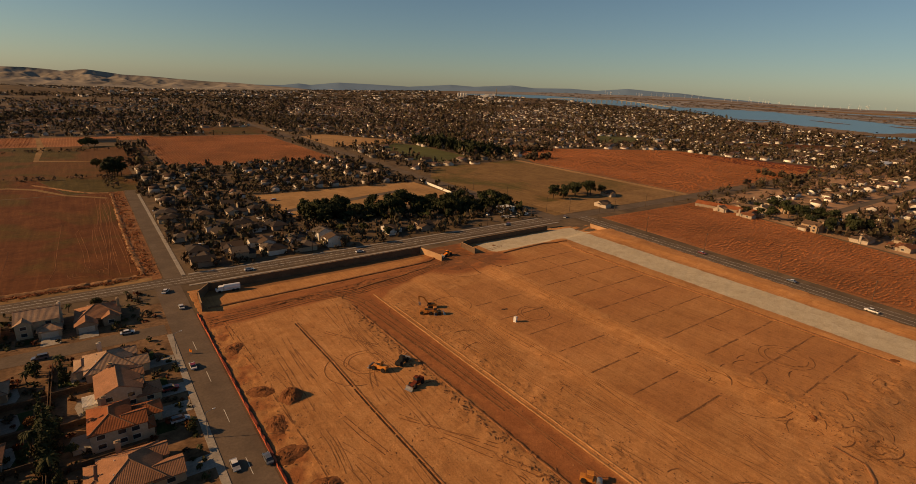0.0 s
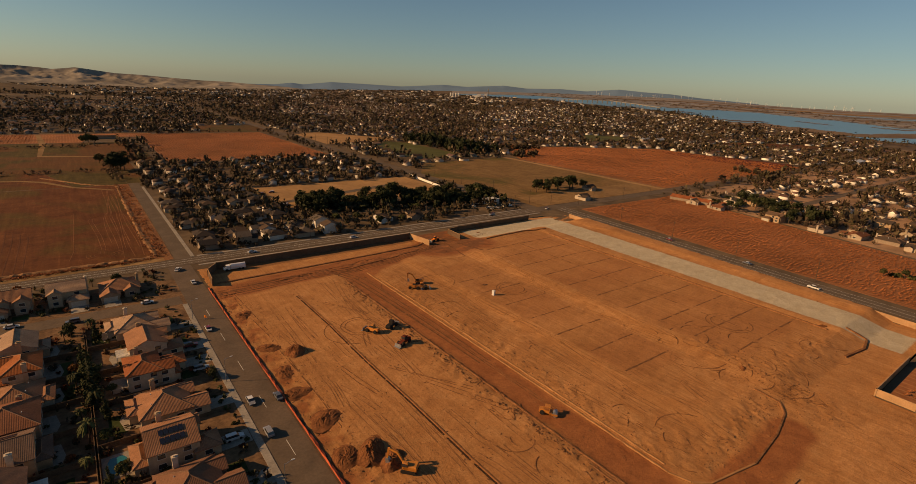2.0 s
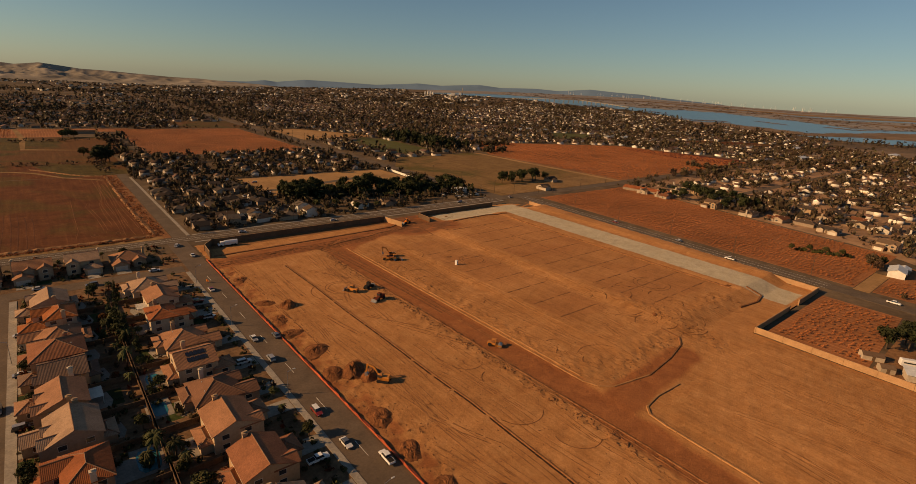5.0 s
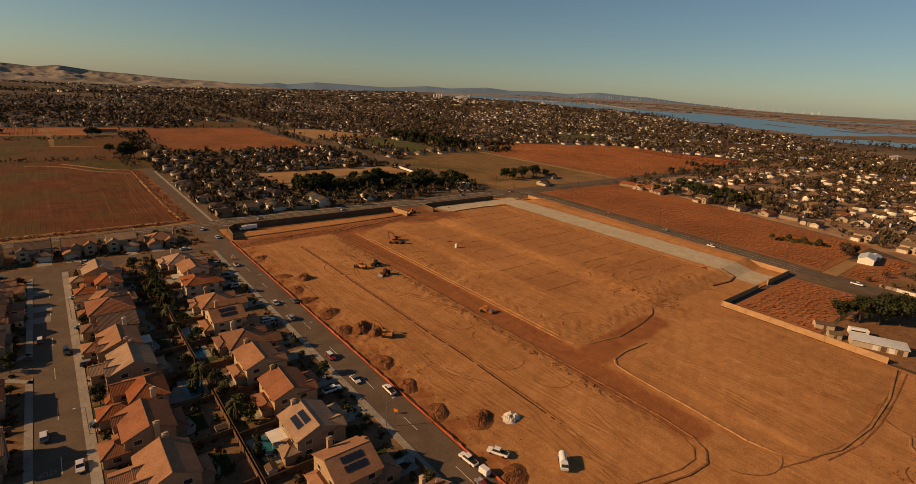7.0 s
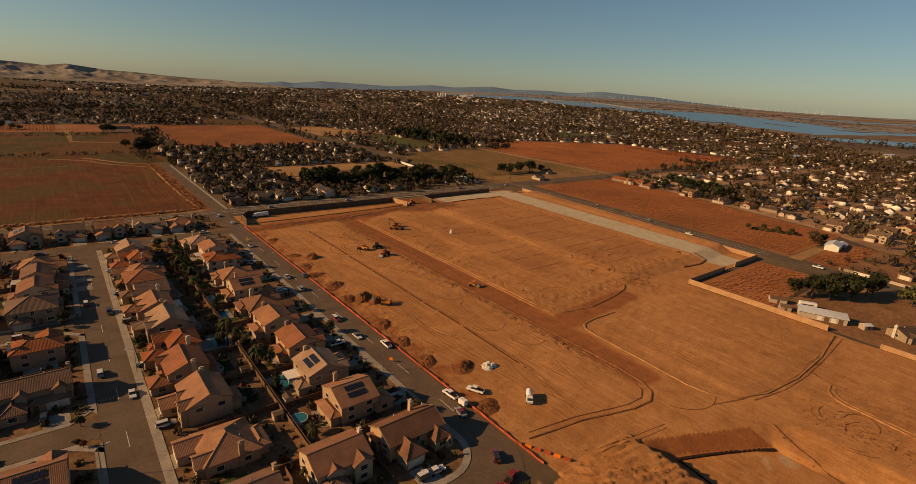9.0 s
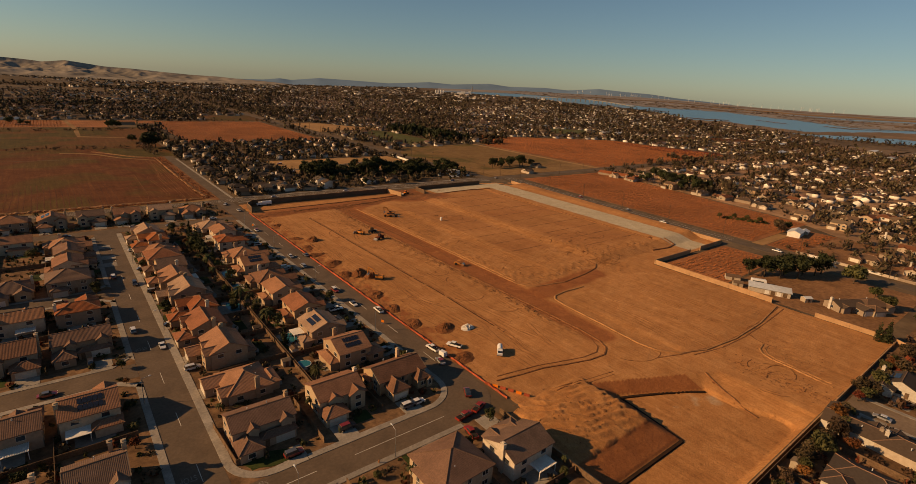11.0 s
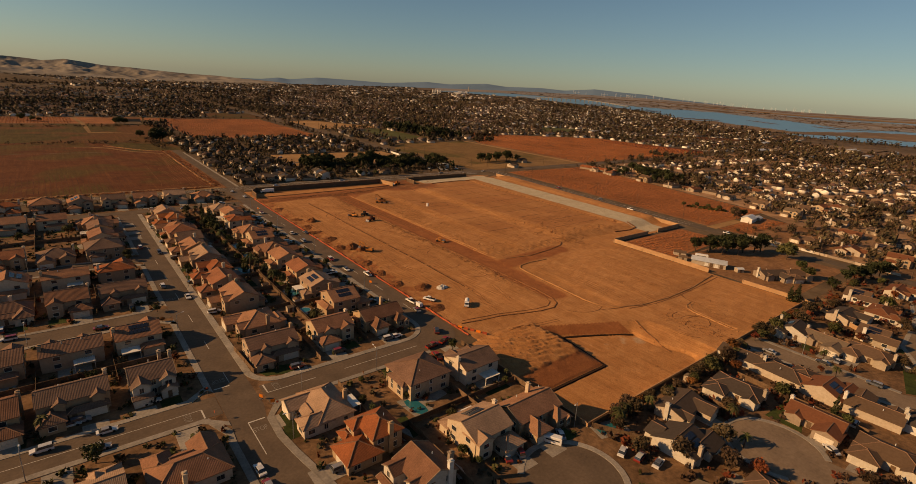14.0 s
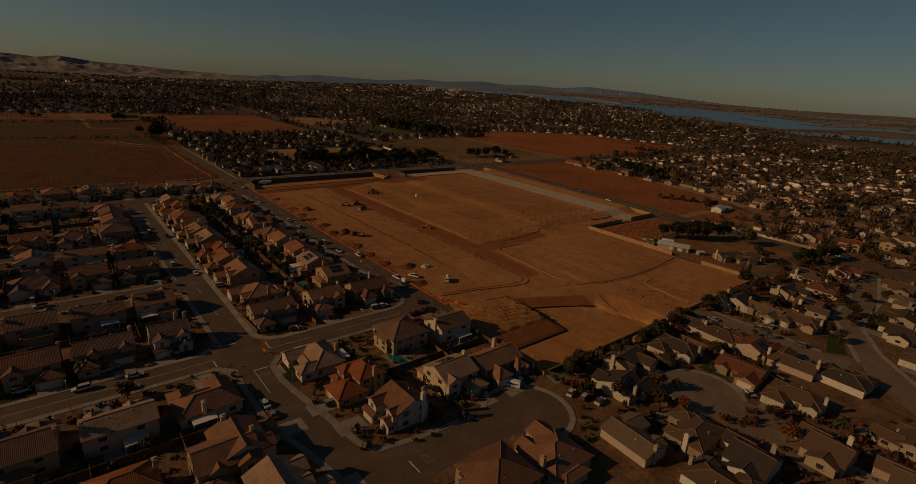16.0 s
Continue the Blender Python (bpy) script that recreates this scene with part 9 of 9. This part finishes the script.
for i, (x, y, f) in enumerate(SOUTH):
    m = pose(x, y, 0, 0, 0, FACE[f])
    cx = (3.4, -3.6, 2.4)[i % 3]
    q = [m @ Vector(v) for v in ((cx - 2.7, -4.0, 0), (cx + 2.7, -4.0, 0), (cx + 2.7, -13.5, 0), (cx - 2.7, -13.5, 0))]
    slab("pavement_south_driveway_%d" % (i + 1), [(v.x, v.y) for v in q], CONCRETE, "pale concrete driveway", "driveway", 0.075)
    if i % 3 != 1:
        q = [m @ Vector(v) for v in ((-cx - 2.5, -5.5, 0), (-cx + 2.0, -5.5, 0), (-cx + 2.0, -11, 0), (-cx - 2.5, -11, 0))]
        slab("ground_south_front_%d" % (i + 1), [(v.x, v.y) for v in q], LAWN if i % 2 else DRY, "front garden of grass and bark", "lawn", 0.062)
slab("ground_corner_lawn", [(-44.6, -22.6), (-42.5, -26.8), (-38, -28.9), (-30.5, -28.9), (-31.5, -25.4), (-36, -23.6), (-42, -21.6)], LAWN, "dark green corner lawn", "lawn", 0.1)
slab("ground_corner_garden", [(-46.6, -49), (-43.6, -46), (-42.6, -52), (-43.6, -57), (-46.8, -57)], LAWN, "corner garden with grass", "lawn", 0.08)
slab("ground_west_lawn", [(-140, -27.6), (-100, -27.6), (-100, -24), (-140, -24)], LAWN, "green front lawn", "lawn", 0.06)
slab("ground_south_lawn", [(129.6, -151), (150, -146), (152, -150), (134, -157)], LAWN, "green verge lawn", "lawn", 0.08)
slab("ground_court_lawn", [(74, -128), (90, -129), (92, -133), (74, -138)], LAWN, "green front lawn", "lawn", 0.08)


def yard_fence(pts, label="weathered brown board fence between gardens"):
    root = thing("garden_fence", Matrix(), label, "fence", "board fences of the gardens")
    for (ax, ay), (bx, by) in zip(pts, pts[1:]):
        L, ang = math.hypot(bx - ax, by - ay), math.degrees(math.atan2(by - ay, bx - ax))
        k = Kit().box(0, L, -0.02, 0.02, 0.05, 1.75).box(0, L, -0.07, 0.07, 1.75, 1.82)
        for i in range(int(L / 2.4) + 1):
            k.box(i * 2.4 - 0.06, i * 2.4 + 0.06, -0.08, 0.08, 0, 1.85)
        part("fence_panel", k, WOOD, root).matrix_basis = pose(ax, ay, 0.02, 0, 0, ang)
    return root


ya = (193, 173, 154, 134.5, 114, 95, 76.5, 57, 37, 17.5, -3.5)
for a, b in zip(ya, ya[1:]):
    yard_fence([(-16.5, a), (-16.5, b), (4, b)])
yb = (188, 172, 156, 140.5, 125.5, 110, 93.5, 76, 58.5, 40, 19, -6)
for a, b in zip(yb, yb[1:]):
    yard_fence([(-17.1, a - 0.3), (-17.1, b), (-38, b)])
yard_fence([(-24.5, -7), (-24.5, -28)])
yard_fence([(-5, -4), (-5, -24)])
yard_fence([(-17, -4), (16, -3.8), (16, 4)])
yard_fence([(-46, -6.5), (-45, -24), (-38, -24)], "reddish board fence beside the pavement")
for x in (-80, -99, -117, -136, -154):
    for y0, y1 in ((126, 178), (62, 80), (-9, 10), (-80, -62)):
        yard_fence([(x + 1, y0), (x + 1, y1)])
for y in (154, 71.5, 0.5, -71):
    for x0, x1 in ((-80, -62), (-99, -80), (-117, -99), (-136, -117)):
        yard_fence([(x0, y), (x1, y)])
for pts in ([(2.5, -52), (2.5, -78)], [(-26, -44), (-26, -66), (-20, -84)], [(-26, -72), (22, -72)], [(1.5, -78), (1.5, -98)], [(22.5, -44), (22.5, -99)], [(-18.5, -72), (-18.5, -100)], [(24, -102), (40, -128), (44, -140)], [(24, -101.6), (112, -101.6)],
            [(66, -102), (66, -122)], [(90, -103), (90, -150)], [(156, -103), (158, -140)], [(-62, -93), (-80, -93)], [(-48, -200), (-60, -110)], [(158, -120), (180, -118)], [(200, -104), (200, -118)], [(234, -104), (234, -128)]):
    yard_fence(pts)


def pool(x, y, w, d, rz, label="blue-green garden swimming pool with pale deck"):
    root = thing("swimming_pool", pose(x, y, 0.05, 0, 0, rz), label, "pool", "garden pools")
    part("deck", Kit().prism(rect(-w / 2 - 1.2, w / 2 + 1.2, -d / 2 - 1.2, d / 2 + 1.2), -0.05, 0.04), CONCRETE, root)
    part("pool_water", Kit().prism([(-w / 2, -d * 0.3), (-w * 0.3, -d / 2), (w * 0.35, -d / 2), (w / 2, -d * 0.25), (w / 2, d * 0.3), (w * 0.3, d / 2), (-w * 0.35, d / 2), (-w / 2, d * 0.25)], 0.0, 0.08), POOL_WATER, root)
    return root


for x, y, w, d, rz in ((-20.5, 68, 5, 9, 0), (-11.0, 30.5, 5, 8, 10), (-14.5, 89, 4, 7, 0), (-13, 106, 4, 7, 0), (-12, -66, 4, 8, 5), (28, -104.8, 3.6, 8, 75), (66, -110, 5, 8, 20), (257, -135, 5, 9, 0), (-90, -101, 5, 9, 20)):
    pool(x, y, w, d, rz)


def round_pool(x, y):
    root = thing("round_pool", pose(x, y, 0.03), "round above-ground pool with pale rim", "pool", "garden pools")
    part("pool_wall", Kit().tube((0, 0, 0), (0, 0, 1.1), 2.3, 2.3, 20), GREY_METAL, root)
    part("pool_water", Kit().tube((0, 0, 1.0), (0, 0, 1.13), 2.1, 2.1, 20), POOL_WATER, root)


round_pool(-14.5, 10)


def parasol(x, y):
    root = thing("patio_umbrella", pose(x, y, 0.05), "dark patio umbrella in a back garden", "umbrella", "patio umbrellas")
    part("pole", Kit().tube((0, 0, 0), (0, 0, 2.5), 0.04), STEEL, root)
    part("canopy", Kit().tube((0, 0, 2.1), (0, 0, 2.7), 1.5, 0.05, 8), WOOD, root)


parasol(-11, 48.5)
parasol(-13, 42)


def garden_shed(x, y, rz, mat_roof, label, w=2.6, d=2.2):
    root = thing("garden_shed", pose(x, y, 0.03, 0, 0, rz), label, "shed", "garden sheds")
    part("wall", Kit().box(-w / 2, w / 2, -d / 2, d / 2, 0, 2.0).gable_end(-w / 2, w / 2, -d / 2, d / 2, 2.0, 0.4, "x"), STUCCO_PALE, root)
    part("roof", Kit().gable_roof(-w / 2, w / 2, -d / 2, d / 2, 2.0, 0.4, "x", 0.2, 0.08), mat_roof, root)
    part("door", Kit().soft_box(-0.5, 0.5, -d / 2 - 0.05, -d / 2 + 0.02, 0.05, 1.8, 0.02), WOOD, root)


for x, y, rz in ((-15, 60, 0), (-14, 20, 90), (-19.5, 42, 0), (-19, 14, 0), (-95, 70, 0), (-110, -1, 0), (72, -104.5, 0), (160, -110, 20), (90, -104.5, 0)):
    garden_shed(x, y, rz, SHINGLE, "small garden shed with pitched roof")
# Farm buildings by the wall.
farm = thing("farm_shed", pose(202.5, -47, 0, 0, 0, -66), "long white farm shed with pale metal roof", "shed")
part("wall", Kit().box(-9, 9, -2.8, 2.8, 0, 2.7), STUCCO_PALE, farm)
part("roof", Kit().add([(-9.5, -3.4, 2.7), (9.5, -3.4, 2.7), (9.5, 3.4, 3.5), (-9.5, 3.4, 3.5), (-9.5, -3.4, 2.85), (9.5, -3.4, 2.85), (9.5, 3.4, 3.65), (-9.5, 3.4, 3.65)], [(0, 3, 2, 1), (4, 5, 6, 7), (0, 1, 5, 4), (1, 2, 6, 5), (2, 3, 7, 6), (3, 0, 4, 7)]), GREY_METAL, farm, "pale corrugated metal roof")
for i in range(4):
    part("door", Kit().box(-2 + i * 2.6, -0.2 + i * 2.6, -2.86, -2.78, 0.1, 2.2), WOOD if i % 2 else WHITE, farm)
garden_shed(198.5, -33.5, -60, SHINGLE, "small pale farm shed", 4.5, 4.0)
garden_shed(206, -27.5, -60, SHINGLE, "brown-roofed open farm shed", 7, 4.5)
garden_shed(207.5, -62, -30, GREY_METAL, "small pale garden building", 4, 3)
barn = thing("barn", pose(346, -9, 0, 0, 0, 8), "white gabled barn among vineyards", "barn")
part("wall", Kit().box(-7, 7, -4, 4, 0, 3.4).gable_end(-7, 7, -4, 4, 3.4, 0.4, "x"), WHITE, barn)
part("roof", Kit().gable_roof(-7, 7, -4, 4, 3.4, 0.4, "x"), GREY_METAL, barn)
garden_shed(360, -10, 8, GREY_METAL, "white outbuilding beside a barn", 8, 6)
rv = thing("travel_trailer", pose(211, -38.5, 0.05, 0, 0, -60), "white travel trailer under farm trees", "trailer", "trailers")
part("body", Kit().soft_box(-3.5, 3.5, -1.2, 1.2, 0.5, 2.9, 0.25), TRUCK_WHITE, rv)
part("window_band", Kit().box(-2.8, 2.2, -1.23, 1.23, 1.6, 2.1), GLASS, rv)
wheels(rv, (-0.5, 0.4), 1.05, 0.36)
camper = copy_thing(rv, pose(9.5, -99.5, 0.1, 0, 0, 120))
camper.scale = (0.75, 0.8, 0.8)
camper["label"] = "white camper parked on a driveway"
long_house = thing("ranch_building", pose(440, 207, 0, 0, 0, 98), "long low orange-roofed building beside the vineyard", "building")
part("wall", Kit().box(-24, 24, -5, 5, 0, 3.0).gable_end(-24, 24, -5, 5, 3.0, 0.35, "x"), STUCCO_PALE, long_house)
part("roof", Kit().gable_roof(-24, 24, -5, 5, 3.0, 0.35, "x"), TILE_RED, long_house)
for i in range(8):
    part("window", Kit().box(-21 + i * 5.5, -19 + i * 5.5, -5.06, -4.95, 1, 2.3), GLASS, long_house)
white_fence = thing("white_wall", Matrix(), "long white block wall beside the east road", "wall")
for i in range(12):
    part("wall_panel", Kit().box(0, 7.4, -0.12, 0.12, 0, 1.6).box(-0.2, 0.2, -0.2, 0.2, 0, 1.8), STUCCO_PALE, white_fence).matrix_basis = pose(296 - i * 0.45, -27 - i * 7.5, 0, 0, 0, -93.5)
town_wall = thing("white_wall", Matrix(), "pale wall along the main road", "wall")
for i in range(9):
    part("wall_panel", Kit().box(0, 7.4, -0.12, 0.12, 0, 2.2), WHITE, town_wall).matrix_basis = pose(270 - i * 0.8, 432 - i * 7.5, 0, 0, 0, -96)
depot = thing("white_building", pose(262, 290, 0, 0, 0, 8), "small white commercial building with flat roof", "building")
part("wall", Kit().box(-6, 6, -4, 4, 0, 4), WHITE, depot)
part("roof", Kit().soft_box(-6.3, 6.3, -4.3, 4.3, 4, 4.3, 0.05), GREY_METAL, depot)


# Street lamps and power poles.
def street_lamp(x, y, rz):
    root = thing("street_lamp", pose(x, y, 0.1, 0, 0, rz), "grey steel street lamp beside the pavement", "lamp", "street lamps")
    part("post", Kit().tube((0, 0, 0), (0, 0, 8), 0.11, 0.07), STEEL, root)
    arm = part("arm", Kit().tube((0, 0, 7.8), (1.9, 0, 8.3), 0.05, 0.04, 6), STEEL, root)
    part("lamp_head", Kit().soft_box(1.7, 2.5, -0.16, 0.16, 8.25, 8.4, 0.05), GREY_METAL, arm)
    return root


lamp = street_lamp(17.4, 20, 0)
for x, y, rz in ((17.4, 75, 0), (17.4, 130, 0), (17.4, 182, 0), (-46.5, 60, 180), (-46.5, 140, 180), (-46.2, -60, 180), (-58.8, 15, 0), (-100, -41.5, 90), (-100, 29.5, 90), (-100, 99.5, 90), (-12, -42.6, 90), (-37, -43.0, 90), (128.4, -120, 180), (20, -98.5, 200)):
    copy_thing(lamp, pose(x, y, 0.1, 0, 0, rz))


def power_pole(x, y, rz):
    root = thing("power_pole", pose(x, y, 0, 0, 0, rz), "brown wooden power pole with cross-arm", "pole", "power poles along the roads")
    part("post", Kit().tube((0, 0, -0.2), (0, 0, 12), 0.18, 0.12), BARK, root)
    part("cross_arm", Kit().box(-1.3, 1.3, -0.06, 0.06, 10.9, 11.05), BARK, root)
    part("insulator", Kit().tube((-1.1, 0, 11.05), (-1.1, 0, 11.25), 0.06).tube((1.1, 0, 11.05), (1.1, 0, 11.25), 0.06).tube((0.4, 0, 11.05), (0.4, 0, 11.25), 0.06), STEEL, root)
    return root


pole = power_pole(296.5, 20, -4)
for i in range(1, 6):
    copy_thing(pole, pose(296.5 + i * 3.25, 20 + i * 44, 0, 0, 0, -4))
for i in range(3):
    copy_thing(pole, pose(291 - i * 1.5, -30 - i * 46, 0, 0, 0, -4))
for i in range(12):
    copy_thing(pole, pose(292 + i * 0.45, 275 + i * 48, 0, 0, 0, 0))
for i in range(7):
    copy_thing(pole, pose(55 + i * 42, 264.5, 0, 0, 0, 90))
    copy_thing(pole, pose(340 + i * 42, 246.5, 0, 0, 0, 90))


# Street furniture at the crossing.
def hydrant(x, y):
    root = thing("fire_hydrant", pose(x, y, 0.15), "yellow fire hydrant on the pavement", "hydrant", "fire hydrants")
    part("barrel", Kit().tube((0, 0, 0), (0, 0, 0.75), 0.14, 0.12).tube((0, 0, 0.75), (0, 0, 0.95), 0.16, 0.05).tube((-0.25, 0, 0.55), (0.25, 0, 0.55), 0.07), YELLOW, root)


hydrant(-16.5, -42.3)


def road_stand(x, y, rz):
    root = thing("road_work_sign", pose(x, y, 0.06, 0, 0, rz), "orange road work sign on a stand", "sign", "road work signs")
    part("stand", Kit().box(-0.6, 0.6, -0.04, 0.04, 0, 0.08).box(-0.04, 0.04, -0.6, 0.6, 0, 0.08).tube((0, 0, 0), (0, 0, 0.6), 0.03), STEEL, root)
    part("sign_board", Kit().prism([(0, -0.6), (0.03, -0.6), (0.03, 0.6), (0, 0.6)], 0.6, 1.6), ORANGE, root)


road_stand(-47.5, -38.5, 30)
road_stand(-45.5, -42.5, 70)
road_stand(22.5, 23.5, 30)
road_stand(21.5, 180, 30)


def stop_sign(x, y, rz):
    root = thing("stop_sign", pose(x, y, 0.1, 0, 0, rz), "red octagonal stop sign on a post", "sign", "stop signs")
    part("post", Kit().tube((0, 0, 0), (0, 0, 2.2), 0.035), STEEL, root)
    ring = [(0.38 * math.cos(radians(22.5 + 45 * i)), 2.4 + 0.38 * math.sin(radians(22.5 + 45 * i))) for i in range(8)]
    part("plate", Kit().side(ring, -0.06, -0.03), SILT, root)


stop_sign(-45.2, -45.6, 0)
stop_sign(-59.5, -28.5, 180)
stop_sign(-60.5, -41.0, -90)

# Lettering and stop lines on the asphalt.
FADED = mottled("faded_road_paint", (0.16, 0.135, 0.105), (0.30, 0.26, 0.21), 2.5, 0.3, 0.3, 0.8, 0.0)


def road_word(text, x, y, rz, size=2.2):
    cu = bpy.data.curves.new("road_lettering", "FONT")
    cu.body, cu.size, cu.align_x, cu.align_y, cu.extrude = text, size, "CENTER", "CENTER", 0.004
    cu.materials.append(FADED)
    ob = new("trim_road_lettering", cu)
    ob.matrix_basis = pose(x, y, 0.078, 0, 0, rz) @ Matrix.Diagonal((0.7, 1.25, 1, 1))
    return tagged(ob, "white STOP lettering worn on the asphalt", "road marking", "", "structure")


road_word("STOP", -51.8, -51.5, 0)
road_word("STOP", -41.5, -34.0, 90)
road_word("STOP", -55.2, -22.5, 180)
road_word("STOP", -66.5, -36.8, -90)
road_word("STOP", -55.3, 49, 180)
road_word("STOP", -31.5, -110.6, 90)
for i, (x0, x1, y0, y1) in enumerate(((-53.8, -49.4, -47.6, -47.2), (-45.0, -44.6, -36.2, -31.6), (-57.4, -53.0, -26.8, -26.4), (-62.8, -62.4, -39.2, -34.8), (-36, -35.6, -113.6, -108.8))):
    setting("trim_stop_line_%d" % (i + 1), Kit().box(x0, x1, y0, y1, 0.06, 0.082), PAINT, "painted stop line", "road marking")
marks = Kit().box(-53.9, -53.7, -62, -47.2, 0.06, 0.08).box(-44.8, -30, -36.4, -36.2, 0.06, 0.08).box(-200, -62.6, -34.8, -34.65, 0.06, 0.08).box(-20, 8, -36.4, -36.25, 0.05, 0.08)
setting("trim_crossing_lines", marks, PAINT, "thin painted lane lines", "road marking")

# ---- the far distance ----
def on_rise(az, r):
    a = radians(az)
    return Vector((FAR_X + r * math.sin(a), FAR_Y + r * math.cos(a), float(rise(np.array([r]), np.array([a]))[0])))


q = on_rise(39.6, 3460)
plant_ob = thing("power_station", pose(q.x, q.y, q.z, 0, 0, -40), "pale power station with tall chimney on the river", "power station")
part("turbine_hall", Kit().box(-90, -15, -25, 25, 0, 12).box(-62, -36, -30, 30, 0, 18).box(-14, 2, -20, 20, 0, 22), WHITE, plant_ob)
part("chimney", Kit().tube((10, 0, 0), (10, 0, 53), 3.2, 2.2, 10), CONCRETE, plant_ob)
for i in range(4):
    part("storage_tank", Kit().tube((-230 + i * 17, 0, 0), (-230 + i * 17, 0, 17), 5, 5, 12).tube((-230 + i * 17, 0, 17), (-230 + i * 17, 0, 20), 5, 1.5, 12), WHITE, plant_ob, "white storage tank")
bridge = thing("long_bridge", Matrix(), "long low bridge over the river on many piers", "bridge")
stops = []
for az, r, dip in ((45.2, 3290, -0.76), (46.6, 3260, -0.70), (49.3, 3190, -0.63), (52.3, 3190, -0.60), (55.0, 3110, -0.80), (57.2, 3010, -1.02)):
    v = on_rise(az, r)
    v.z = 90 + r * math.tan(radians(dip))
    stops.append(v)
for a, b in zip(stops, stops[1:]):
    k = Kit()
    side = Vector((a - b).cross(Vector((0, 0, 1)))).normalized() * 6
    k.add([a - side, a + side, b + side, b - side, a - side - Vector((0, 0, 3)), a + side - Vector((0, 0, 3)), b + side - Vector((0, 0, 3)), b - side - Vector((0, 0, 3))],
          [(0, 1, 2, 3), (7, 6, 5, 4), (0, 4, 5, 1), (1, 5, 6, 2), (2, 6, 7, 3), (3, 7, 4, 0)])
    part("deck", k, CONCRETE, bridge)
    for i in range(6):
        p = a.lerp(b, (i + 0.5) / 6)
        part("pier", Kit().box(-2, 2, -5, 5, -18, -3), CONCRETE, bridge).matrix_basis = pose(p.x, p.y, p.z, 0, 0, -45)
# Large pale-roofed sheds of the eastern town.
first = None
for x, y, w, d, turn in [(*v, 4) for v in ((880, 795, 46, 14), (925, 770, 34, 12), (955, 608, 30, 10), (985, 590, 24, 10), (1010, 250, 40, 14), (1230, 330, 44, 18), (1330, 180, 52, 20), (1255, 350, 26, 14), (1180, 120, 30, 14), (1400, 120, 40, 12))]:
    if first is None:
        first = thing("warehouse", Matrix(), "long low shed with a pale metal roof", "warehouse", "pale sheds in the eastern town")
        part("wall", Kit().box(-0.5, 0.5, -0.5, 0.5, 0, 4.5), FAR_WALL, first)
        part("roof", Kit().gable_roof(-0.5, 0.5, -0.5, 0.5, 4.5, 4.0, "x", 0.02, 0.2), GREY_METAL, first)
        ob = first
    else:
        ob = copy_thing(first, Matrix())
    ob.matrix_basis = pose(x, y, 0.03, 0, 0, turn) @ Matrix.Diagonal((w, d, 1, 1))
# The farm by the upper pasture.
barn = thing("farm_building", pose(30, 856, 0.03), "long dark-roofed farm building beside a pasture", "farm building")
part("wall", Kit().box(-12, 12, -4, 4, 0, 3), STUCCO_PALE, barn)
part("roof", Kit().gable_roof(-12, 12, -4, 4, 3, 0.35, "x"), TOWN_ROOF, barn)
turbine = thing("wind_turbine", Matrix(), "white wind turbine beyond the river", "wind turbine", "wind turbines on the far shore")
part("tower", Kit().tube((0, 0, 0), (0, 0, 34), 1.3, 0.8, 6), WHITE, turbine)
for a in (90, 210, 330):
    part("blade", Kit().tube((0, -1, 34), (18 * math.cos(radians(a)), -1, 34 + 18 * math.sin(radians(a))), 0.9, 0.4, 5), WHITE, turbine)
rng = random.Random(3)
first = True
for i in range(54):
    az, r = radians(51 + 25 * rng.random() ** 1.2), rng.uniform(4350, 4600)
    m = pose(FAR_X + r * math.sin(az), FAR_Y + r * math.cos(az), float(rise(np.array([r]), np.array([az]))[0]), 0, 0, -50 + rng.uniform(-20, 20)) @ Matrix.Diagonal((0.5, 0.5, rng.uniform(0.5, 0.7), 1))
    if first:
        turbine.matrix_basis, first = m, False
    else:
        copy_thing(turbine, m).matrix_basis = m
